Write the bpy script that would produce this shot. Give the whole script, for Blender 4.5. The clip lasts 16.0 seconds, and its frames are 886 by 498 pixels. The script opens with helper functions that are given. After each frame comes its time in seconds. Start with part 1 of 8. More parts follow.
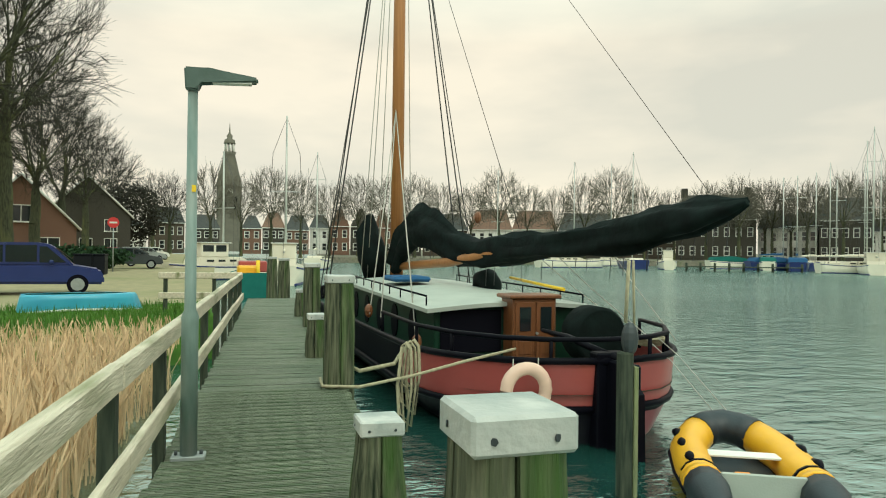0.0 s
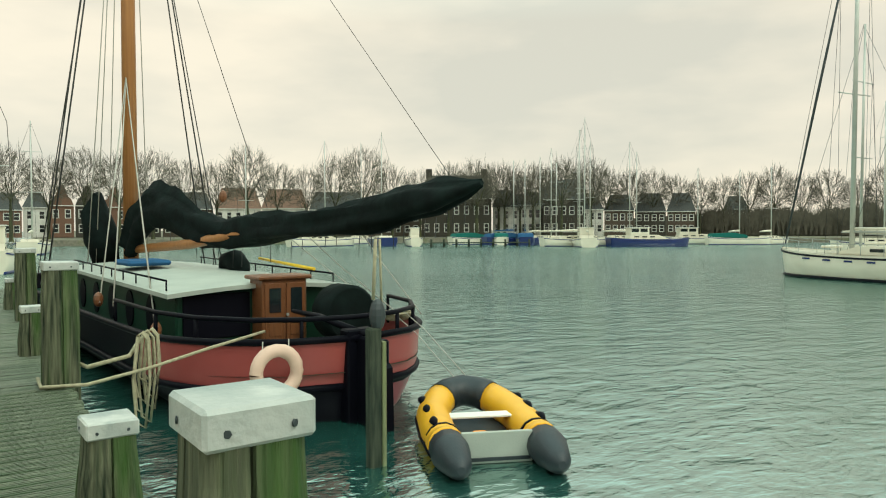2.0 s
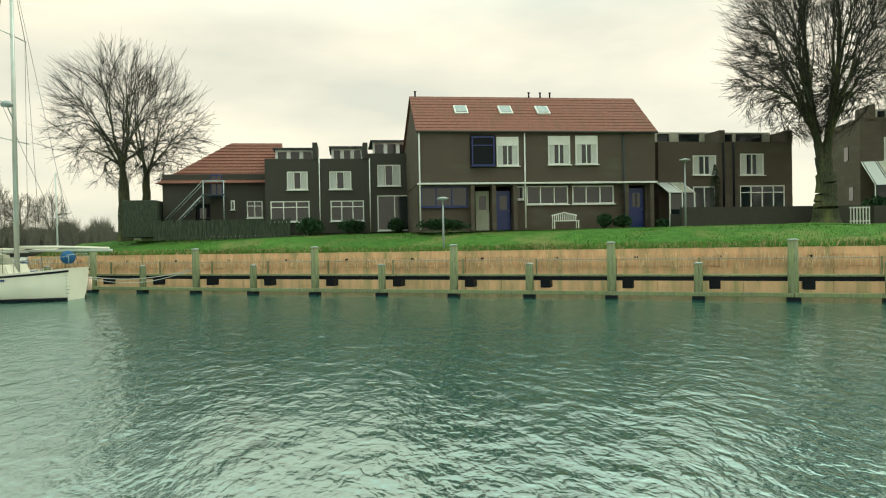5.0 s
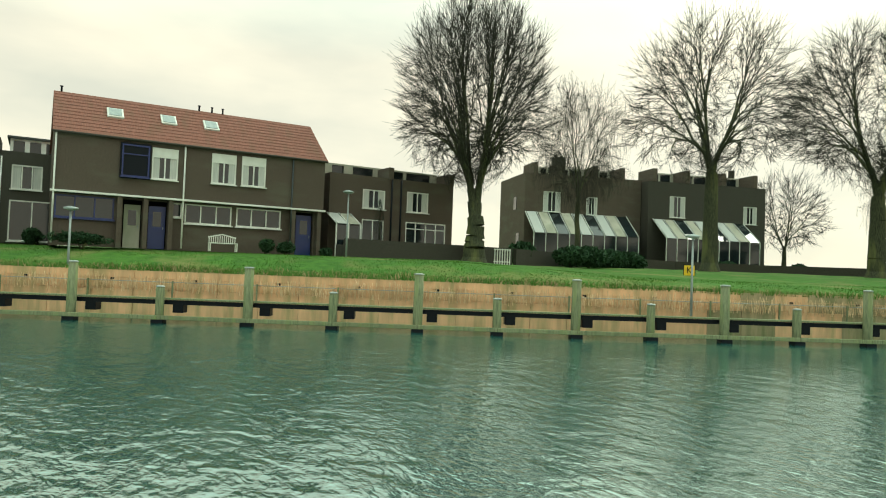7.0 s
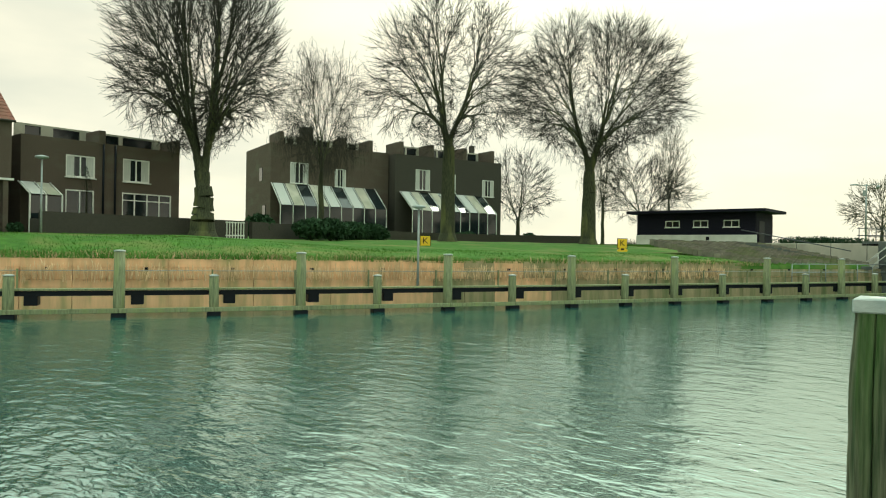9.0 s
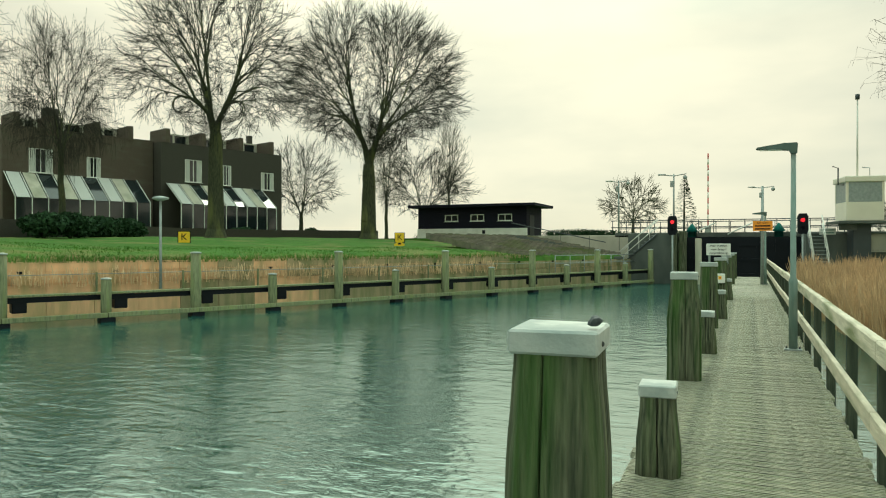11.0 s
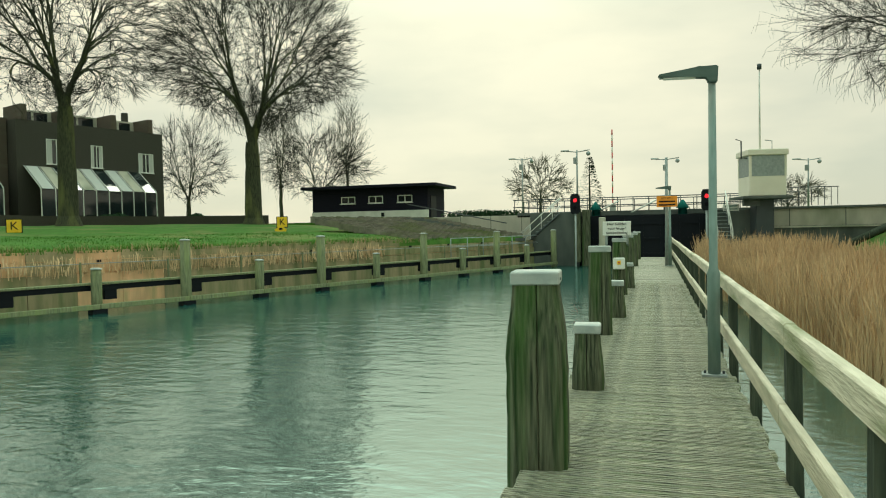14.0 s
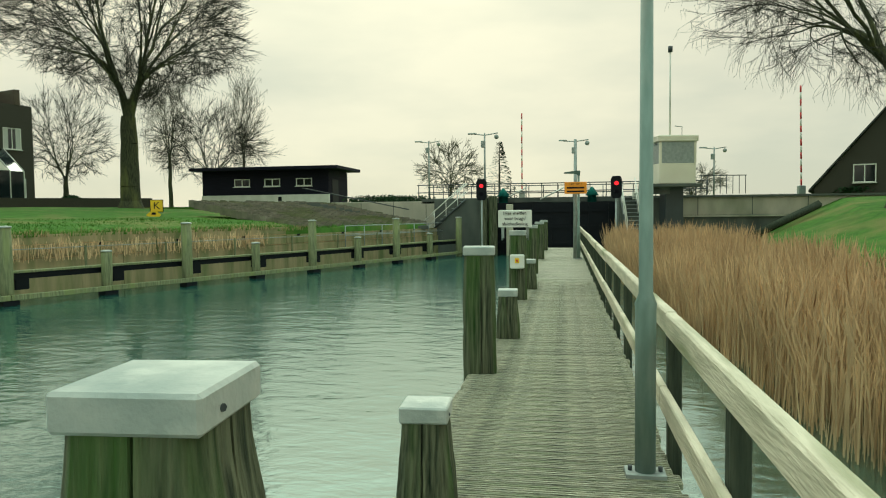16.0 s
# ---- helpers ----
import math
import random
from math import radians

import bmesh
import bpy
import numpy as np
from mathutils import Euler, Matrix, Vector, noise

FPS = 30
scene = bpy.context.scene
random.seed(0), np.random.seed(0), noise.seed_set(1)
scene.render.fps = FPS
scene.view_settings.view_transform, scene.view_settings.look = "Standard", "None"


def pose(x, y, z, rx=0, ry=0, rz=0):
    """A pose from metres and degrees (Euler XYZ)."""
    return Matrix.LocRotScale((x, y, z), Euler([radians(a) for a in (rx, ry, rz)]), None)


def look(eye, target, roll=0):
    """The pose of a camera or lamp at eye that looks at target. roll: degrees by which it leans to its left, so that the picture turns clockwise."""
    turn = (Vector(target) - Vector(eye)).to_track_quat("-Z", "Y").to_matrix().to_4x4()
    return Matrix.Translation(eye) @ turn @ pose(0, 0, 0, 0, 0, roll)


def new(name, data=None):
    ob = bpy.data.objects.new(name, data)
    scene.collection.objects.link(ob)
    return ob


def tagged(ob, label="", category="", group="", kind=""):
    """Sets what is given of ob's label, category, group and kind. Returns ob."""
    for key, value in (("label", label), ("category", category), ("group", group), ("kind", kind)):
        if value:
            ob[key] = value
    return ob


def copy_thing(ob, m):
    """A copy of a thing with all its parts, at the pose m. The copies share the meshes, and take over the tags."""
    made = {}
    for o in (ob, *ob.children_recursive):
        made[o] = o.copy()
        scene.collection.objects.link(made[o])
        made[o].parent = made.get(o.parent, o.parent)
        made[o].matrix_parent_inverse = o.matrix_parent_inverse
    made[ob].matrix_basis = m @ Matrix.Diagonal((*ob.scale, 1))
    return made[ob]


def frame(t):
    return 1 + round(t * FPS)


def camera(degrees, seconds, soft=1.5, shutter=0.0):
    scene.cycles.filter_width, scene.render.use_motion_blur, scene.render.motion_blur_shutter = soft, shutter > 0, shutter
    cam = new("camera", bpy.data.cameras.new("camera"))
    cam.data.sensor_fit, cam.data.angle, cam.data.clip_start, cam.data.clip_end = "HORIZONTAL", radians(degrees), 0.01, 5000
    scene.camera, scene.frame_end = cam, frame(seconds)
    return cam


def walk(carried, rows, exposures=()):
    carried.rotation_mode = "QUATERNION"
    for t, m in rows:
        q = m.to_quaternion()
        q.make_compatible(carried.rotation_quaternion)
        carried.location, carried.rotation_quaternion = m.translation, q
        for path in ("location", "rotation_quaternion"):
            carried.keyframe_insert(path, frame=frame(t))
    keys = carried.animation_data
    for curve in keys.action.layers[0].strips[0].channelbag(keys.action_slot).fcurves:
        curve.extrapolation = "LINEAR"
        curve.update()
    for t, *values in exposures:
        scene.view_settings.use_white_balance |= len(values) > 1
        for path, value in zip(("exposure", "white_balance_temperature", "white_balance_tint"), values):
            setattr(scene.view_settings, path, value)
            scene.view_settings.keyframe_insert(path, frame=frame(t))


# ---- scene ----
cam = camera(64.85, 16.0, soft=1.1)
PATH = [
    (0, pose(-0.762, 1.644, 1.590, 90.03, -0.71, -13.46)),
    (0.5, pose(-0.749, 1.628, 1.591, 90.32, -0.63, -14.57)),
    (1, pose(-0.737, 1.623, 1.594, 90.60, -1.32, -16.67)),
    (1.5, pose(-0.734, 1.639, 1.603, 89.76, -1.47, -23.64)),
    (2, pose(-0.725, 1.636, 1.600, 88.40, 0.06, -33.65)),
    (2.5, pose(-0.700, 1.649, 1.614, 88.47, 0.31, -46.18)),
    (3, pose(-0.716, 1.549, 1.584, 87.76, 0.52, -56.44)),
    (3.5, pose(-0.812, 0.978, 1.609, 88.02, 1.52, -67.57)),
    (4, pose(-0.774, 0.281, 1.617, 88.74, 0.99, -78.24)),
    (4.5, pose(-0.684, -0.524, 1.604, 88.55, 2.72, -88.83)),
    (5, pose(-0.607, -1.213, 1.597, 89.24, 1.10, -98.06)),
    (5.2, pose(-0.623, -1.503, 1.647, 89.57, 1.35, -102.81)),
    (7.3, pose(-0.843, -5.204, 1.552, 90.61, -1.53, -123.61)),
    (7.5, pose(-0.841, -5.449, 1.580, 88.81, -0.31, -126.79)),
    (8, pose(-0.871, -5.925, 1.578, 88.62, 0.64, -134.92)),
    (8.5, pose(-0.868, -6.348, 1.598, 90.18, 0.26, -135.55)),
    (9, pose(-0.835, -6.719, 1.560, 90.05, -0.85, -139.54)),
    (9.5, pose(-0.737, -7.272, 1.586, 90.65, 0.34, -146.06)),
    (10, pose(-0.715, -7.892, 1.605, 90.63, -0.35, -149.99)),
    (10.2, pose(-0.713, -8.126, 1.590, 91.48, -0.58, -151.55)),
    (12.3, pose(-0.865, -10.834, 1.596, 86.04, 0.52, -159.51)),
    (12.5, pose(-0.855, -11.078, 1.565, 86.91, -0.52, -158.65)),
    (13, pose(-0.861, -11.884, 1.575, 87.89, 1.07, -160.05)),
    (13.5, pose(-0.811, -12.664, 1.565, 88.16, 0.28, -156.61)),
    (14, pose(-0.802, -13.381, 1.570, 88.34, 1.13, -163.19)),
    (14.5, pose(-0.880, -14.136, 1.586, 88.48, 0.39, -165.42)),
    (15, pose(-0.924, -14.950, 1.619, 89.46, -0.44, -171.27)),
    (15.5, pose(-0.950, -15.824, 1.619, 89.15, 1.17, -167.92)),
    (16, pose(-0.896, -16.652, 1.618, 87.05, 0.63, -170.16)),
]

walk(cam, PATH, exposures=[(0.0, 0.20, 6350, -3.0), (2.0, 0.20, 6350, -3.0), (5.0, 0.34, 6350, -6.0), (9.0, 0.36, 6400, -10.0), (10.0, 0.20, 6400, -11.0), (12.5, 0.08, 6400, -13.0), (16.0, 0.03, 6400, -13.0)])

# ---- sky and light ----
world = bpy.data.worlds.new("overcast_sky")
scene.world = world
world.use_nodes = True
wn, wl = world.node_tree.nodes, world.node_tree.links
wn.clear()
w_out, w_bg, w_add = wn.new("ShaderNodeOutputWorld"), wn.new("ShaderNodeBackground"), wn.new("ShaderNodeAddShader")
w_sky, w_bg2 = wn.new("ShaderNodeTexSky"), wn.new("ShaderNodeBackground")
w_sky.sky_type, w_sky.sun_disc = "NISHITA", False
w_sky.sun_elevation, w_sky.sun_rotation = radians(49), radians(162)
w_co, w_map, w_noise, w_ramp = wn.new("ShaderNodeTexCoord"), wn.new("ShaderNodeMapping"), wn.new("ShaderNodeTexNoise"), wn.new("ShaderNodeValToRGB")
w_map.inputs["Scale"].default_value = (1.0, 1.0, 3.2)
w_noise.inputs["Scale"].default_value, w_noise.inputs["Detail"].default_value = 2.3, 5
w_ramp.color_ramp.elements[0].position, w_ramp.color_ramp.elements[0].color = 0.36, (0.68, 0.605, 0.525, 1)
w_ramp.color_ramp.elements[1].position, w_ramp.color_ramp.elements[1].color = 0.62, (0.94, 0.785, 0.645, 1)
wl.new(w_co.outputs["Generated"], w_map.inputs[0])
wl.new(w_map.outputs[0], w_noise.inputs["Vector"])
wl.new(w_noise.outputs["Fac"], w_ramp.inputs[0])
w_sep, w_up, w_mix = wn.new("ShaderNodeSeparateXYZ"), wn.new("ShaderNodeMapRange"), wn.new("ShaderNodeMix")
w_mix.data_type, w_mix.inputs[7].default_value = "RGBA", (1.22, 1.44, 1.32, 1)
w_up.inputs[1].default_value, w_up.inputs[2].default_value = 0.28, 0.75
wl.new(w_co.outputs["Generated"], w_sep.inputs[0])
wl.new(w_sep.outputs[2], w_up.inputs[0])
wl.new(w_up.outputs[0], w_mix.inputs[0])
wl.new(w_ramp.outputs[0], w_mix.inputs[6])
w_dot, w_glow, w_boost = wn.new("ShaderNodeVectorMath"), wn.new("ShaderNodeMapRange"), wn.new("ShaderNodeMix")
SUN_WAY = Vector((0.20, -0.62, 0.76)).normalized()
w_dot.operation, w_dot.inputs[1].default_value = "DOT_PRODUCT", SUN_WAY
w_glow.interpolation_type = "SMOOTHERSTEP"
w_glow.inputs[1].default_value, w_glow.inputs[2].default_value, w_glow.inputs[4].default_value = 0.62, 1.0, 1.0
w_boost.data_type, w_boost.blend_type, w_boost.inputs[7].default_value = "RGBA", "ADD", (0.36, 0.30, 0.22, 1)
wl.new(w_co.outputs["Generated"], w_dot.inputs[0])
wl.new(w_dot.outputs["Value"], w_glow.inputs[0])
wl.new(w_glow.outputs[0], w_boost.inputs[0])
wl.new(w_mix.outputs[2], w_boost.inputs[6])
wl.new(w_boost.outputs[2], w_bg.inputs["Color"])
w_bg.inputs["Strength"].default_value = 0.95
wl.new(w_sky.outputs[0], w_bg2.inputs["Color"])
w_bg2.inputs["Strength"].default_value = 0.008
wl.new(w_bg.outputs[0], w_add.inputs[0])
wl.new(w_bg2.outputs[0], w_add.inputs[1])
wl.new(w_add.outputs[0], w_out.inputs[0])
sun_data = bpy.data.lights.new("sun", "SUN")
sun_data.energy, sun_data.angle, sun_data.color = 0.8, radians(14), (1.0, 0.93, 0.82)
sun = new("sun", sun_data)
sun.matrix_world = look(SUN_WAY * 50, (0, 0, 0))


# ---- materials ----
def mat(name, a, b=None, scale=3.0, rough=0.7, metal=0.0, bump=0.15, stretch=(1, 1, 1), spot=None, spot_scale=0.6, fine=40.0, island=0.0, spec=0.5, spot_at=(0.5, 0.7)):
    """Two colours mixed by a noise, a third in larger patches, fine relief; island varies the tone piece by piece."""
    m = bpy.data.materials.new(name)
    m.use_nodes = True
    nt = m.node_tree
    n, l = nt.nodes, nt.links
    bs = n["Principled BSDF"]
    bs.inputs["Roughness"].default_value, bs.inputs["Metallic"].default_value = rough, metal
    bs.inputs["Specular IOR Level"].default_value = spec if rough < 0.7 else min(spec, 0.14)
    b = b or tuple(c * 0.75 for c in a)
    co, mp = n.new("ShaderNodeTexCoord"), n.new("ShaderNodeMapping")
    mp.inputs["Scale"].default_value = stretch
    l.new(co.outputs["Object"], mp.inputs[0])
    no, rp = n.new("ShaderNodeTexNoise"), n.new("ShaderNodeValToRGB")
    no.inputs["Scale"].default_value, no.inputs["Detail"].default_value = scale, 6
    rp.color_ramp.elements[0].position, rp.color_ramp.elements[1].position = 0.3, 0.7
    rp.color_ramp.elements[0].color, rp.color_ramp.elements[1].color = (*b, 1), (*a, 1)
    l.new(mp.outputs[0], no.inputs["Vector"])
    l.new(no.outputs["Fac"], rp.inputs[0])
    col = rp.outputs[0]
    if spot:
        n2, r2, mx = n.new("ShaderNodeTexNoise"), n.new("ShaderNodeValToRGB"), n.new("ShaderNodeMix")
        n2.inputs["Scale"].default_value, n2.inputs["Detail"].default_value = spot_scale, 8
        r2.color_ramp.elements[0].position, r2.color_ramp.elements[1].position = spot_at
        mx.data_type = "RGBA"
        l.new(mp.outputs[0], n2.inputs["Vector"])
        l.new(n2.outputs["Fac"], r2.inputs[0])
        l.new(r2.outputs[0], mx.inputs[0])
        l.new(col, mx.inputs[6])
        mx.inputs[7].default_value = (*spot, 1)
        col = mx.outputs[2]
    if island:
        oi, ge, ad, hv, mr = n.new("ShaderNodeObjectInfo"), n.new("ShaderNodeNewGeometry"), n.new("ShaderNodeMath"), n.new("ShaderNodeHueSaturation"), n.new("ShaderNodeMapRange")
        l.new(oi.outputs["Random"], ad.inputs[0])
        l.new(ge.outputs["Random Per Island"], ad.inputs[1])
        mr.inputs[1].default_value, mr.inputs[2].default_value = 0, 2
        mr.inputs[3].default_value, mr.inputs[4].default_value = 1 - island, 1 + island
        l.new(ad.outputs[0], mr.inputs[0])
        l.new(mr.outputs[0], hv.inputs["Value"])
        l.new(col, hv.inputs["Color"])
        col = hv.outputs[0]
    l.new(col, bs.inputs["Base Color"])
    if bump:
        nf, bp = n.new("ShaderNodeTexNoise"), n.new("ShaderNodeBump")
        nf.inputs["Scale"].default_value, nf.inputs["Detail"].default_value = fine, 4
        l.new(mp.outputs[0], nf.inputs["Vector"])
        bp.inputs["Strength"].default_value, bp.inputs["Distance"].default_value = bump, 0.02
        l.new(nf.outputs["Fac"], bp.inputs["Height"])
        l.new(bp.outputs[0], bs.inputs["Normal"])
    return m


def plain(name, c, rough=0.5, metal=0.0, emit=0.0):
    m = mat(name, c, tuple(v * 0.85 for v in c), 2.0, rough, metal, 0.05, spec=0.5 if max(c) > 0.03 else 0.15)
    if emit:
        m.node_tree.nodes["Principled BSDF"].inputs["Emission Color"].default_value = (*c, 1)
        m.node_tree.nodes["Principled BSDF"].inputs["Emission Strength"].default_value = emit
    return m


def wave_mat():
    m = bpy.data.materials.new("harbour_water")
    m.use_nodes = True
    n, l = m.node_tree.nodes, m.node_tree.links
    bs = n["Principled BSDF"]
    bs.inputs["Base Color"].default_value = (0.016, 0.064, 0.054, 1)
    bs.inputs["Roughness"].default_value, bs.inputs["IOR"].default_value = 0.12, 3.1
    bs.inputs["Specular IOR Level"].default_value, bs.inputs["Specular Tint"].default_value = 0.88, (0.86, 1.0, 0.95, 1)
    co, mp = n.new("ShaderNodeTexCoord"), n.new("ShaderNodeMapping")
    mp.inputs["Rotation"].default_value = (0, 0, radians(24))
    mp.inputs["Scale"].default_value = (0.55, 1.0, 1)
    l.new(co.outputs["Object"], mp.inputs[0])
    # gusts: ruffled and calmer patches
    gust, gr = n.new("ShaderNodeTexNoise"), n.new("ShaderNodeMapRange")
    gust.inputs["Scale"].default_value, gust.inputs["Detail"].default_value = 0.09, 3
    gr.inputs[1].default_value, gr.inputs[2].default_value = 0.35, 0.65
    gr.inputs[3].default_value, gr.inputs[4].default_value = 0.45, 1.0
    l.new(mp.outputs[0], gust.inputs["Vector"])
    l.new(gust.outputs["Fac"], gr.inputs[0])
    # the southern reach lies in the lee
    sp, lee, gm = n.new("ShaderNodeSeparateXYZ"), n.new("ShaderNodeMapRange"), n.new("ShaderNodeMath")
    l.new(co.outputs["Object"], sp.inputs[0])
    l.new(sp.outputs[1], lee.inputs[0])
    lee.inputs[1].default_value, lee.inputs[2].default_value = -26.0, -4.0
    lee.inputs[3].default_value, lee.inputs[4].default_value = 0.32, 1.0
    gm.operation = "MULTIPLY"
    l.new(gr.outputs[0], gm.inputs[0])
    l.new(lee.outputs[0], gm.inputs[1])
    # the open harbour is ruffled by fine ripples all over
    rf = n.new("ShaderNodeMapRange")
    l.new(sp.outputs[1], rf.inputs[0])
    rf.inputs[1].default_value, rf.inputs[2].default_value = 14.0, 45.0
    rf.inputs[3].default_value, rf.inputs[4].default_value = 0.12, 0.21
    l.new(rf.outputs[0], bs.inputs["Roughness"])
    last = None
    for sc, st, di, de in ((0.22, 0.25, 0.30, 2), (1.7, 0.70, 0.12, 2), (4.6, 0.85, 0.05, 2), (13.0, 0.8, 0.020, 2)):
        no, bp, mu = n.new("ShaderNodeTexNoise"), n.new("ShaderNodeBump"), n.new("ShaderNodeMath")
        no.inputs["Scale"].default_value, no.inputs["Detail"].default_value = sc, de
        no.inputs["Distortion"].default_value = 0.5
        mu.operation = "MULTIPLY"
        mu.inputs[1].default_value = st
        l.new(gm.outputs[0], mu.inputs[0])
        l.new(mu.outputs[0], bp.inputs["Strength"])
        bp.inputs["Distance"].default_value = di
        l.new(mp.outputs[0], no.inputs["Vector"])
        l.new(no.outputs["Fac"], bp.inputs["Height"])
        if last:
            l.new(last.outputs[0], bp.inputs["Normal"])
        last = bp
    l.new(last.outputs[0], bs.inputs["Normal"])
    return m


def glass_mat():
    m = bpy.data.materials.new("window_glass")
    m.use_nodes = True
    bs = m.node_tree.nodes["Principled BSDF"]
    bs.inputs["Base Color"].default_value = (0.012, 0.018, 0.02, 1)
    bs.inputs["Roughness"].default_value, bs.inputs["Specular IOR Level"].default_value = 0.08, 0.7
    return m


WATER = wave_mat()
GLASS = glass_mat()
DECK = mat("weathered_deck_board", (0.58, 0.545, 0.41), (0.10, 0.11, 0.075), 9, 0.36, 0, 1.0, (1.2, 9, 4), (0.15, 0.19, 0.075), 0.6, 26, 0.3, spec=0.8, spot_at=(0.50, 0.70))
# Darker, greener board colour for the north part of the deck.
DECKN = mat("greener_deck_board", (0.24, 0.27, 0.185), (0.06, 0.078, 0.052), 9, 0.5, 0, 1.0, (1.2, 9, 4), (0.06, 0.10, 0.045), 0.9, 26, 0.3, spec=0.5, spot_at=(0.42, 0.66))
POSTW = mat("mossy_oak_post", (0.16, 0.165, 0.105), (0.010, 0.018, 0.011), 7, 0.85, 0, 0.9, (5, 5, 0.25), (0.045, 0.10, 0.02), 1.0, 14, 0.12, spot_at=(0.51, 0.72))
RAILW = mat("weathered_rail_wood", (0.66, 0.58, 0.455), (0.44, 0.39, 0.29), 5, 0.55, 0, 0.6, (4, 0.5, 4), (0.19, 0.20, 0.09), 1.3, 16, 0.12, spot_at=(0.52, 0.70))
RAILP = mat("dark_rail_post_wood", (0.075, 0.085, 0.06), (0.022, 0.032, 0.024), 5, 0.85, 0, 0.4, (4, 4, 0.5), None, 1, 14, 0.15)
CAPM = mat("zinc_post_cap", (0.48, 0.48, 0.45), (0.25, 0.29, 0.28), 4, 0.55, 0.1, 0.25, (1, 1, 1), (0.66, 0.65, 0.60), 3.5)
GALV = mat("galvanised_steel", (0.34, 0.37, 0.36), (0.25, 0.28, 0.275), 7, 0.5, 0.4, 0.1)
LAMPG = mat("grey_green_lamp_paint", (0.085, 0.125, 0.108), (0.06, 0.095, 0.08), 5, 0.5, 0, 0.1)
POLEG = mat("weathered_green_grey_pole", (0.20, 0.27, 0.245), (0.13, 0.19, 0.17), 6, 0.5, 0.1, 0.15, (3, 3, 0.6), (0.28, 0.30, 0.27), 2.0)
STEEL = plain("dark_steel", (0.05, 0.06, 0.065), 0.5, 0.3)
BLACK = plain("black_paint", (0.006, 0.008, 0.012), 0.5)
WHITE = mat("white_paint", (0.74, 0.73, 0.68), (0.60, 0.59, 0.54), 1.5, 0.55)
CREAM = mat("cream_gelcoat", (0.75, 0.70, 0.58), (0.66, 0.61, 0.50), 0.8, 0.3, 0, 0.03)
BRICK = mat("brown_brick", (0.128, 0.098, 0.076), (0.066, 0.054, 0.044), 14, 0.9, 0, 0.5, (1, 1, 3.2), (0.11, 0.10, 0.075), 0.5, 24)
BRICK2 = mat("dark_brick", (0.080, 0.073, 0.060), (0.042, 0.040, 0.034), 14, 0.9, 0, 0.5, (1, 1, 3.2), None, 0.5, 24)
REDBR = mat("reddish_brick", (0.21, 0.12, 0.085), (0.13, 0.08, 0.06), 14, 0.9, 0, 0.5, (1, 1, 3.2))
TILE = mat("red_roof_tile", (0.25, 0.105, 0.078), (0.15, 0.068, 0.052), 5, 0.8, 0, 0.3, (3, 1, 1), (0.17, 0.085, 0.06), 0.7)
DTILE = mat("dark_roof_tile", (0.075, 0.075, 0.07), (0.045, 0.05, 0.05), 3, 0.8)
BTILE = mat("brown_roof_tile", (0.20, 0.12, 0.085), (0.13, 0.085, 0.065), 3, 0.8)
CONC = mat("weathered_concrete", (0.50, 0.46, 0.37), (0.36, 0.34, 0.28), 1.2, 0.85, 0, 0.2, (1, 1, 0.4), (0.25, 0.26, 0.19), 0.5)
DCONC = mat("dark_wet_concrete", (0.13, 0.14, 0.125), (0.07, 0.08, 0.075), 1.2, 0.8, 0, 0.25, (1, 1, 0.4))
QUAYW = mat("stained_quay_slab", (0.78, 0.47, 0.27), (0.54, 0.34, 0.195), 1.4, 0.85, 0, 0.35, (2.2, 2.2, 0.35), (0.30, 0.28, 0.13), 0.9, 10, 0.1, spot_at=(0.5, 0.75))
QUAYG = mat("mossy_quay_slab", (0.40, 0.31, 0.185), (0.24, 0.21, 0.12), 1.4, 0.85, 0, 0.35, (2.2, 2.2, 0.35), (0.15, 0.17, 0.075), 0.9, 10, 0.15, spot_at=(0.45, 0.68))
QWOOD = mat("greenish_fender_wood", (0.25, 0.26, 0.15), (0.11, 0.13, 0.075), 5, 0.85, 0, 0.4, (4, 4, 0.5), (0.20, 0.23, 0.10), 1, 14, 0.14)
GRASS = mat("mown_grass", (0.085, 0.185, 0.030), (0.048, 0.11, 0.02), 2.2, 0.95, 0, 0.8, (1, 1, 1), (0.17, 0.17, 0.06), 0.4, 30)
REED2 = mat("brown_dry_reed", (0.56, 0.385, 0.225), (0.33, 0.225, 0.13), 1.3, 0.85, 0, 0, (1, 1, 1), None, 1, 30, 0.35)
BLADE = mat("grass_blades", (0.105, 0.215, 0.036), (0.05, 0.12, 0.02), 0.5, 0.9, 0, 0, (1, 1, 1), None, 1, 30, 0.3)
REED = mat("dry_reed", (0.84, 0.63, 0.40), (0.58, 0.40, 0.235), 1.3, 0.85, 0, 0, (1, 1, 1), None, 1, 30, 0.35)
REEDD = mat("matted_dry_reed", (0.32, 0.215, 0.105), (0.20, 0.135, 0.07), 5, 0.95, 0, 0.8, (1, 1, 1), (0.22, 0.17, 0.08), 0.5, 30)
GRAVEL = mat("sandy_gravel", (0.33, 0.285, 0.17), (0.24, 0.215, 0.13), 2, 0.95, 0, 0.4, (1, 1, 1), (0.20, 0.21, 0.10), 0.15)
BARK = mat("grey_green_bark", (0.085, 0.088, 0.052), (0.028, 0.032, 0.022), 6, 0.95, 0, 0.6, (3, 3, 0.6), (0.13, 0.135, 0.055), 0.5, 14)
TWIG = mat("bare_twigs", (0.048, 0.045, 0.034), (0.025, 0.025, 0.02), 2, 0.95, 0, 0)
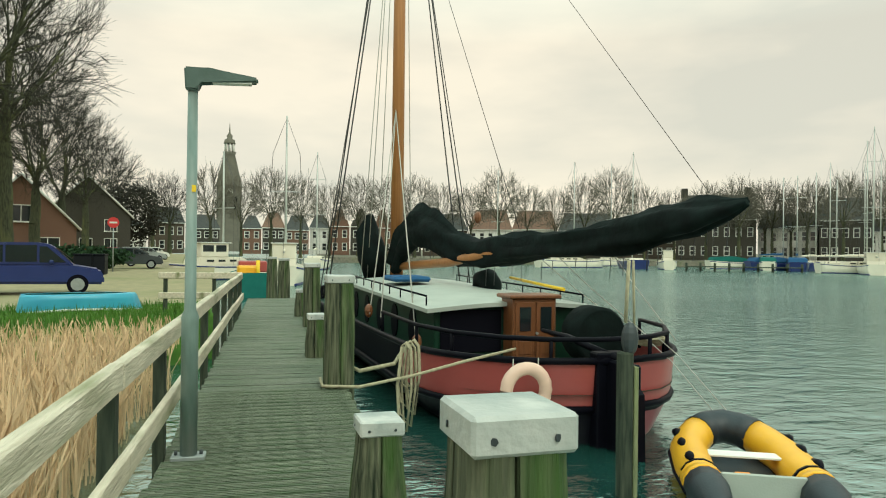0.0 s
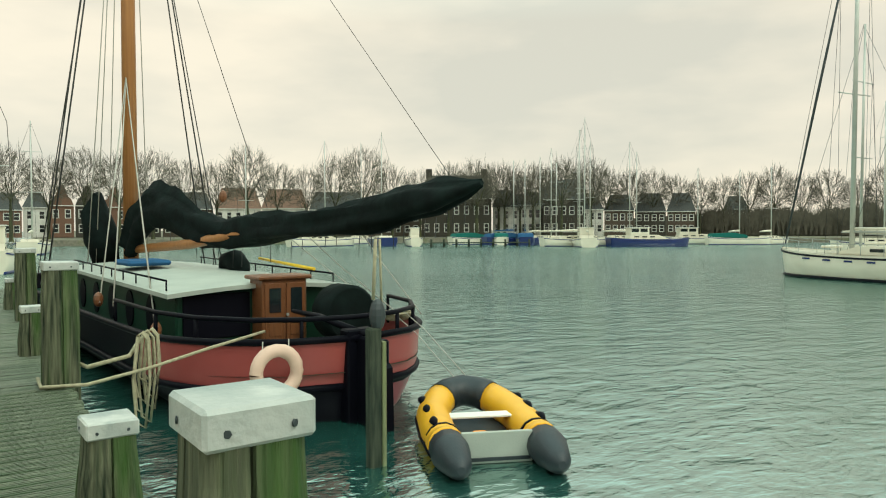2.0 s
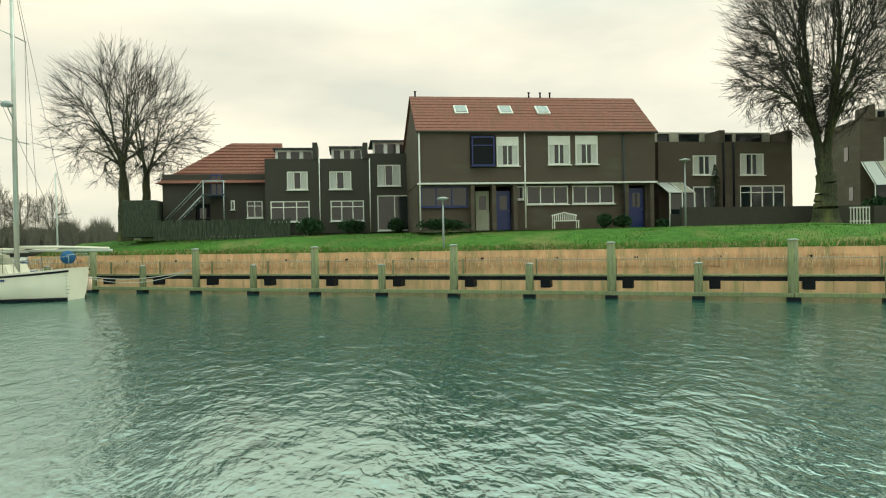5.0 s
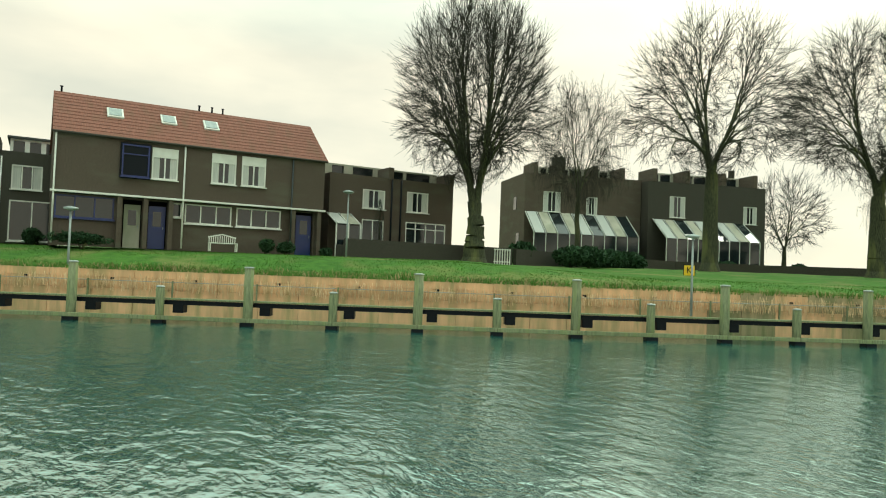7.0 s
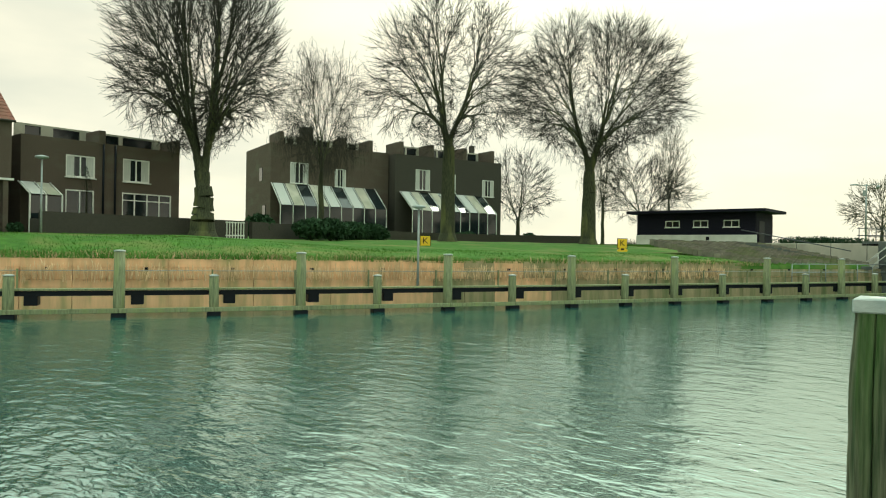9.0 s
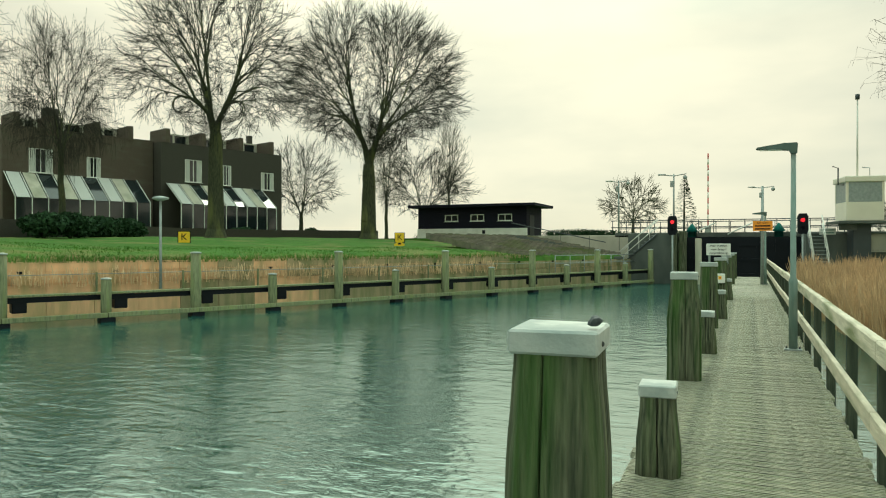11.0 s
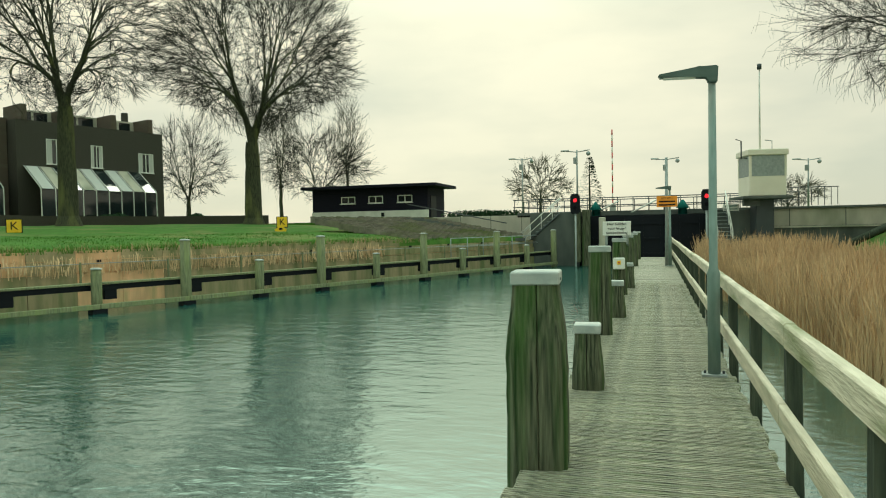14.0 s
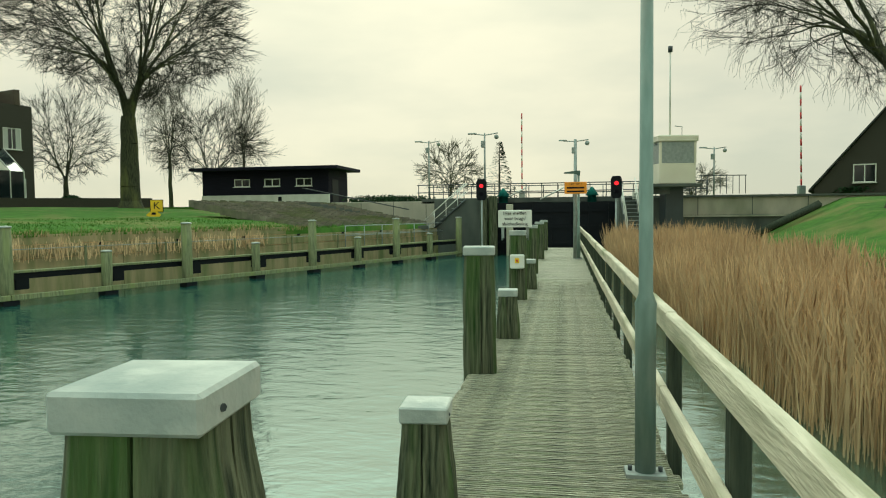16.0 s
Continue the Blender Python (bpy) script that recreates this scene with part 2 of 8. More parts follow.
# Paler than TWIG: the haze of distance is put into this colour.
FTWIG = mat("haze_tinted_far_twigs", (0.15, 0.135, 0.105), (0.10, 0.094, 0.075), 1, 0.95, 0, 0)
LEAF = mat("evergreen_leaves", (0.035, 0.075, 0.03), (0.018, 0.04, 0.02), 4, 0.8, 0, 0, (1, 1, 1), None, 1, 30, 0.35)
MAST = mat("varnished_spruce_mast", (0.42, 0.185, 0.06), (0.33, 0.135, 0.042), 4, 0.4, 0, 0.1, (6, 6, 0.2))
TEAK = mat("varnished_teak", (0.20, 0.075, 0.03), (0.13, 0.05, 0.02), 5, 0.35, 0, 0.1, (5, 5, 0.6))
SAIL = mat("dark_green_sailcloth", (0.006, 0.013, 0.012), (0.002, 0.004, 0.004), 3, 0.85, 0, 1.0, (1, 1, 1), None, 1, 5)
HULLR = mat("red_hull_paint", (0.36, 0.075, 0.07), (0.29, 0.06, 0.058), 1.2, 0.28, 0, 0.03)
HULLB = mat("crimson_bottom_paint", (0.20, 0.015, 0.03), (0.15, 0.012, 0.024), 1.2, 0.35, 0, 0.03)
HULLK = mat("black_hull_paint", (0.005, 0.005, 0.009), (0.003, 0.003, 0.006), 1.2, 0.45, 0, 0.03, spec=0.06)
CABG = mat("dark_green_cabin_paint", (0.010, 0.042, 0.024), (0.006, 0.028, 0.016), 1.5, 0.4, 0, 0.03, spec=0.25)
ROOFG = mat("grey_cabin_roof_paint", (0.42, 0.45, 0.40), (0.34, 0.37, 0.33), 1.5, 0.5)
ROPE = mat("pale_mooring_rope", (0.42, 0.38, 0.26), (0.28, 0.25, 0.17), 20, 0.9)
WIRE = plain("thin_rigging_wire", (0.06, 0.06, 0.06), 0.5, 0.3)
PALE = plain("pale_rigging_line", (0.45, 0.43, 0.38), 0.8)
YELLOW = mat("yellow_rubber", (0.80, 0.42, 0.02), (0.68, 0.34, 0.015), 2, 0.4, 0, 0.04)
RUBBER = mat("dark_grey_rubber", (0.022, 0.032, 0.040), (0.014, 0.020, 0.026), 3, 0.5)
NAVY = plain("navy_blue_paint", (0.012, 0.026, 0.13), 0.3)
SKYB = mat("turquoise_boat_paint", (0.06, 0.36, 0.50), (0.04, 0.28, 0.42), 1.5, 0.35)
CANVB = plain("blue_canvas", (0.03, 0.10, 0.22), 0.8)
CANVG = plain("teal_canvas", (0.02, 0.14, 0.12), 0.8)
ORANGE = plain("orange_sign_paint", (0.85, 0.30, 0.02), 0.5)
SIGNY = plain("yellow_sign_paint", (0.85, 0.55, 0.02), 0.5)
REDP = plain("red_paint", (0.55, 0.03, 0.03), 0.5)
BUOY = mat("faded_pink_lifebuoy", (0.72, 0.50, 0.40), (0.62, 0.42, 0.33), 3, 0.6)
# Near-black that paints in the shade of rooms and belfry openings.
INNER_SHADE = plain("inner_shade", (0.008, 0.009, 0.01), 0.9)
CURTAIN = mat("pale_curtain", (0.55, 0.54, 0.50), (0.42, 0.42, 0.40), 6, 0.9, 0, 0, (6, 6, 0.3))
SHEDW = mat("black_tarred_boards", (0.014, 0.013, 0.026), (0.008, 0.008, 0.016), 3, 0.75, 0, 0.3, (0.4, 0.4, 5))
COBBLE = mat("basalt_setts", (0.24, 0.215, 0.17), (0.13, 0.125, 0.10), 2.5, 0.9, 0, 0.5, (1, 1, 1), (0.14, 0.16, 0.07), 0.4, 9, 0.3)
LAMPRED = plain("red_signal_lamp", (0.9, 0.01, 0.03), 0.4, 0, 0.9)
ALU = plain("anodised_mast", (0.52, 0.53, 0.49), 0.4, 0.4)
CHURCH = mat("grey_church_slate", (0.16, 0.15, 0.12), (0.12, 0.115, 0.095), 0.4, 0.9)
SILT = mat("harbour_bed", (0.06, 0.06, 0.045), None, 1, 0.95)


# ---- mesh helpers ----
def box(bm, c, s, m=None, bevel=0.0):
    """A box of size s about c, turned by m, with bevelled edges."""
    r = bmesh.ops.create_cube(bm, size=1.0)
    vs = r["verts"]
    for v in vs:
        v.co = Vector((v.co.x * s[0], v.co.y * s[1], v.co.z * s[2]))
    if bevel:
        es = list({e for v in vs for e in v.link_edges})
        rb = bmesh.ops.bevel(bm, geom=es, offset=bevel, segments=1, affect="EDGES")
        vs = list({v for f in rb["faces"] for v in f.verts} | {v for v in vs if v.is_valid})
    t = Matrix.Translation(c) @ m if m else Matrix.Translation(c)
    for v in vs:
        v.co = t @ v.co
    return vs


def tube(bm, pts, radii, sides=8, caps=True):
    """A tube through points; radii one number or one a point."""
    pts = [Vector(p) for p in pts]
    if not hasattr(radii, "__len__"):
        radii = [radii] * len(pts)
    rings = []
    up = Vector((0.13, 0.07, 0.99))
    for i, p in enumerate(pts):
        d = (pts[min(i + 1, len(pts) - 1)] - pts[max(i - 1, 0)]).normalized()
        ref = up if abs(d.dot(up)) < 0.97 else Vector((1, 0.05, 0))
        a = d.cross(ref).normalized()
        b = d.cross(a)
        rings.append([bm.verts.new(p + (a * math.cos(k * 2 * math.pi / sides) + b * math.sin(k * 2 * math.pi / sides)) * radii[i]) for k in range(sides)])
    for r0, r1 in zip(rings, rings[1:]):
        for k in range(sides):
            f = bm.faces.new((r0[k], r0[(k + 1) % sides], r1[(k + 1) % sides], r1[k]))
            f.smooth = True
    if caps and sides > 2:
        bm.faces.new(rings[0][::-1])
        bm.faces.new(rings[-1])
    return rings


def prism(bm, outline, y0, y1):
    """An outline in x and z, pushed from y0 to y1."""
    a = [bm.verts.new((x, y0, z)) for x, z in outline]
    b = [bm.verts.new((x, y1, z)) for x, z in outline]
    bm.faces.new(a)
    bm.faces.new(b[::-1])
    for i in range(len(a)):
        j = (i + 1) % len(a)
        bm.faces.new((a[j], a[i], b[i], b[j]))


def mesh_of(bm, name, material):
    bmesh.ops.recalc_face_normals(bm, faces=bm.faces)
    me = bpy.data.meshes.new(name)
    bm.to_mesh(me)
    bm.free()
    me.materials.append(material)
    return me


def part(name, bm, material, parent, label="", m=None):
    ob = new(name, mesh_of(bm, name, material))
    ob.parent = parent
    if m:
        ob.matrix_basis = m
    if label:
        tagged(ob, label)
    return ob


def thing(name, label, category, m=None, group="", kind=""):
    ob = new(name)
    ob.empty_display_size = 0.2
    ob.matrix_basis = m or Matrix()
    return tagged(ob, label, category, group, kind)


def solid(name, bm, material, label, category, m=None, group="", kind=""):
    ob = new(name, mesh_of(bm, name, material))
    ob.matrix_basis = m or Matrix()
    return tagged(ob, label, category, group, kind)


def raw(name, verts, faces, material, parent=None, smooth=False):
    me = bpy.data.meshes.new(name)
    me.from_pydata(verts, [], faces)
    me.materials.append(material)
    if smooth:
        me.polygons.foreach_set("use_smooth", [True] * len(me.polygons))
    ob = new(name, me)
    ob.parent = parent
    return ob


def one_box(name, c, s, material, parent, label="", bevel=0.0, m=None):
    bm = bmesh.new()
    box(bm, c, s, m, bevel)
    return part(name, bm, material, parent, label)


def one_tube(name, pts, r, material, parent, label="", sides=8):
    bm = bmesh.new()
    tube(bm, pts, r, sides)
    return part(name, bm, material, parent, label)


def bearing(b, d, z=0.0):
    """A place d metres off from the lookout on the jetty, b degrees to the left of north."""
    return (-0.76 - math.sin(radians(b)) * d, 1.64 + math.cos(radians(b)) * d, z)


# ---- water, beds and banks ----
WZ = -0.95
bm = bmesh.new()
box(bm, (0, 0, -3.2), (2400, 2400, 0.4))
solid("ground", bm, SILT, "dark silty harbour bed under the water", "ground", kind="structure")
bm = bmesh.new()
bmesh.ops.create_grid(bm, x_segments=2, y_segments=2, size=1200)
solid("water", bm, WATER, "rippled grey-green harbour water under an overcast sky", "water", pose(0, 0, WZ), kind="structure")

QUAY = [(37.34, 6.50), (33.77, 0.22), (30.27, -6.05), (26.83, -12.08), (23.50, -17.90), (20.49, -23.42), (17.80, -28.91), (15.21, -34.52), (12.75, -40.23), (10.11, -46.12), (7.71, -51.97), (5.3, -57.8)]


def quay(s, off=0.0, z=0.0):
    """A point on the quay line: s counts the tall posts, off goes inland."""
    i = max(0, min(len(QUAY) - 2, int(math.floor(s))))
    a, b = Vector(QUAY[i]), Vector(QUAY[i + 1])
    p = a + (b - a) * (s - i)
    lo, hi = max(0, i - 1), min(len(QUAY) - 1, i + 2)
    d0, d1 = (b - Vector(QUAY[lo])).normalized(), (Vector(QUAY[hi]) - a).normalized()
    d = (d0 + (d1 - d0) * max(0.0, min(1.0, s - i))).normalized()
    return Vector((p.x - d.y * off, p.y + d.x * off, z))


def bank_z(off, s=0.0):
    low = max(0.0, min(1.0, (s - 4.3) / 1.6))
    z = bank_run(off, BANK_N) * (1 - low) + bank_run(off, BANK_S) * low
    end = max(0.0, min(1.0, (s - 5.8) / 1.5))
    return z * (1 - end) + bank_run(off, BANK_E) * end


BANK_N = ((1.7, 1.10), (2.6, 1.30), (5.0, 1.78), (7.5, 1.98), (12, 2.10), (22, 2.18), (40, 2.5), (70, 2.9), (160, 3.2))
BANK_E = ((1.7, 0.95), (2.6, 1.10), (4.0, 1.28), (7.5, 1.46), (10.6, 1.55), (14, 1.76), (18, 2.05), (25, 2.25), (40, 2.5), (70, 2.9), (160, 3.2))
BANK_S = ((1.7, 1.05), (2.6, 1.15), (4.0, 1.30), (8.0, 1.50), (12, 1.66), (18, 2.0), (25, 2.2), (40, 2.5), (70, 2.9), (160, 3.2))


def bank_run(off, k):
    for (a, za), (b, zb) in zip(k, k[1:]):
        if off <= b:
            return za + (zb - za) * max(0.0, (off - a) / (b - a))
    return k[-1][1]


OFFS = [1.69, 1.7, 2.0, 2.6, 3.4, 4.2, 5.0, 6.2, 7.5, 9.5, 12, 16, 22, 30, 40, 55, 70, 110, 160]
vs, fs = [], []
SS = [-1.9 + 0.25 * i for i in range(52)]
for s in SS:
    for off in OFFS:
        p = quay(s, off)
        z = (bank_z(off, s) if off > 1.695 else bank_z(1.7, s) - 0.9) + 0.07 * noise.noise((p.x * 0.35, p.y * 0.35, 0)) * (1 if off > 1.9 else 0.3)
        vs.append((p.x, p.y, z))
nO = len(OFFS)
fs = [(i * nO + j, i * nO + j + 1, (i + 1) * nO + j + 1, (i + 1) * nO + j) for i in range(len(SS) - 1) for j in range(nO - 1)]
bank = tagged(raw("ground_bank", vs, fs, GRASS, smooth=True), "green grass bank rising behind the quay wall", "ground", kind="structure")

# grass on the face of the bank
rng = random.Random(4)


def blades(name, count, place, height, width, material, lean=0.35, label="", category="", segs=1):
    vs, fs = [], []
    for _ in range(count):
        x, y, z, k = place()
        h, w = height * k * rng.uniform(0.55, 1.15), width * rng.uniform(0.7, 1.3)
        a = rng.uniform(0, math.pi * 2)
        dx, dy = math.cos(a) * w, math.sin(a) * w
        b, q = rng.uniform(0, math.pi * 2), rng.uniform(0, lean) * h
        lx, ly = math.cos(b) * q, math.sin(b) * q
        i = len(vs)
        if segs == 1:
            vs += [(x - dx, y - dy, z), (x + dx, y + dy, z), (x + lx, y + ly, z + h)]
            fs.append((i, i + 1, i + 2))
        else:
            mx, my = lx * 0.3, ly * 0.3
            vs += [(x - dx, y - dy, z), (x + dx, y + dy, z), (x + mx + dx * 0.8, y + my + dy * 0.8, z + h * 0.55), (x + mx - dx * 0.8, y + my - dy * 0.8, z + h * 0.55), (x + lx + dx * 0.9, y + ly + dy * 0.9, z + h * 0.9), (x + lx * 1.1, y + ly * 1.1, z + h), (x + lx - dx * 0.9, y + ly - dy * 0.9, z + h * 0.9)]
            fs += [(i, i + 1, i + 2, i + 3), (i + 3, i + 2, i + 4, i + 5, i + 6)]
    return tagged(raw(name, vs, fs, material), label, category, kind="stuff")


def on_bank():
    s, o = rng.uniform(-1.9, 10.6), 1.75 + 8.5 * rng.random() ** 1.7
    p = quay(s, o)
    return p.x, p.y, bank_z(o, s) - 0.03, 1.0 if o > 2.6 else 1.6


blades("grass", 42000, on_bank, 0.095, 0.02, BLADE, 0.9, "rough green grass tufts on the bank", "grass")


def by_wall():
    s, o = rng.uniform(-1.9, 8.8), rng.uniform(1.30, 1.52)
    p = quay(s, o)
    k = 0.5 + 0.5 * noise.noise((s * 2.0, 0, 0))
    return p.x, p.y, rng.uniform(0.15, 0.62), 0.55 + 0.7 * k * abs(noise.noise((s * 9.0, 4, 0))) * 2


blades("dry_grass", 5500, by_wall, 0.50, 0.014, REED, 0.25, "dry straw-coloured grass standing before the quay wall", "dry grass", segs=2)



def wall_fringe():
    s, o = rng.uniform(-1.9, 9.3), rng.uniform(1.52, 2.3)
    p = quay(s, o)
    k = 0.45 + 0.9 * abs(noise.noise((s * 6.0, o, 3)))
    return p.x, p.y, max(0.98 if s < 8.9 else 0.6, bank_z(max(o, 1.7), s) - 0.05), k


blades("tall_grass", 9000, wall_fringe, 0.34, 0.02, BLADE, 0.9, "long green grass hanging over the quay wall", "grass")
blades("dry_grass", 5000, wall_fringe, 0.36, 0.016, REED2, 0.9, "dry grass tufts along the top of the quay wall", "dry grass")

# quay wall: slabs between the posts
wall_q = thing("wall_quay", "tan stained slab quay wall with moss streaks", "quay wall", kind="structure")
for i in range(-8, 47):
    s0, s1 = i * 0.25 + 0.0012, i * 0.25 + 0.2488
    a, b = quay(s0, 1.62 + rng.uniform(-0.02, 0.02)), quay(s1, 1.62 + rng.uniform(-0.02, 0.02))
    d, mid = (b - a), (a + b) / 2
    ang = Matrix.Rotation(math.atan2(d.y, d.x), 4, "Z")
    for z0, z1, o in ((-1.6, 0.28, 0.0), (0.30, 0.72, 0.05), (0.74, 1.06, 0.09))[:3 if i < 36 else 2]:
        vv = quay((s0 + s1) / 2, o)
        w0 = quay((s0 + s1) / 2, 0)
        sh = vv - w0
        if z0 > 0.25 and z0 < 0.4 and i % 2 == 0:
            hq = quay(s0 + 0.12, 1.62 + o - 0.085)
            one_box("weep_hole", (hq.x, hq.y, 0.69), (0.16, 0.03, 0.09), BLACK, wall_q, "dark weep hole", 0, ang)
        one_box("slab", (mid.x + sh.x, mid.y + sh.y, (z0 + z1) / 2), (d.length, 0.16, z1 - z0), QUAYG if i + rng.uniform(-3, 3) > 25 else QUAYW, wall_q, "", 0, ang)
bm = bmesh.new()
for i in range(-8, 46):
    a, b = quay(i * 0.25, 1.72), quay(i * 0.25 + 0.25, 1.72)
    d, mid = (b - a), (a + b) / 2
    top = 1.0 if i < 36 else 0.68
    box(bm, (mid.x, mid.y, (top - 1.6) / 2), (d.length + 0.05, 0.1, top + 1.6), Matrix.Rotation(math.atan2(d.y, d.x), 4, "Z"))
part("backing", bm, QUAYW, wall_q)


def qpost_meshes(h, r):
    bm = bmesh.new()
    tube(bm, [(0, 0, -2.8), (0, 0, 0.3), (0, 0, h)], [r * 1.02, r, r * 0.93], 10)
    me = mesh_of(bm, "post", QWOOD)
    bm = bmesh.new()
    tube(bm, [(0, 0, h), (0, 0, h + 0.035), (0, 0, h + 0.06)], [r * 1.05, r * 1.05, r * 0.5], 10)
    return me, mesh_of(bm, "cap", CAPM)


TALL, SHORT = qpost_meshes(1.33, 0.19), qpost_meshes(0.47, 0.17)
fender = thing("mooring_fender", "greenish timber mooring fender with tall and short posts along the quay", "mooring fender")
for k in range(-4, 23):
    s = k * 0.5
    me, cap = TALL if k % 2 == 0 else SHORT
    ob = new("post", me)
    ob.parent = fender
    ob.matrix_basis = Matrix.Translation(quay(s)) @ Matrix.Rotation(rng.uniform(0, 3), 4, "Z") @ Matrix.Rotation(rng.uniform(-0.012, 0.012), 4, "X")
    cp = new("cap", cap)
    cp.parent = ob
for k in range(-4, 22):
    a, b = quay(k * 0.5, 0.25), quay(k * 0.5 + 0.5, 0.25)
    d, mid = b - a, (a + b) / 2
    ang = Matrix.Rotation(math.atan2(d.y, d.x), 4, "Z")
    one_box("walkway_board", (mid.x, mid.y, 0.0), (d.length - 0.01, 0.32, 0.07), QWOOD, fender, "", 0.01, ang)
    a, b = quay(k * 0.5, 0.30), quay(k * 0.5 + 0.5, 0.30)
    mid = (a + b) / 2
    # Bearers, blocks and collars are all plain black.
    one_box("bearer", (mid.x, mid.y, -0.14), (d.length - 0.02, 0.16, 0.17), BLACK, fender, "black bearer", 0, ang)
    a, b = quay(k * 0.5, -0.22), quay(k * 0.5 + 0.5, -0.22)
    mid = (a + b) / 2
    one_box("rubbing_beam", (mid.x, mid.y, -0.72), (d.length - 0.01, 0.14, 0.16), QWOOD, fender, "", 0.015, ang)
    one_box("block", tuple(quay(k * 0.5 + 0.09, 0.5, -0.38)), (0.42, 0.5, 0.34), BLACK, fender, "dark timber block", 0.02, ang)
    one_box("foot", tuple(quay(k * 0.5, -0.05, -0.9)), (0.48, 0.42, 0.2), BLACK, fender, "black collar", 0.02, ang)
    a, b = quay(k * 0.5, 1.25), quay(k * 0.5 + 0.5, 1.25)
    if s < 12:
        one_tube("guard_wire", [(a.x, a.y, 0.62), (b.x, b.y, 0.62)], 0.012, GALV, fender, "", 4)
        one_box("guard_stake", (a.x, a.y, 0.3), (0.06, 0.06, 0.75), QWOOD, fender, "", 0, ang)

# ---- jetty ----
JY0, JY1, RAIL_X = -48.5, 24.0, -1.57
jetty = thing("jetty", "long weathered timber jetty with ribbed planks and a mossy handrail", "jetty", kind="structure")
BW = 0.142
bm = bmesh.new()
box(bm, (0, 0, -0.02), (1.62, BW - 0.012, 0.04))
for k in range(4):
    box(bm, (0, (-1.5 + k) * 0.031, 0.003), (1.61, 0.017, 0.008))
plank_me = mesh_of(bm, "plank", DECK)
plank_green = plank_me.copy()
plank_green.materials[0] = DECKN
rest_v, rest_f = [], []
count = 0
y = JY0
while y < JY1:
    jx, jz, jr = rng.uniform(-0.025, 0.025), rng.uniform(-0.004, 0.003), rng.uniform(-0.004, 0.004)
    if -33.0 < y < 9.6:
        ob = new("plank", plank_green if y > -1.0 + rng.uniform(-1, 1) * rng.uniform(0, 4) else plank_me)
        ob.parent = jetty
        ob.matrix_basis = Matrix.Translation((-0.76 + jx, y, jz)) @ Matrix.Rotation(jr, 4, "Z")
        count += 1
    else:
        i = len(rest_v)
        x0, x1, y0, y1 = -1.57 + jx, 0.05 + jx, y - 0.065, y + 0.065
        rest_v += [(x0, y0, jz), (x1, y0, jz), (x1, y1, jz), (x0, y1, jz), (x0, y0, -0.04), (x1, y0, -0.04), (x1, y1, -0.04), (x0, y1, -0.04)]
        rest_f += [tuple(i + q for q in f) for f in ((0, 1, 2, 3), (7, 6, 5, 4), (0, 4, 5, 1), (1, 5, 6, 2), (2, 6, 7, 3), (3, 7, 4, 0))]
    y += BW
far_pl = tagged(raw("far_planks", rest_v, rest_f, DECK, jetty), "weathered ribbed deck planks", kind="stuff")
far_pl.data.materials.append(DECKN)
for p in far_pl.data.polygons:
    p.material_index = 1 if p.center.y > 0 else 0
for x in (-1.45, -0.76, -0.1):
    one_box("joist", (x, (JY0 + JY1) / 2, -0.16), (0.12, JY1 - JY0, 0.22), RAILP, jetty, "dark wet joist")
bm = bmesh.new()
box(bm, (0, 0, 0.36), (0.085, 0.10, 1.1), None, 0.006)
rp_me = mesh_of(bm, "rail_post", RAILP)
bm = bmesh.new()
tube(bm, [(0, 0, -2.9), (0, 0, -0.05)], 0.11, 8)
pile_me = mesh_of(bm, "pile", RAILP)
for k in range(42):
    yy = 19.0 - 1.68 * k
    ob = new("rail_post", rp_me)
    ob.parent = jetty
    ob.matrix_basis = Matrix.Translation((RAIL_X - 0.03, yy, 0)) @ Matrix.Rotation(rng.uniform(-0.012, 0.012), 4, "Y")
    if k % 2 == 0:
        for x in (-1.45, -0.1):
            pl = new("pile", pile_me)
            pl.parent = jetty
            pl.matrix_basis = Matrix.Translation((x, yy, 0))
for k in range(21):
    y0, y1 = 19.05 - 3.36 * k, 19.05 - 3.36 * (k + 1)
    y1 = max(y1, -48.5)
    if y0 <= y1:
        break
    dz = rng.uniform(-0.008, 0.008)
    bm = bmesh.new()
    box(bm, (RAIL_X, (y0 + y1) / 2, 0.895 + dz), (0.075, y0 - y1 - 0.006, 0.15), Matrix.Rotation(rng.uniform(-0.002, 0.002), 4, "Z"), 0.012)
    part("top_rail", bm, RAILW, jetty)
    bm = bmesh.new()
    box(bm, (RAIL_X + 0.045, (y0 + y1) / 2, 0.42 + dz), (0.05, y0 - y1 - 0.006, 0.14), Matrix.Rotation(rng.uniform(-0.002, 0.002), 4, "Z"), 0.008)
    part("mid_rail", bm, RAILW, jetty)
# the rail turns off at the landward end
for z in (0.895, 0.42):
    one_box("end_rail", (-2.5, 19.2, z), (1.9, 0.075, 0.15), RAILW, jetty, "", 0.012)
for x in (-2.2, -3.3):
    one_box("rail_post", (x, 19.25, 0.36), (0.085, 0.1, 1.1), RAILP, jetty)


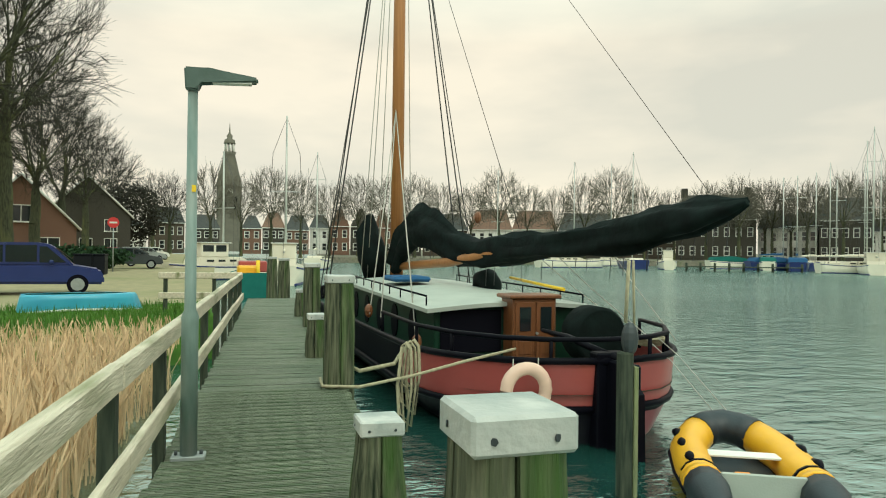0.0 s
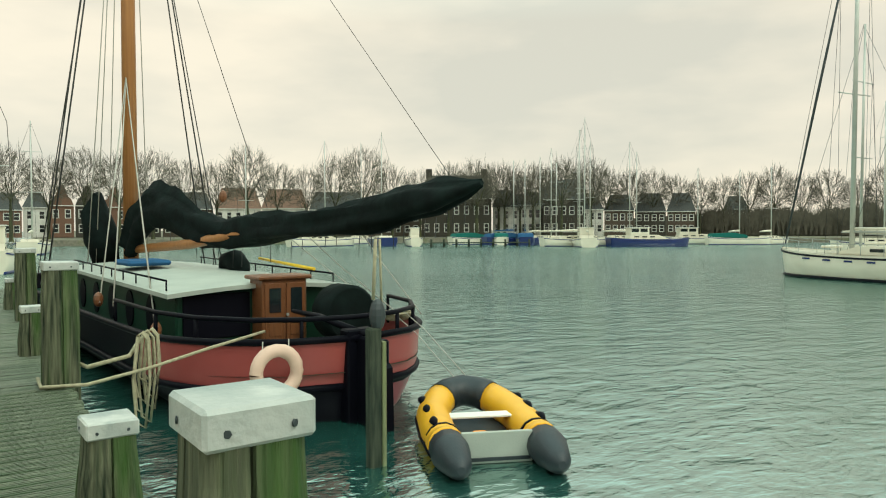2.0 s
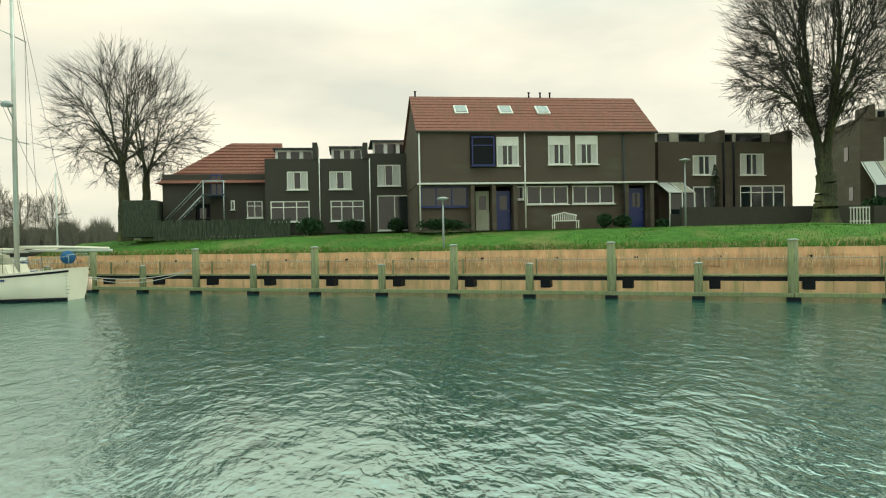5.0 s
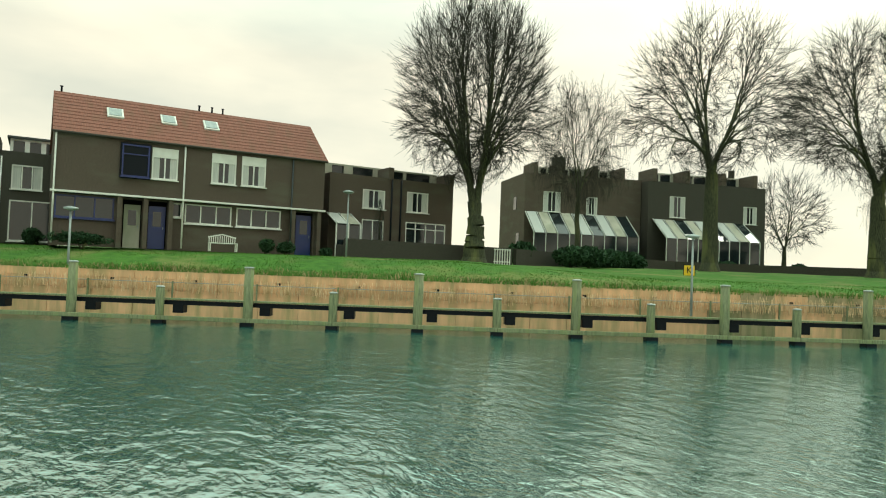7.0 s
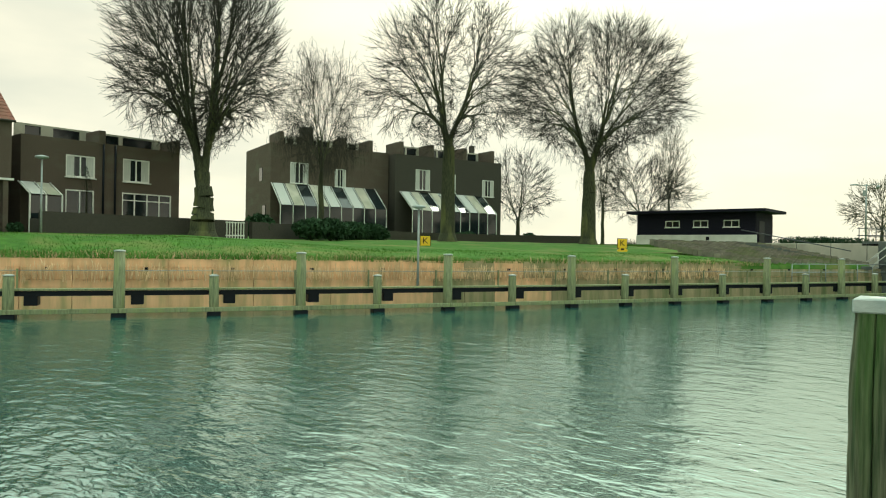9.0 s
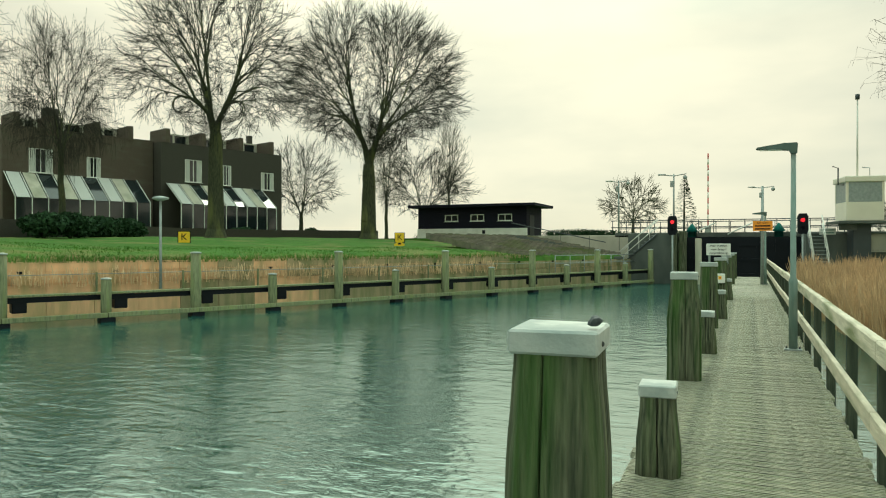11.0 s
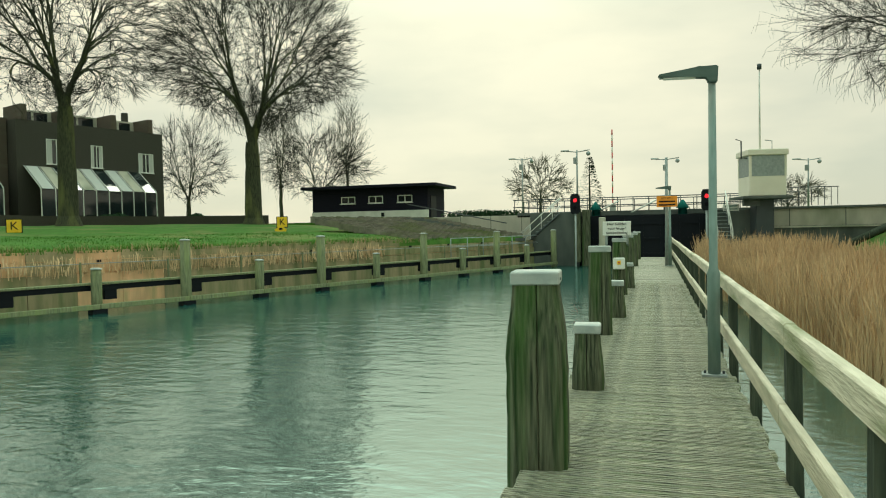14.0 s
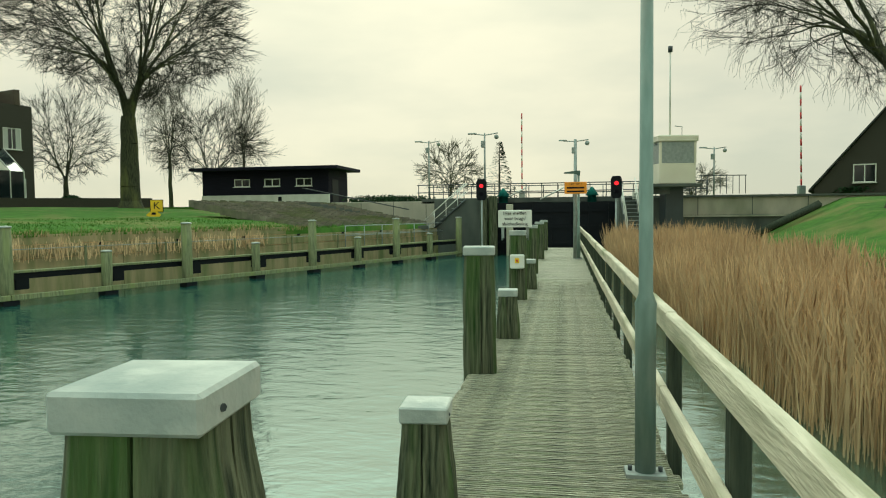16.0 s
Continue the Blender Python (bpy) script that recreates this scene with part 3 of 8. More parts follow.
def bollard(y, x=-0.05, h=1.25, w=0.31, turn=0.0, label="tall square mossy timber mooring post with a zinc cap", flare=0.15):
    t = thing("mooring_post", label, "mooring post", pose(x, y, 0, 0, 0, turn), "mooring posts along the jetty")
    bm = bmesh.new()
    c = w / 2
    r = random.Random(int(y * 10))
    side_, prof = [(c - 0.04, -c), (c, -c + 0.04)], []
    for q in range(4):
        at, dp = r.uniform(-0.3, 0.3) * c, r.uniform(0.012, 0.035)
        for px, py in side_ + [(c, at - 0.006), (c - dp, at), (c, at + 0.006)]:
            ca, sa = (1, 0, -1, 0)[q], (0, 1, 0, -1)[q]
            prof.append((px * ca - py * sa, px * sa + py * ca))
    rings = []
    lean = [(r.uniform(-0.004, 0.004), r.uniform(-0.004, 0.004)) for _ in range(16)]
    depths = [h + 2.9, h + 1.4, h + 0.72, 1.25 if h > 1 else 1.1, 0.9, 0.75, 0.62, 0.5, 0.4, 0.31, 0.23, 0.16, 0.10, 0.05, 0.0]
    for i, dp in enumerate(d_ for d_ in depths if d_ == 0.0 or d_ < h + 3):
        f = min(1.0, dp / 0.48)
        k = 0.955 + flare * f * f * (3 - 2 * f) + 0.06 * min(1.0, dp / 2.5)
        rings.append([bm.verts.new((px * k * (1 + r.uniform(-0.005, 0.005)) + lean[i][0] * f, py * k * (1 + r.uniform(-0.005, 0.005)) + lean[i][1] * f, h - 0.03 - dp)) for px, py in prof])
    nq = len(prof)
    for a, b in zip(rings, rings[1:]):
        for q in range(nq):
            bm.faces.new((a[q], a[(q + 1) % nq], b[(q + 1) % nq], b[q]))
    bm.faces.new(rings[-1])
    part("shaft", bm, POSTW, t)
    bm = bmesh.new()
    s = w * 1.025
    box(bm, (0, 0, h - 0.013), (s, s, 0.086), None, 0.009)
    for v in bm.verts:
        if v.co.z > h - 0.01:
            v.co += Vector((0, 0, 0.006 * noise.noise(v.co * 9 + Vector((y, 0, 0)))))
    part("cap", bm, CAPM, t, "dented zinc cap")
    for sx, sy in ((-0.3, -0.5), (0.28, -0.5), (-0.5, 0.2), (0.5, 0.2)):
        one_tube("nail", [(sx * s, sy * s * 1.0, h - 0.02), (sx * s * 1.03, sy * s * 1.03, h - 0.02)], 0.009, STEEL, t, "", 6)
    return t


bollard(3.12, -0.26, 1.22, 0.235, 3)
bollard(-11.58, -0.15, 1.28, 0.30, 3)
for yy, tn in ((9.7, 2), (16.0, 3), (-18.0, 4), (-23.65, 5), (-29.6, 3), (-35.2, 2), (-41, 2), (-46.5, 3)):
    bollard(yy, turn=tn, flare=0.28 if yy == -18.0 else 0.08)
for yy in (5.6, 12.0, 18.2, -14.25, -20.2, -25.6, -31.4):
    bollard(yy, -0.18, 0.60, 0.245, 3, "short square timber stub post with a zinc cap", 0.26)
for yy, xx in ((25.5, -0.5), (29.0, -0.9)):
    bollard(yy, xx, 1.2, 0.34, 4)
one_st = bmesh.new()
bmesh.ops.create_icosphere(one_st, subdivisions=2, radius=0.026)
for v in one_st.verts:
    v.co = Vector((v.co.x * 0.95, v.co.y * 0.7, v.co.z * 0.72)) * (1 + 0.55 * noise.noise(v.co * 45))
solid("stone", one_st, STEEL, "dark stone lying on a zinc post cap", "stone", pose(-0.284, -11.514, 1.338, 0, 0, 30))


def jetty_lamp(y, hz, ln):
    t = thing("street_lamp", "grey-green jetty lamp post with a flat arm-mounted head", "street lamp", pose(-1.38, y, 0), "lamps along the jetty")
    bm = bmesh.new()
    tube(bm, [(0, 0, 0.02), (0, 0, 1.02), (0, 0, 1.06), (0, 0, 1.12), (0, 0, hz - 0.12)], [0.062, 0.062, 0.066, 0.043, 0.036], 14)
    part("pole", bm, POLEG, t)
    bm = bmesh.new()
    box(bm, (0, 0, 0.02), (0.24, 0.16, 0.03), None, 0.004)
    part("base_plate", bm, GALV, t)
    for sx in (-0.09, 0.09):
        one_tube("bolt", [(sx, 0.0, 0.03), (sx, 0, 0.065)], 0.014, STEEL, t, "", 6)
    bm = bmesh.new()
    prism(bm, [(-0.05, hz - 0.17), (0.04, hz - 0.17), (0.05, hz - 0.10), (ln, hz - 0.085), (ln, hz - 0.05), (0.12, hz), (-0.06, hz)], -0.06, 0.06)
    for v in bm.verts:
        k = max(0.0, v.co.x)
        v.co.y *= 1.0 - 0.25 * k
    bmesh.ops.bevel(bm, geom=bm.edges[:], offset=0.012, segments=2, affect="EDGES")
    part("lamp_head", bm, LAMPG, t)
    one_box("lens", (ln * 0.6, 0, hz - 0.098), (ln * 0.6, 0.08, 0.012), WHITE, t, "pale lamp lens", 0, Matrix.Rotation(radians(-1.8), 4, "Y"))
    one_box("sticker", (0.02, -0.038, 2.02), (0.03, 0.008, 0.05), SIGNY, t, "small yellow sticker")
    return t


jetty_lamp(7.15, 2.92, 0.47)
jetty_lamp(-20.98, 3.16, 0.52)
jetty_lamp(-40.8, 3.0, 0.5)


# ---- houses ----
def wall_face(bm, w, h, holes, thick=0.3, x0=0.0, z0=0.0):
    """An upright wall in the plane y = 0 that goes back to y = thick, with square openings through it."""
    xs = sorted({x0, x0 + w, *[a for hh in holes for a in hh[:2]]})
    zs = sorted({z0, z0 + h, *[a for hh in holes for a in hh[2:]]})
    for xa, xb in zip(xs, xs[1:]):
        for za, zb in zip(zs, zs[1:]):
            mx, mz = (xa + xb) / 2, (za + zb) / 2
            if any(q[0] < mx < q[1] and q[2] < mz < q[3] for q in holes):
                continue
            for yy in (0.0, thick):
                bm.faces.new([bm.verts.new(c) for c in ((xa, yy, za), (xb, yy, za), (xb, yy, zb), (xa, yy, zb))])
    for a, b, c, d in [*holes, (x0, x0 + w, z0, z0 + h)]:
        for p, q in (((a, c), (b, c)), ((b, c), (b, d)), ((b, d), (a, d)), ((a, d), (a, c))):
            bm.faces.new([bm.verts.new(v) for v in ((p[0], 0, p[1]), (q[0], 0, q[1]), (q[0], thick, q[1]), (p[0], thick, p[1]))])


def window(parent, x0, x1, z0, z1, y=0.06, bars=1, frame_mat=None, rows=0, curtain=False, head=0.0):
    """A window in an opening: frame with bars, panes behind, sill."""
    t = 0.07
    bm = bmesh.new()
    for c, s in (((x0 + t / 2, y, (z0 + z1) / 2), (t, 0.08, z1 - z0)), ((x1 - t / 2, y, (z0 + z1) / 2), (t, 0.08, z1 - z0)), (((x0 + x1) / 2, y, z0 + t / 2), (x1 - x0 - 2 * t, 0.08, t)), (((x0 + x1) / 2, y, z1 - t / 2), (x1 - x0 - 2 * t, 0.08, t))):
        box(bm, c, s)
    fm = frame_mat or WHITE
    wnd = part("window", bm, fm, parent)
    for k in range(bars):
        xx = x0 + (x1 - x0) * (k + 1) / (bars + 1)
        one_box("glazing_bar", (xx, y, (z0 + z1) / 2), (t * 0.9, 0.07, z1 - z0 - 2 * t), fm, wnd)
    for k in range(rows):
        zz = z0 + (z1 - z0) * (1 - 0.3 * (k + 1))
        one_box("glazing_bar", ((x0 + x1) / 2, y + 0.002, zz), (x1 - x0 - 2 * t, 0.066, t * 0.8), fm, wnd)
    if head:
        one_box("blind_box", ((x0 + x1) / 2, y - 0.004, z1 - t - head / 2), (x1 - x0 - 2 * t, 0.05, head), fm, wnd, "white roller blind")
    bm = bmesh.new()
    box(bm, ((x0 + x1) / 2, y + 0.03, (z0 + z1) / 2), (x1 - x0 - t, 0.012, z1 - z0 - t))
    part("pane", bm, GLASS, wnd)
    bm = bmesh.new()
    box(bm, ((x0 + x1) / 2, y - 0.08, z0 - 0.03), (x1 - x0 + 0.12, 0.2, 0.05))
    part("sill", bm, frame_mat or WHITE, wnd)
    if curtain:
        for xa, xb in ((x0 + t, x0 + (x1 - x0) * 0.30), (x1 - (x1 - x0) * 0.30, x1 - t)):
            one_box("curtain", ((xa + xb) / 2, y + 0.018, (z0 + z1) / 2), (xb - xa, 0.006, z1 - z0 - 2 * t), CURTAIN, wnd, "pale curtain")
    return wnd


def door(parent, x0, x1, z0, z1, material, y=0.08, pane=True):
    d = one_box("door", ((x0 + x1) / 2, y, (z0 + z1) / 2), (x1 - x0, 0.06, z1 - z0), material, parent)
    if pane:
        one_box("pane", ((x0 + x1) / 2, y - 0.035, z0 + (z1 - z0) * 0.7), ((x1 - x0) * 0.5, 0.012, (z1 - z0) * 0.35), GLASS, d)
    one_tube("handle", [(x1 - 0.1, y - 0.05, z0 + 1.0), (x1 - 0.1, y - 0.05, z0 + 1.14)], 0.015, GALV, d, "", 6)
    return d


def shell(parent, w, h, depth, material, holes, x0=0.0, z0=0.0, y0=0.0):
    """Front with openings, blank sides and back, a near-black sheet for the room's shade and a flat top."""
    bm = bmesh.new()
    wall_face(bm, w, h, holes, 0.28, x0, z0)
    for f in list(bm.verts):
        f.co.y += y0
    wl_ = part("wall", bm, material, parent)
    bm = bmesh.new()
    box(bm, (x0 + 0.14, y0 + depth / 2 + 0.143, z0 + h / 2), (0.28, depth - 0.29, h))
    box(bm, (x0 + w - 0.14, y0 + depth / 2 + 0.143, z0 + h / 2), (0.28, depth - 0.29, h))
    box(bm, (x0 + w / 2, y0 + depth - 0.14, z0 + h / 2), (w - 0.57, 0.28, h))
    part("side_wall", bm, material, parent)
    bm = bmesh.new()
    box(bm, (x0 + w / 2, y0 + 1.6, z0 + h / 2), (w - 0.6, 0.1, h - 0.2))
    part("room_shade", bm, INNER_SHADE, parent, "near-black sheet for the shade of the room")
    return wl_


def tiled_slope(parent, w, x0, ya, za, yb, zb, material, name="roof", rows=0):
    """A roof slope from the eave (ya, za) to the ridge (yb, zb), as overlapping courses."""
    d = Vector((0, yb - ya, zb - za))
    ln = d.length
    n = rows or max(3, int(ln / 0.34))
    nrm = Vector((0, -d.z, d.y)).normalized()
    m = Matrix.Rotation(math.atan2(d.z, d.y), 4, "X")
    for i in range(n):
        p = Vector((x0 + w / 2, ya, za)) + d * ((i + 0.5) / n) + nrm * 0.02
        one_box("tile_course", p, (w, ln / n * 1.04, 0.045), material, parent, "", 0, m @ Matrix.Rotation(radians(-3.0), 4, "X"))


# the tall terrace with the red roof
hb = thing("terraced_house", "brown brick terraced house with red tiled roof and white windows", "house", pose(37.0, -5.35, 2.05, 0, 0, -90))
HB_HOLES = [(2.85, 4.12, 3.55, 5.15), (4.25, 5.5, 3.55, 5.15), (7.18, 8.45, 3.6, 5.2), (8.75, 10.05, 3.62, 5.22)]
shell(hb, 13.55, 2.85, 8.5, BRICK, HB_HOLES, -0.1, 2.62)
window(hb, 2.85, 4.12, 3.55, 5.15, -0.12, 0, NAVY, 1)
one_box("bay_frame", (3.48, -0.02, 4.35), (1.42, 0.2, 1.78), BLACK, hb, "dark projecting bay frame", 0.01)
for a in HB_HOLES[1:]:
    window(hb, *a, 0.02, 1, WHITE, 0, True, 0.42)
one_box("fascia", (6.68, -0.06, 2.59), (13.7, 0.22, 0.10), WHITE, hb, "white band over the ground floor", 0.01)
LOW = [(0.05, 2.65, 1.35, 2.45), (3.05, 3.95, 0.0, 2.45), (4.2, 5.15, 0.0, 2.45), (5.35, 5.85, 1.7, 2.45), (6.0, 8.4, 1.42, 2.45), (8.65, 11.1, 1.42, 2.45), (11.95, 13.0, 0.0, 2.45)]
bm = bmesh.new()
wall_face(bm, 13.45, 2.53, LOW, 0.28, -0.05, 0.0)
for v in bm.verts:
    v.co.y += 0.35
part("wall", bm, BRICK, hb)
for a in LOW:
    if a[2] > 0.5:
        window(hb, *a, 0.38, 2 if a[1] - a[0] > 1 else 0, NAVY if a[0] < 1 else WHITE, 0, False)
door(hb, 3.12, 3.88, 0.02, 2.2, CONC, 0.5)
door(hb, 4.27, 5.08, 0.02, 2.2, NAVY, 0.5)
door(hb, 12.03, 12.92, 0.02, 2.3, NAVY, 0.5)
for x in (2.86, 4.06, 5.26, 11.7, 13.2):
    one_box("pier", (x, 0.12, 1.27), (0.22, 0.42, 2.53), BRICK, hb)
# Near-black sheet paints the shade behind the ground-floor openings.
one_box("room_shade", (6.68, 1.2, 1.27), (13.2, 0.1, 2.5), INNER_SHADE, hb, "near-black sheet for the shade of the room")
for x in (0.08, 13.28):
    one_box("side_wall", (x, 4.5, 1.3), (0.3, 7.6, 2.62), BRICK, hb)
tiled_slope(hb, 13.75, -0.2, -0.15, 5.42, 3.2, 7.95, TILE)
tiled_slope(hb, 13.75, -0.2, 8.6, 5.42, 3.2, 7.95, TILE)
bm = bmesh.new()
for x in (-0.08, 13.43):
    a = [bm.verts.new((x, yy, zz)) for yy, zz in ((0, 5.47), (8.45, 5.47), (3.2, 7.9))]
    b = [bm.verts.new((x + 0.1, yy, zz)) for yy, zz in ((0, 5.47), (8.45, 5.47), (3.2, 7.9))]
    bm.faces.new(a)
    bm.faces.new(b)
part("gable", bm, BRICK, hb)
for x in (2.6, 5.2, 7.4):
    sl = Matrix.Rotation(math.atan2(2.53, 3.35), 4, "X")
    sk = one_box("skylight", (x, 1.75, 6.95), (0.78, 0.95, 0.10), WHITE, hb, "", 0.01, sl)
    one_box("pane", (x, 1.71, 7.01), (0.6, 0.75, 0.02), GALV, sk, "", 0, sl)
for x in (0.15, 7.0, 7.7, 8.3):
    one_tube("roof_vent", [(x, 3.2, 7.85), (x, 3.2, 8.2), (x, 3.2, 8.28)], [0.05, 0.05, 0.09], BLACK, hb, "", 8)
for x, mt in ((5.82, WHITE), (11.55, STEEL), (-0.03, WHITE)):
    one_tube("drainpipe", [(x, -0.1, 0.1), (x, -0.1, 5.35)], 0.045, mt, hb, "", 6)
one_tube("gutter", [(-0.2, -0.18, 5.4), (13.55, -0.18, 5.4)], 0.06, BRICK2, hb, "", 6)

# bench and hedge before it
bench = thing("garden_bench", "white painted slatted garden bench with a curved back on the grass", "bench", pose(35.2, -12.2, 2.08, 0, 0, -90))
one_box("seat", (0.7, 0.05, 0.4), (1.4, 0.4, 0.04), WHITE, bench)
bm = bmesh.new()
prism(bm, [(0, 0.72), (0.35, 0.80), (0.7, 0.88), (1.05, 0.80), (1.4, 0.72), (1.4, 0.66), (1.05, 0.74), (0.7, 0.82), (0.35, 0.74), (0, 0.66)], 0.26, 0.3)
part("top_rail", bm, WHITE, bench)
for k in range(13):
    one_box("slat", (0.06 + k * 0.107, 0.28, 0.57), (0.035, 0.02, 0.34 + 0.09 * math.sin(k / 12 * math.pi)), WHITE, bench)
for x in (0.04, 1.36):
    for yy in (-0.12, 0.24):
        one_box("leg", (x, yy, 0.2), (0.05, 0.05, 0.42), WHITE, bench)


def clump(name, label, category, c, size, count=900, leaf=0.09, material=None, seed=1, group=""):
    """A bush of many small leaves with an uneven outline."""
    r = random.Random(seed)
    vs, fs = [], []
    lobes = [(r.uniform(-0.3, 0.3), r.uniform(-0.3, 0.3), r.uniform(-0.1, 0.3), r.uniform(0.5, 0.75)) for _ in range(7)]
    for _ in range(count):
        lb = r.choice(lobes)
        d = Vector((r.gauss(0, 1), r.gauss(0, 1), r.gauss(0, 1))).normalized() * lb[3] * r.uniform(0.55, 1) ** 0.5
        p = Vector(((lb[0] + d.x) * size[0] / 2, (lb[1] + d.y) * size[1] / 2, max(0.0, (lb[2] + d.z) * 0.5 + 0.42) * size[2]))
        u = Vector((r.gauss(0, 1), r.gauss(0, 1), r.gauss(0, 1))).normalized() * leaf * r.uniform(0.6, 1.3)
        w = u.cross(Vector((r.gauss(0, 1), r.gauss(0, 1), r.gauss(0, 1)))).normalized() * leaf * 0.5
        i = len(vs)
        vs += [tuple(p - u), tuple(p + w), tuple(p + u), tuple(p - w)]
        fs.append((i, i + 1, i + 2, i + 3))
    t = thing(name, label, category, Matrix.Translation(c), group)
    raw("foliage", vs, fs, material or LEAF, t)
    bm = bmesh.new()
    for k in range(3):
        tube(bm, [(0, 0, -0.1), (r.uniform(-0.3, 0.3) * size[0] / 2, r.uniform(-0.3, 0.3) * size[1] / 2, size[2] * 0.5)], [0.05, 0.02], 5)
    part("stem", bm, BARK, t)
    return t


for k, (x, yy, sx, sy, sz) in enumerate(((36.3, -6.6, 0.9, 3.2, 0.8), (36.0, -15.3, 1.2, 1.0, 1.0), (36.0, -16.4, 1.0, 1.2, 0.9), (35.8, -18.6, 0.8, 0.8, 0.6), (43, -1.6, 1, 2.2, 1.1), (43, 0.9, 1, 2.0, 1.3), (43.2, -4.6, 1.2, 1.4, 1.2), (37.5, -26.4, 1.2, 2.6, 1.3), (37.2, -24, 1.2, 1.4, 1.0), (37.4, -28.6, 1.2, 1.4, 1.3), (35.8, -36.2, 2.4, 3.0, 1.8), (36.6, -38.6, 2.6, 3.4, 1.9), (37.6, -41.4, 2.6, 3.6, 1.9), (38.6, -44.4, 2.6, 3.2, 1.7), (38, -33.5, 2.4, 2.6, 2.0), (46.5, -66, 2, 5, 1.8), (43.5, -74, 2, 4, 1.8))):
    clump("shrub", "dark evergreen garden shrub before the houses", "shrub", (x, yy, 2.0), (sx, sy, sz), int(500 + 260 * sx * sy), 0.10 if sx < 2 else 0.16, LEAF, k, "garden shrubs")

# ---- lower terrace with roof terraces ----
ha = thing("terraced_house", "dark brick terraced house row with white windows and roof terraces", "house", pose(44.0, 3.4, 2.15, 0, 0, -90))
HA = [(1.14, 2.42, 2.75, 3.9), (3.76, 5.14, 2.75, 3.9), (6.79, 8.27, 2.95, 4.3), (0.1, 2.5, 0.75, 2.05), (3.8, 5.9, 0.75, 2.05), (6.75, 8.95, 0.1, 2.35)]
shell(ha, 9.4, 4.7, 8, BRICK2, HA, -0.2, 0)
for i, a in enumerate(HA):
    window(ha, *a, 0.05, 2 if i != 5 else 1, WHITE, 1 if i in (3, 4) else 0, i < 3)
one_box("parapet", (7.6, 0.14, 4.86), (3.0, 0.24, 0.32), BRICK2, ha)
for x in (2.9, 6.05):
    one_box("party_wall", (x, 1.2, 5.2), (0.3, 2.6, 1.0), BRICK2, ha)
    one_tube("drainpipe", [(x + 0.25, -0.06, 0), (x + 0.25, -0.06, 4.7)], 0.04, WHITE, ha, "", 6)
for x0, x1, z1 in ((0.3, 2.75, 5.5), (3.9, 5.9, 5.6), (6.6, 9.05, 6.0)):
    bm = bmesh.new()
    wall_face(bm, x1 - x0, z1 - 4.7, [(x0 + 0.15 + k * (x1 - x0) / 3, x0 - 0.1 + (k + 1) * (x1 - x0) / 3, 4.9, z1 - 0.15) for k in range(3)], 0.1, x0, 4.7)
    for v in bm.verts:
        v.co.y += 1.8
    part("terrace_front", bm, WHITE, ha, "white framed roof terrace room")
    one_box("pane", ((x0 + x1) / 2, 1.9, (4.7 + z1) / 2), (x1 - x0 - 0.1, 0.02, z1 - 4.8), GLASS, ha)
    one_box("flat_roof", ((x0 + x1) / 2, 3.6, z1 + 0.04), (x1 - x0 + 0.3, 4, 0.12), DTILE, ha)

# ---- barn-like house with the red hipped roof ----
hc = thing("farm_house", "brick house with a red hipped tile roof and an outside stair", "house", pose(46.0, 10.2, 2.2, 0, 0, -90))
HC = [(2.95, 3.7, 2.5, 3.9), (5.2, 6.2, 1.05, 2.15), (4.2, 4.45, 1.6, 2.2), (2.0, 2.9, 0, 2.0)]
shell(hc, 6.9, 3.3, 8, BRICK2, HC, 0, 0)
window(hc, *HC[0], 0.02, 1, NAVY)
window(hc, *HC[1], 0.05, 1, WHITE, 1)
window(hc, *HC[2], 0.05, 0, WHITE)
door(hc, 2.05, 2.85, 0.02, 1.98, BLACK, 0.1)
bm = bmesh.new()
e, rg = 3.3, 6.45
pts = {k: bm.verts.new(v) for k, v in dict(a=(-0.35, -0.3, e), b=(7.2, -0.3, e), c=(7.2, 8.3, e), d=(-0.35, 8.3, e), p=(3.7, 4, rg), q=(7.2, 4, rg)).items()}
for f in ("abqp", "cdpq", "dap", "bcq"):
    bm.faces.new([pts[c] for c in f])
part("roof", bm, TILE, hc)
for k in range(13):
    fr = k / 13
    one_tube("tile_course", [(-0.35 + 4.05 * fr, -0.3 + 4.3 * fr, e + 3.15 * fr + 0.02), (7.2, -0.3 + 4.3 * fr, e + 3.15 * fr + 0.02)], 0.035, TILE, hc, "", 5)
for k in range(9):
    one_box("stair_tread", (0.7 + k * 0.22, -0.7, 0.3 + k * 0.25), (0.26, 0.8, 0.05), STEEL, hc)
for yy in (-1.08, -0.32):
    one_tube("stair_string", [(0.4, yy, 0.1), (2.7, yy, 2.55)], 0.05, GALV, hc, "", 6)
    one_tube("stair_rail", [(0.4, yy, 1.0), (2.7, yy, 3.4), (4.0, yy, 3.4)], 0.03, GALV, hc, "", 6)
one_box("landing", (3.3, -0.7, 2.5), (1.4, 0.9, 0.08), STEEL, hc)
for x in (2.7, 3.95):
    one_tube("landing_post", [(x, -1.08, 0), (x, -1.08, 3.4)], 0.04, GALV, hc, "", 6)
one_box("low_shed", (-1.1, 0.5, 1.05), (2.0, 3.5, 2.3), RAILP, hc, "dark weathered side shed", 0.03)
for k in range(34):
    one_box("fence_board", (0.1 + k * 0.24, -2.4, 0.28), (0.22, 0.03, 1.2 + 0.08 * math.sin(k * 2.3)), RAILP, hc)

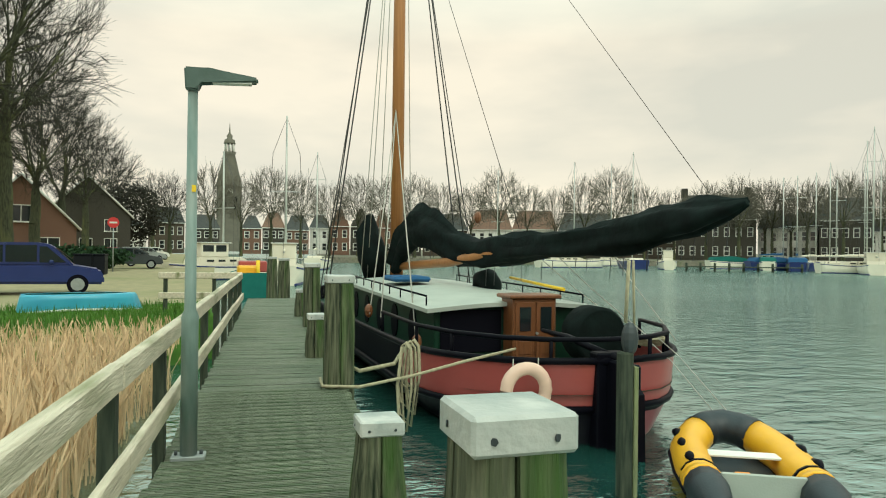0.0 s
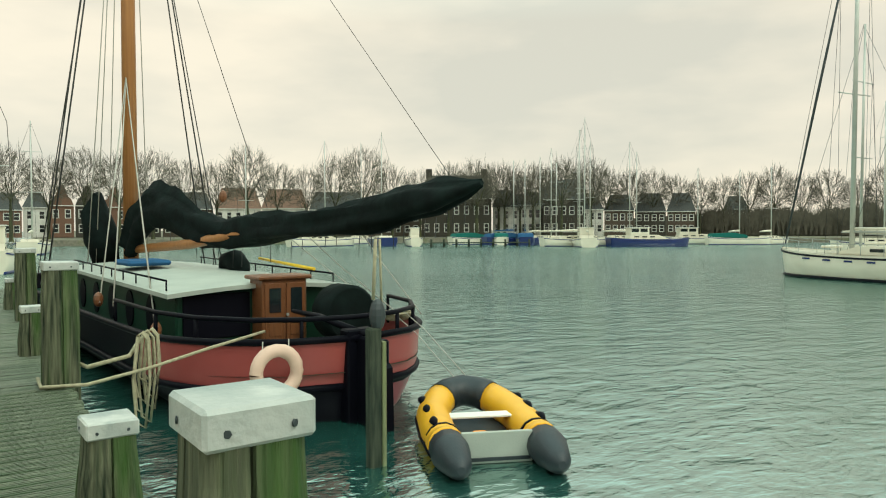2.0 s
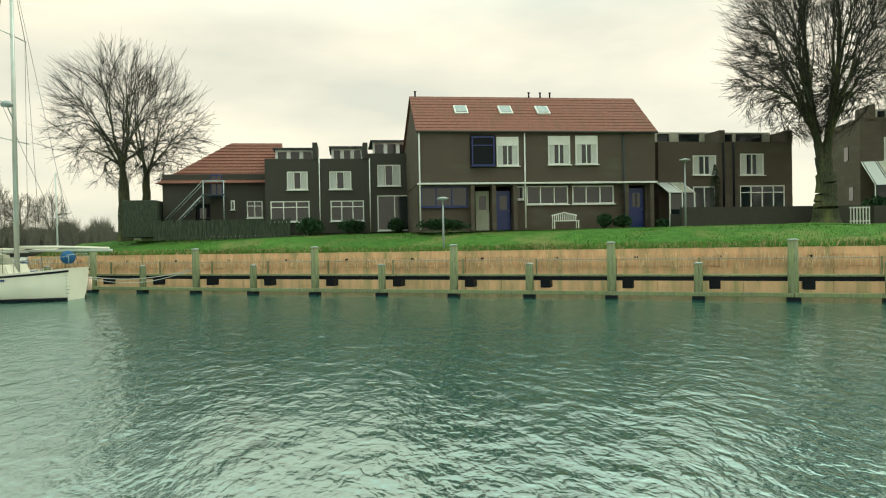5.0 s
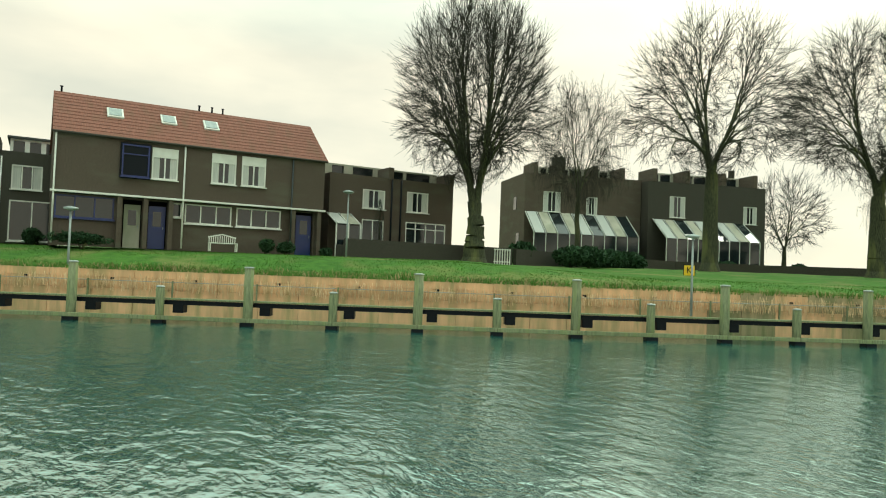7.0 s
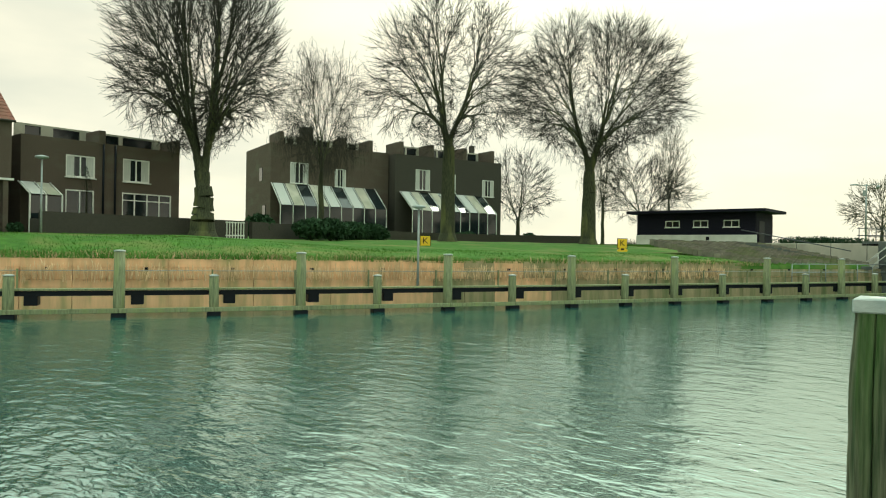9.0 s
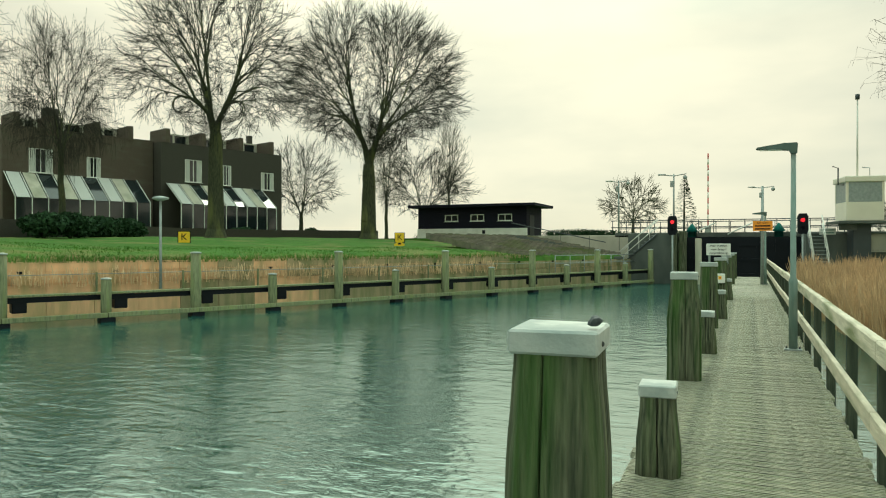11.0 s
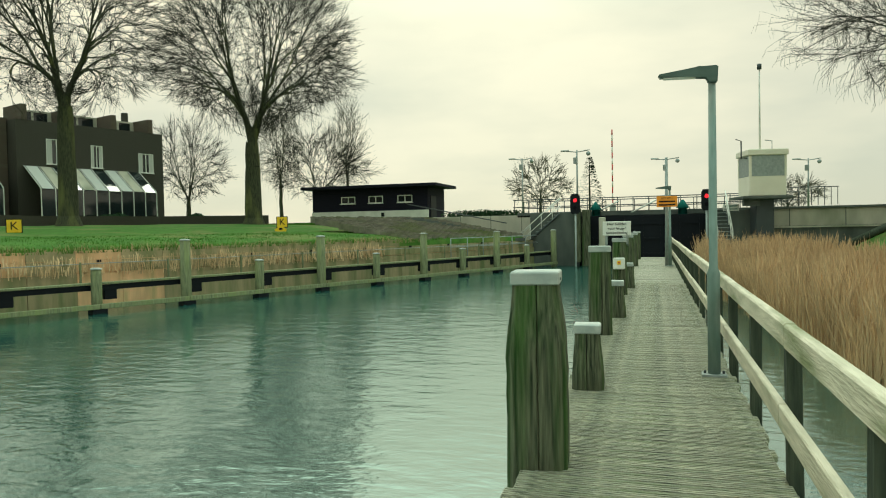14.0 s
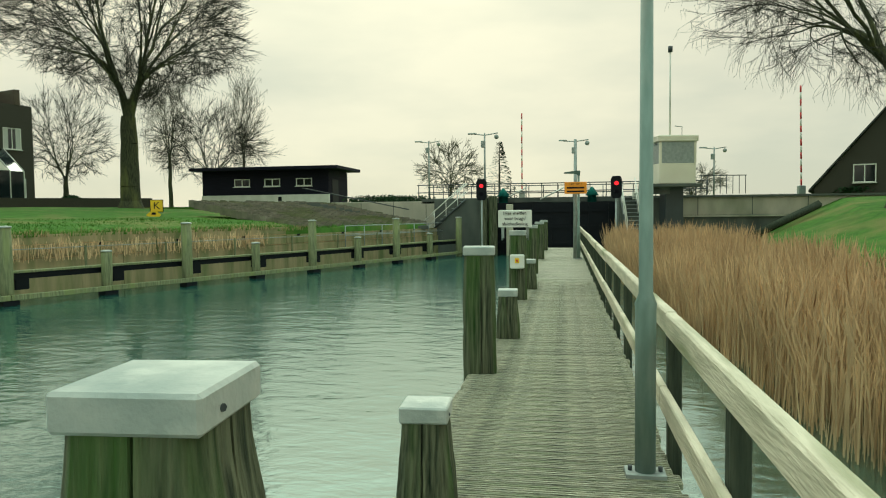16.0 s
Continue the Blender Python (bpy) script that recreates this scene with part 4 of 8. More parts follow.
# ---- terrace beyond, behind the conifer ----
hd = thing("terraced_house", "brown brick flat-roofed terraced house with white windows and a roof terrace", "house", pose(38.5, -19.8, 2.1, 0, 0, -90))
HD = [(2.06, 3.57, 3.06, 4.24), (5.1, 6.65, 3.04, 4.34), (5.07, 8.0, 1.0, 2.42), (2.06, 3.54, 0.87, 2.39)]
shell(hd, 8.6, 5.05, 8, BRICK, HD, -0.1, 0)
for a in HD:
    window(hd, *a, 0.05, 1 if a[1] - a[0] < 2 else 3, WHITE, 1 if a[1] - a[0] > 2 else 0, a[3] > 4)
bm = bmesh.new()
wall_face(bm, 8.0, 0.8, [(0.6, 1.4, 5.2, 5.75), (2.0, 3.4, 5.2, 5.75), (4.6, 5.6, 5.2, 5.75), (5.8, 7.6, 5.2, 5.75)], 0.1, 0.1, 5.05)
for v in bm.verts:
    v.co.y += 1.6
part("terrace_front", bm, CONC, hd, "pale roof terrace front")
one_box("pane", (4.1, 1.75, 5.45), (7.6, 0.02, 0.7), GLASS, hd)
for x in (3.9, 8.3):
    one_box("party_wall", (x, 1.0, 5.35), (0.35, 2.2, 0.75), BRICK, hd)
for x in (4.0, 4.65):
    one_tube("drainpipe", [(x, -0.06, 0), (x, -0.06, 5.0)], 0.06, BLACK, hd, "", 6)


def lean_to(parent, x0, x1, z0, z1, d, n):
    """A glazed lean-to: white rafters over glass on a low wall."""
    g = new("conservatory")
    g.parent = parent
    bm = bmesh.new()
    vv = [bm.verts.new(v) for v in ((x0, -d, z0), (x1, -d, z0), (x1, 0, z1), (x0, 0, z1))]
    bm.faces.new(vv)
    rf = part("roof", bm, GLASS, g)
    for k in range(n + 1):
        x = x0 + (x1 - x0) * k / n
        one_tube("rafter", [(x, -d, z0 + 0.03), (x, 0, z1 + 0.03)], 0.05, WHITE, g, "", 4)
        one_box("mullion", (x, -d, z0 / 2), (0.07, 0.07, z0), WHITE, g)
    for k in range(n):
        x = x0 + (x1 - x0) * (k + 0.5) / n
        if k % 3 != 2:
            bl = Matrix.Rotation(math.atan2(z1 - z0, d), 4, "X")
            one_box("blind", (x, -d / 2, (z0 + z1) / 2 + 0.03), ((x1 - x0) / n * 0.8, math.hypot(d, z1 - z0), 0.01), CONC if k % 2 else CURTAIN, g, "pale roof blind", 0, bl)
    one_box("plinth", ((x0 + x1) / 2, -d, 0.35), (x1 - x0, 0.1, 0.7), BRICK2, g)
    bm = bmesh.new()
    box(bm, ((x0 + x1) / 2, -d + 0.03, z0 / 2 + 0.3), (x1 - x0 - 0.1, 0.02, z0 - 0.7))
    part("pane", bm, GLASS, g)
    return g


lean_to(hd, -0.2, 1.3, 1.9, 2.6, 1.6, 2)

# ---- far terrace, three storeys ----
he = thing("terraced_house", "dark brick three-storey terraced house row with glazed lean-tos", "house", pose(59.2, -50.7, 2.7, 0, 0, -108))
HE1 = [(1.2, 3.2, 5.6, 7.8), (6.2, 7.5, 5.5, 7.45)]
shell(he, 13.6, 9.7, 9, BRICK, HE1, -0.9, 0)
for a in HE1:
    window(he, *a, 0.05, 1, WHITE, 0, True)
one_box("gable_window", (-0.92, 3.2, 6.6), (0.08, 1.0, 1.4), GLASS, he)
one_box("gable_window", (-0.92, 2.0, 2.6), (0.08, 1.0, 1.3), GLASS, he)
he2 = thing("terraced_house", "dark brick three-storey terraced house with a glazed lean-to", "house", pose(59.2, -50.7, 2.7, 0, 0, -108) @ Matrix.Translation((0, -1.5, 0)))
HE2 = [(15.4, 17.3, 5.6, 7.95), (19.6, 20.8, 5.5, 7.7), (24.6, 26.3, 5.3, 7.3), (23.4, 26.6, 0.8, 2.6)]
shell(he2, 14.6, 9.5, 10, BRICK2, HE2, 12.8, 0)
for a in HE2:
    window(he2, *a, 0.05, 1, WHITE, 0, True)
lean_to(he, -0.8, 11.0, 3.1, 5.5, 3.0, 9)
lean_to(he2, 13.4, 24.6, 3.1, 5.3, 3.0, 9)
for h_, xs_ in ((he, (0.2, 3.0, 7.2, 10.4)), (he2, (13.5, 17.5, 22.0, 26.0))):
    for x in xs_:
        one_box("party_wall", (x, 1.6, 10.2), (0.5, 3.4, 1.4), BRICK, h_)
    for a, b in zip(xs_, xs_[1:]):
        bm = bmesh.new()
        wall_face(bm, b - a - 0.5, 1.2, [(a + 0.6, (a + b) / 2 - 0.1, 9.85, 10.7), ((a + b) / 2 + 0.1, b - 0.6, 9.85, 10.7)], 0.1, a + 0.25, 9.65)
        for v in bm.verts:
            v.co.y += 2.6
        part("terrace_front", bm, CONC, h_, "pale roof terrace front")
        one_box("pane", ((a + b) / 2, 2.72, 10.2), (b - a - 0.7, 0.02, 1.0), GLASS, h_)
one_box("chimney", (4.0, 3, 10.9), (1.2, 1.2, 2.4), BRICK2, he)
one_box("chimney", (25.0, 3, 10.6), (0.5, 0.5, 2.4), BRICK2, he2)
# garden wall along the grass
gw = thing("wall_garden", "low dark brick garden wall between the gardens and the grass", "wall", kind="structure")
for (xa, ya), (xb, yb) in (((35.6, -19.6), (36.2, -31.5)), ((36.5, -32), (40, -42)), ((40, -42), (43.5, -55)), ((43.5, -55), (40.0, -64)), ((40, -64), (33, -70))):
    d = Vector((xb - xa, yb - ya))
    one_box("wall_run", ((xa + xb) / 2, (ya + yb) / 2, 2.55), (d.length, 0.25, 1.15), BRICK2, gw, "", 0, Matrix.Rotation(math.atan2(d.y, d.x), 4, "Z"))
gt = thing("garden_gate", "small white slatted garden gate beside the dark tree", "gate", pose(34.8, -29.2, 2.0, 0, 0, -100))
for k in range(7):
    one_box("slat", (k * 0.17, -0.1, 0.5), (0.05, 0.04, 1.0), WHITE, gt)
for z in (0.2, 0.95):
    one_box("rail", (0.5, -0.08, z), (1.15, 0.04, 0.06), WHITE, gt)


def quay_lamp(x, y, z, h):
    t = thing("street_lamp", "slim grey street lamp with a flat round head", "street lamp", pose(x, y, z), "quay lamps")
    one_tube("pole", [(0, 0, -0.3), (0, 0, h * 0.4), (0, 0, h)], [0.06, 0.05, 0.04], GALV, t, "", 8)
    bm = bmesh.new()
    tube(bm, [(0, 0, h - 0.02), (0, 0, h + 0.05), (0, 0, h + 0.11), (0, 0, h + 0.16)], [0.10, 0.30, 0.28, 0.08], 14)
    part("lamp_head", bm, GALV, t)
    return t


quay_lamp(34.3, -19.2, 2.0, 3.5)
quay_lamp(19.3, -28.7, 0.3, 3.0)
quay_lamp(32.65, -5.95, 0.9, 2.6)


def sign_k(x, y, z, turn, letter=True):
    t = thing("harbour_sign", "square yellow sign with a black letter K on a post", "sign", pose(x, y, 0, 0, 0, turn), "yellow K signs")
    one_tube("post", [(0, 0.04, z - 1.4), (0, 0.04, z + 0.3)], 0.03, GALV, t, "", 6)
    pl = one_box("plate", (0, 0, z), (0.62, 0.03, 0.62), SIGNY, t, "", 0.01)
    one_box("border", (0, 0.012, z), (0.70, 0.016, 0.70), BLACK, t)
    cu = bpy.data.curves.new("letter", "FONT")
    cu.body, cu.size, cu.align_x, cu.align_y, cu.extrude = "K", 0.55, "CENTER", "CENTER", 0.004
    ob = new("letter", cu)
    ob.parent = t
    ob.data.materials.append(BLACK)
    ob.matrix_basis = pose(0, -0.022, z, 90, 0, 0)
    return t


sign_k(28.6, -39.5, 2.10, -139)
sg = sign_k(21.3, -52.0, 2.18, -151)
tr = thing("warning_sign", "orange triangular warning sign below the grass edge", "sign", pose(20.6, -50.6, 1.70, 0, 0, -151))
bm = bmesh.new()
prism(bm, [(-0.36, 0), (0, 0.3), (0.36, 0), (0.3, -0.1), (-0.3, -0.1)], -0.02, 0.02)
part("plate", bm, SIGNY, tr)
one_box("mark", (0, -0.025, 0.06), (0.2, 0.01, 0.12), BLACK, tr)
one_tube("post", [(0, 0.04, -0.8), (0, 0.04, 0.1)], 0.03, GALV, tr, "", 6)


# ---- bare trees ----
def tree_data(seed, height, spread, trunk_h, radius, tips=1200, low=0.30, shift=(0.0, 0.0), droop=0.0, twig_r=0.013, side=3, hollow=0.5, rise=0.30, bark_n=14):
    """Trunk and limbs, and the twigs, as two lists of verts and faces. The limbs part again and again
    on their way to the tips, which fill a rounded crown; low is how far down the crown reaches."""
    r = random.Random(seed)
    nr = np.random.RandomState(seed)
    out = {0: ([], []), 1: ([], [])}

    def frame_of(d):
        ref = Vector((0, 0, 1)) if abs(d.z) < 0.9 else Vector((1, 0, 0))
        u = d.cross(ref).normalized()
        return u, d.cross(u)

    def seg(a, b, ra, rb, k, sides):
        vs, fs = out[k]
        u, w = frame_of((b - a).normalized())
        i = len(vs)
        for p, rr in ((a, ra), (b, rb)):
            for q in range(sides):
                an = q * 2 * math.pi / sides
                vs.append(tuple(p + (u * math.cos(an) + w * math.sin(an)) * rr))
        fs.extend((i + q, i + (q + 1) % sides, i + sides + (q + 1) % sides, i + sides + q) for q in range(sides))

    z0 = trunk_h + (height - trunk_h) * low * 0.45
    cz, rz = z0 + (height - z0) * 0.44, (height - z0) * 0.56
    pts = []
    while len(pts) < tips:
        v = nr.normal(size=3)
        v /= np.linalg.norm(v)
        bump = 0.93 + 0.14 * noise.noise(Vector((v[0] * 2.2 + seed, v[1] * 2.2, v[2] * 2.2)))
        k = (hollow + (1 - hollow) * nr.rand() ** 0.45) * bump * 1.06
        zz = v[2] * k * (rz if v[2] > 0 else rz * 0.85)
        if zz + cz < z0:
            continue
        wide = 1.0 if v[2] > 0 else (1 - abs(v[2]) ** 3) / max(0.3, math.hypot(v[0], v[1]))
        pts.append((v[0] * k * spread * wide + shift[0], v[1] * k * spread * wide + shift[1], cz + zz))
    pts = np.array(pts)
    full = float(tips)
    rad = lambda n: max(twig_r, radius * 0.85 * (n / full) ** 0.56)

    def limb(p, q, d, ra, rb):
        """One bowed length of a limb, in two pieces."""
        k = 0 if rb > 0.03 else 1
        sides = 8 if rb > 0.15 else (5 if k == 0 else 3)
        ln = (q - p).length
        m = (p + q) / 2 + Vector((r.gauss(0, 1), r.gauss(0, 1), r.gauss(0, 1))) * ln * 0.03 + d * ln * 0.05
        seg(p, m, ra, (ra + rb) / 2, k, sides)
        seg(m, q, (ra + rb) / 2, rb, k, sides)
        return (q - m).normalized()

    def twigs(p, q, n):
        d = q - p
        ln = d.length
        u, w = frame_of(d.normalized())
        for i in range(n):
            t = r.uniform(0.35, 0.95)
            a = r.uniform(0, 6.28)
            o = p + d * t
            e = o + (d.normalized() + (u * math.cos(a) + w * math.sin(a)) * 0.48 + Vector((0, 0, 0.22 - droop))).normalized() * min(1.7, ln * 0.5 + 0.45) * r.uniform(0.5, 1.1)
            seg(o, e, twig_r * 0.85, twig_r * 0.55, 1, 3)
            if droop > 0.2:
                seg(e, e + Vector((r.gauss(0, 0.12), r.gauss(0, 0.12), -r.uniform(0.6, 2.2) * droop)), twig_r * 0.6, twig_r * 0.45, 1, 3)

    stack = [(Vector((0, 0, trunk_h)), Vector((0, 0, 1)), pts, radius * 0.95)]
    while stack:
        p, d, g, ra = stack.pop()
        n = len(g)
        if n == 1:
            q = Vector(g[0])
            if (q - p).length > 3.2:
                q = p + (q - p).normalized() * 3.2
            limb(p, q, d, min(ra, twig_r * 1.25), twig_r * 0.8)
            twigs(p, q, side + 2)
            continue
        c = Vector(g.mean(axis=0))
        to = c - p
        ln = max(0.25, to.length * (0.13 if n > full * 0.12 else 0.30) * r.uniform(0.8, 1.2))
        nd = (d * 0.75 + to.normalized() + Vector((0, 0, rise if n > 6 else 0.05))).normalized()
        q = p + nd * ln
        rb = rad(n)
        d2 = limb(p, q, d, ra, rb)
        if rb < 0.05 and n < 24:
            twigs(p, q, 2)
        rel = g - np.array(q)
        rel = rel / np.maximum(0.2, np.linalg.norm(rel, axis=1))[:, None]
        rel = rel - rel.mean(axis=0)
        ax = np.linalg.svd(rel.T @ rel + np.eye(3) * 1e-6)[0][:, 0] + nr.normal(size=3) * 0.35
        pr = rel @ ax
        cut = np.percentile(pr, r.uniform(36, 64)) if n > 3 else np.median(pr)
        left = pr <= cut
        if left.all() or not left.any():
            left = np.arange(n) < n // 2
        for sub in (g[left], g[~left]):
            stack.append((q, d2, sub, min(rb * 0.97, rad(len(sub)) * 1.12)))
    # trunk with a spread foot
    seg(Vector((0, 0, -0.3)), Vector((0, 0, 0.35)), radius * 1.65, radius * 1.2, 0, bark_n)
    p = Vector((0, 0, 0.35))
    for i in range(5):
        q = Vector((r.gauss(0, 0.03), r.gauss(0, 0.03), 0.35 + (trunk_h - 0.35) * (i + 1) / 5)) if i < 4 else Vector((0, 0, trunk_h))
        seg(p, q, radius * (1.2 - 0.05 * i), radius * (1.15 - 0.05 * i), 0, bark_n)
        p = q
    return out


def tree(name, label, m, data, group="", twig=None, bark=None):
    t = thing(name, label, "tree", m, group)
    raw("trunk", *data[0], bark or BARK, t, True)
    raw("crown", *data[1], twig or TWIG, t)
    return t


tree("bare_tree", "large dark bare tree with many upright limbs beside the gardens", pose(34.6, -27.6, 2.05), tree_data(11, 16.6, 4.9, 1.7, 0.58, 2000, 0.45, (0.2, 0.3), 0, 0.012, 3, 0.35, 0.35))
tree("bare_tree", "tall bare plane tree with a pale green trunk on the bank", pose(34.7, -48.9, 2.5), tree_data(5, 20.0, 7.0, 6.4, 0.50, 1100, 0.0, (0, 0), 0, 0.014, 3, 0.35, 0.35))
tree("bare_tree", "bare tree with a wide rounded dome of fine branches", pose(28.9, -61.0, 2.35), tree_data(8, 20.0, 8.1, 5.3, 0.56, 2400, 0.25, (-0.3, -0.4), 0, 0.013, 3, 0.45, 0.25))
tree("bare_tree", "bare tree with a leaning trunk beside the red-roofed house", pose(49.6, 13.6, 2.2), tree_data(21, 13.4, 4.7, 3.4, 0.36, 560, 0.0, (0.0, 0.3), 0, 0.011))
tree("bare_tree", "smaller bare tree with a slim trunk", pose(50.5, 12.4, 2.2), tree_data(23, 12.4, 4.2, 3.6, 0.27, 330, 0.0, (-0.2, -0.7), 0, 0.011))
tree("birch_tree", "drooping bare birch with fine hanging twigs", pose(42.5, -42.5, 2.3), tree_data(31, 15.6, 4.1, 4.6, 0.20, 420, 0.1, (0, 0), 0.6, 0.011, 3, 0.35, 0.5), "", TWIG)
tree("bare_tree", "small bare orchard tree near the black shed", pose(30.5, -75.5, 2.4), tree_data(41, 9.6, 5.6, 1.4, 0.20, 420, 0.2, (0, 0), 0, 0.014, 3, 0.35, 0.2))
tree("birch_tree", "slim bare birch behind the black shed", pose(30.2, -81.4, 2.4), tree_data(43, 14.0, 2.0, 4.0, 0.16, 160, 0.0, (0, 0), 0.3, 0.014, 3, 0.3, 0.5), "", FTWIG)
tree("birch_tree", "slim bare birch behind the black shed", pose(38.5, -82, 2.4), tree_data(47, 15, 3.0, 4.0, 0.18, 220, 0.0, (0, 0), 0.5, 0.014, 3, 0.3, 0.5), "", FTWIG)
tree("bare_tree", "bare garden tree beside the brick row", pose(52, -84, 2.6), tree_data(49, 13, 5.4, 2.2, 0.26, 420, 0.1, (0, 0), 0.1, 0.017, 3, 0.35))
tree("bare_tree", "tall bare lime with long spreading branches over the reeds", pose(-16.4, -52.5, 1.5), tree_data(51, 18.5, 9.6, 4.6, 0.5, 1100, 0.1, (0.2, 0.6), 0.25, 0.010, 3, 0.3, 0.1))
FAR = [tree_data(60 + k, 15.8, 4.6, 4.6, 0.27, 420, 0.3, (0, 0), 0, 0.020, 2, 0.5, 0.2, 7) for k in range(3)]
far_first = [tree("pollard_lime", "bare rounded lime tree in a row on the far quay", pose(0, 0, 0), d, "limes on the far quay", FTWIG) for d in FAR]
far_places = []
for i in range(23):
    b = 5.00 + (-45.62 - 5.00) * i / 22
    far_places.append((*bearing(b, 128 + 10 * math.sin(i * 1.7) + i * 0.8, 0.0)[:2], rng.uniform(0.88, 1.1)))
for i in range(20):
    b = -36.49 + (-69.5 - -36.49) * i / 19
    far_places.append((*bearing(b, 150 + 2.4 * i, 0.0)[:2], rng.uniform(0.85, 1.05)))
for i, (x, y, k) in enumerate(far_places):
    m = Matrix.Translation((x, y, 0.1)) @ Matrix.Rotation(rng.uniform(0, 6), 4, "Z") @ Matrix.Scale(k, 4)
    if i < 3:
        far_first[i].matrix_basis = m
    else:
        far_first[i % 3].scale = (1, 1, 1)
        copy_thing(far_first[i % 3], m)
for i, k in ((0, 1.0), (1, 1.0), (2, 1.0)):
    far_first[i].matrix_basis = Matrix.Translation((far_places[i][0], far_places[i][1], 0.1))
left_a = tree_data(71, 16.5, 5.0, 5.0, 0.36, 400, 0.1, (0, 0), 0, 0.015, 3, 0.3, 0.2)
la = tree("bare_tree", "tall bare street tree beside the parking ground", pose(*bearing(16.86, 62, 0)), left_a, "street trees by the parking")
for px_, d in ((15.25, 74), (13.72, 86), (12.05, 108), (9.15, 150), (7.95, 152)):
    copy_thing(la, Matrix.Translation(bearing(px_, d, 0)) @ Matrix.Rotation(d, 4, "Z"))
left_b = tree_data(73, 20.5, 5.6, 6.2, 0.46, 520, 0.0, (0, 0), 0, 0.013, 3, 0.25, 0.05)
lb_ = tree("bare_tree", "tall bare street tree with long level limbs by the parking", pose(*bearing(18.83, 44, 0)), left_b, "street trees by the parking")
for px_, d in ((20.90, 40), (19.62, 56)):
    copy_thing(lb_, Matrix.Translation(bearing(px_, d, 0)) @ Matrix.Rotation(d, 4, "Z"))


# ---- boats ----
def hull_mesh(L, B, D, sheer, stern=0.6, fore=0.25, bilge=0.5, n=22, m=9, z_from=0.0, z_to=1.0, flare=1.0):
    """A hull along +x from the stern (0) to the bow (L); waterline at z = 0, deck edge at D plus sheer; z_from and z_to cut a band of it."""
    bm = bmesh.new()
    rows = []
    for i in range(n + 1):
        u = i / n
        if stern < 0 and u < 0.13:
            w = math.sqrt(max(0.0, 1 - (1 - u / 0.13) ** 2)) * 0.95 + 0.05 * u / 0.13
        elif u < 0.35 and stern >= 0:
            w = stern + (1 - stern) * math.sin(u / 0.35 * math.pi / 2) ** 0.8
        elif u > 1 - fore:
            w = max(0.0, math.cos((u - 1 + fore) / fore * math.pi / 2)) ** 0.75
        else:
            w = 1.0
        zd = D + sheer * (2 * u - 1) ** 2
        row = []
        for j in range(m + 1):
            v = z_from + (z_to - z_from) * j / m
            z = -0.5 + (zd + 0.5) * v
            k = (bilge + (1 - bilge) * min(1.0, v * 1.6) ** 0.6) * (1 + (flare - 1) * v)
            rake = (u - 0.5) * 2 * 0.35 * v * (1 if u > 0.5 else 0.6)
            row.append((u * L + rake, w * B / 2 * k, z))
        rows.append(row)
    for sd in (1, -1):
        g = [[bm.verts.new((x, y * sd, z)) for x, y, z in r] for r in rows]
        for a, b in zip(g, g[1:]):
            for j in range(m):
                f = bm.faces.new((a[j], b[j], b[j + 1], a[j + 1]))
                f.smooth = True
    # close the stern
    a = rows[0]
    for j in range(m):
        bm.faces.new([bm.verts.new(v) for v in ((a[j][0], a[j][1], a[j][2]), (a[j + 1][0], a[j + 1][1], a[j + 1][2]), (a[j + 1][0], -a[j + 1][1], a[j + 1][2]), (a[j][0], -a[j][1], a[j][2]))])
    bmesh.ops.remove_doubles(bm, verts=bm.verts, dist=0.004)
    return bm, rows


def deck_mesh(rows, drop=0.05):
    bm = bmesh.new()
    g = []
    for r in rows:
        x, y, z = r[-1]
        g.append((bm.verts.new((x, y * 0.985, z - drop)), bm.verts.new((x, -y * 0.985, z - drop))))
    for a, b in zip(g, g[1:]):
        bm.faces.new((a[0], b[0], b[1], a[1]))
    return bm


def edge_rail(bm, rows, lift, r, inset=0.0, a=0, b=None, sides=6):
    for sd in (1, -1):
        tube(bm, [(x, max(0, y - inset) * sd, z + lift) for x, y, z in (rw[-1] for rw in rows[a:b])], r, sides)


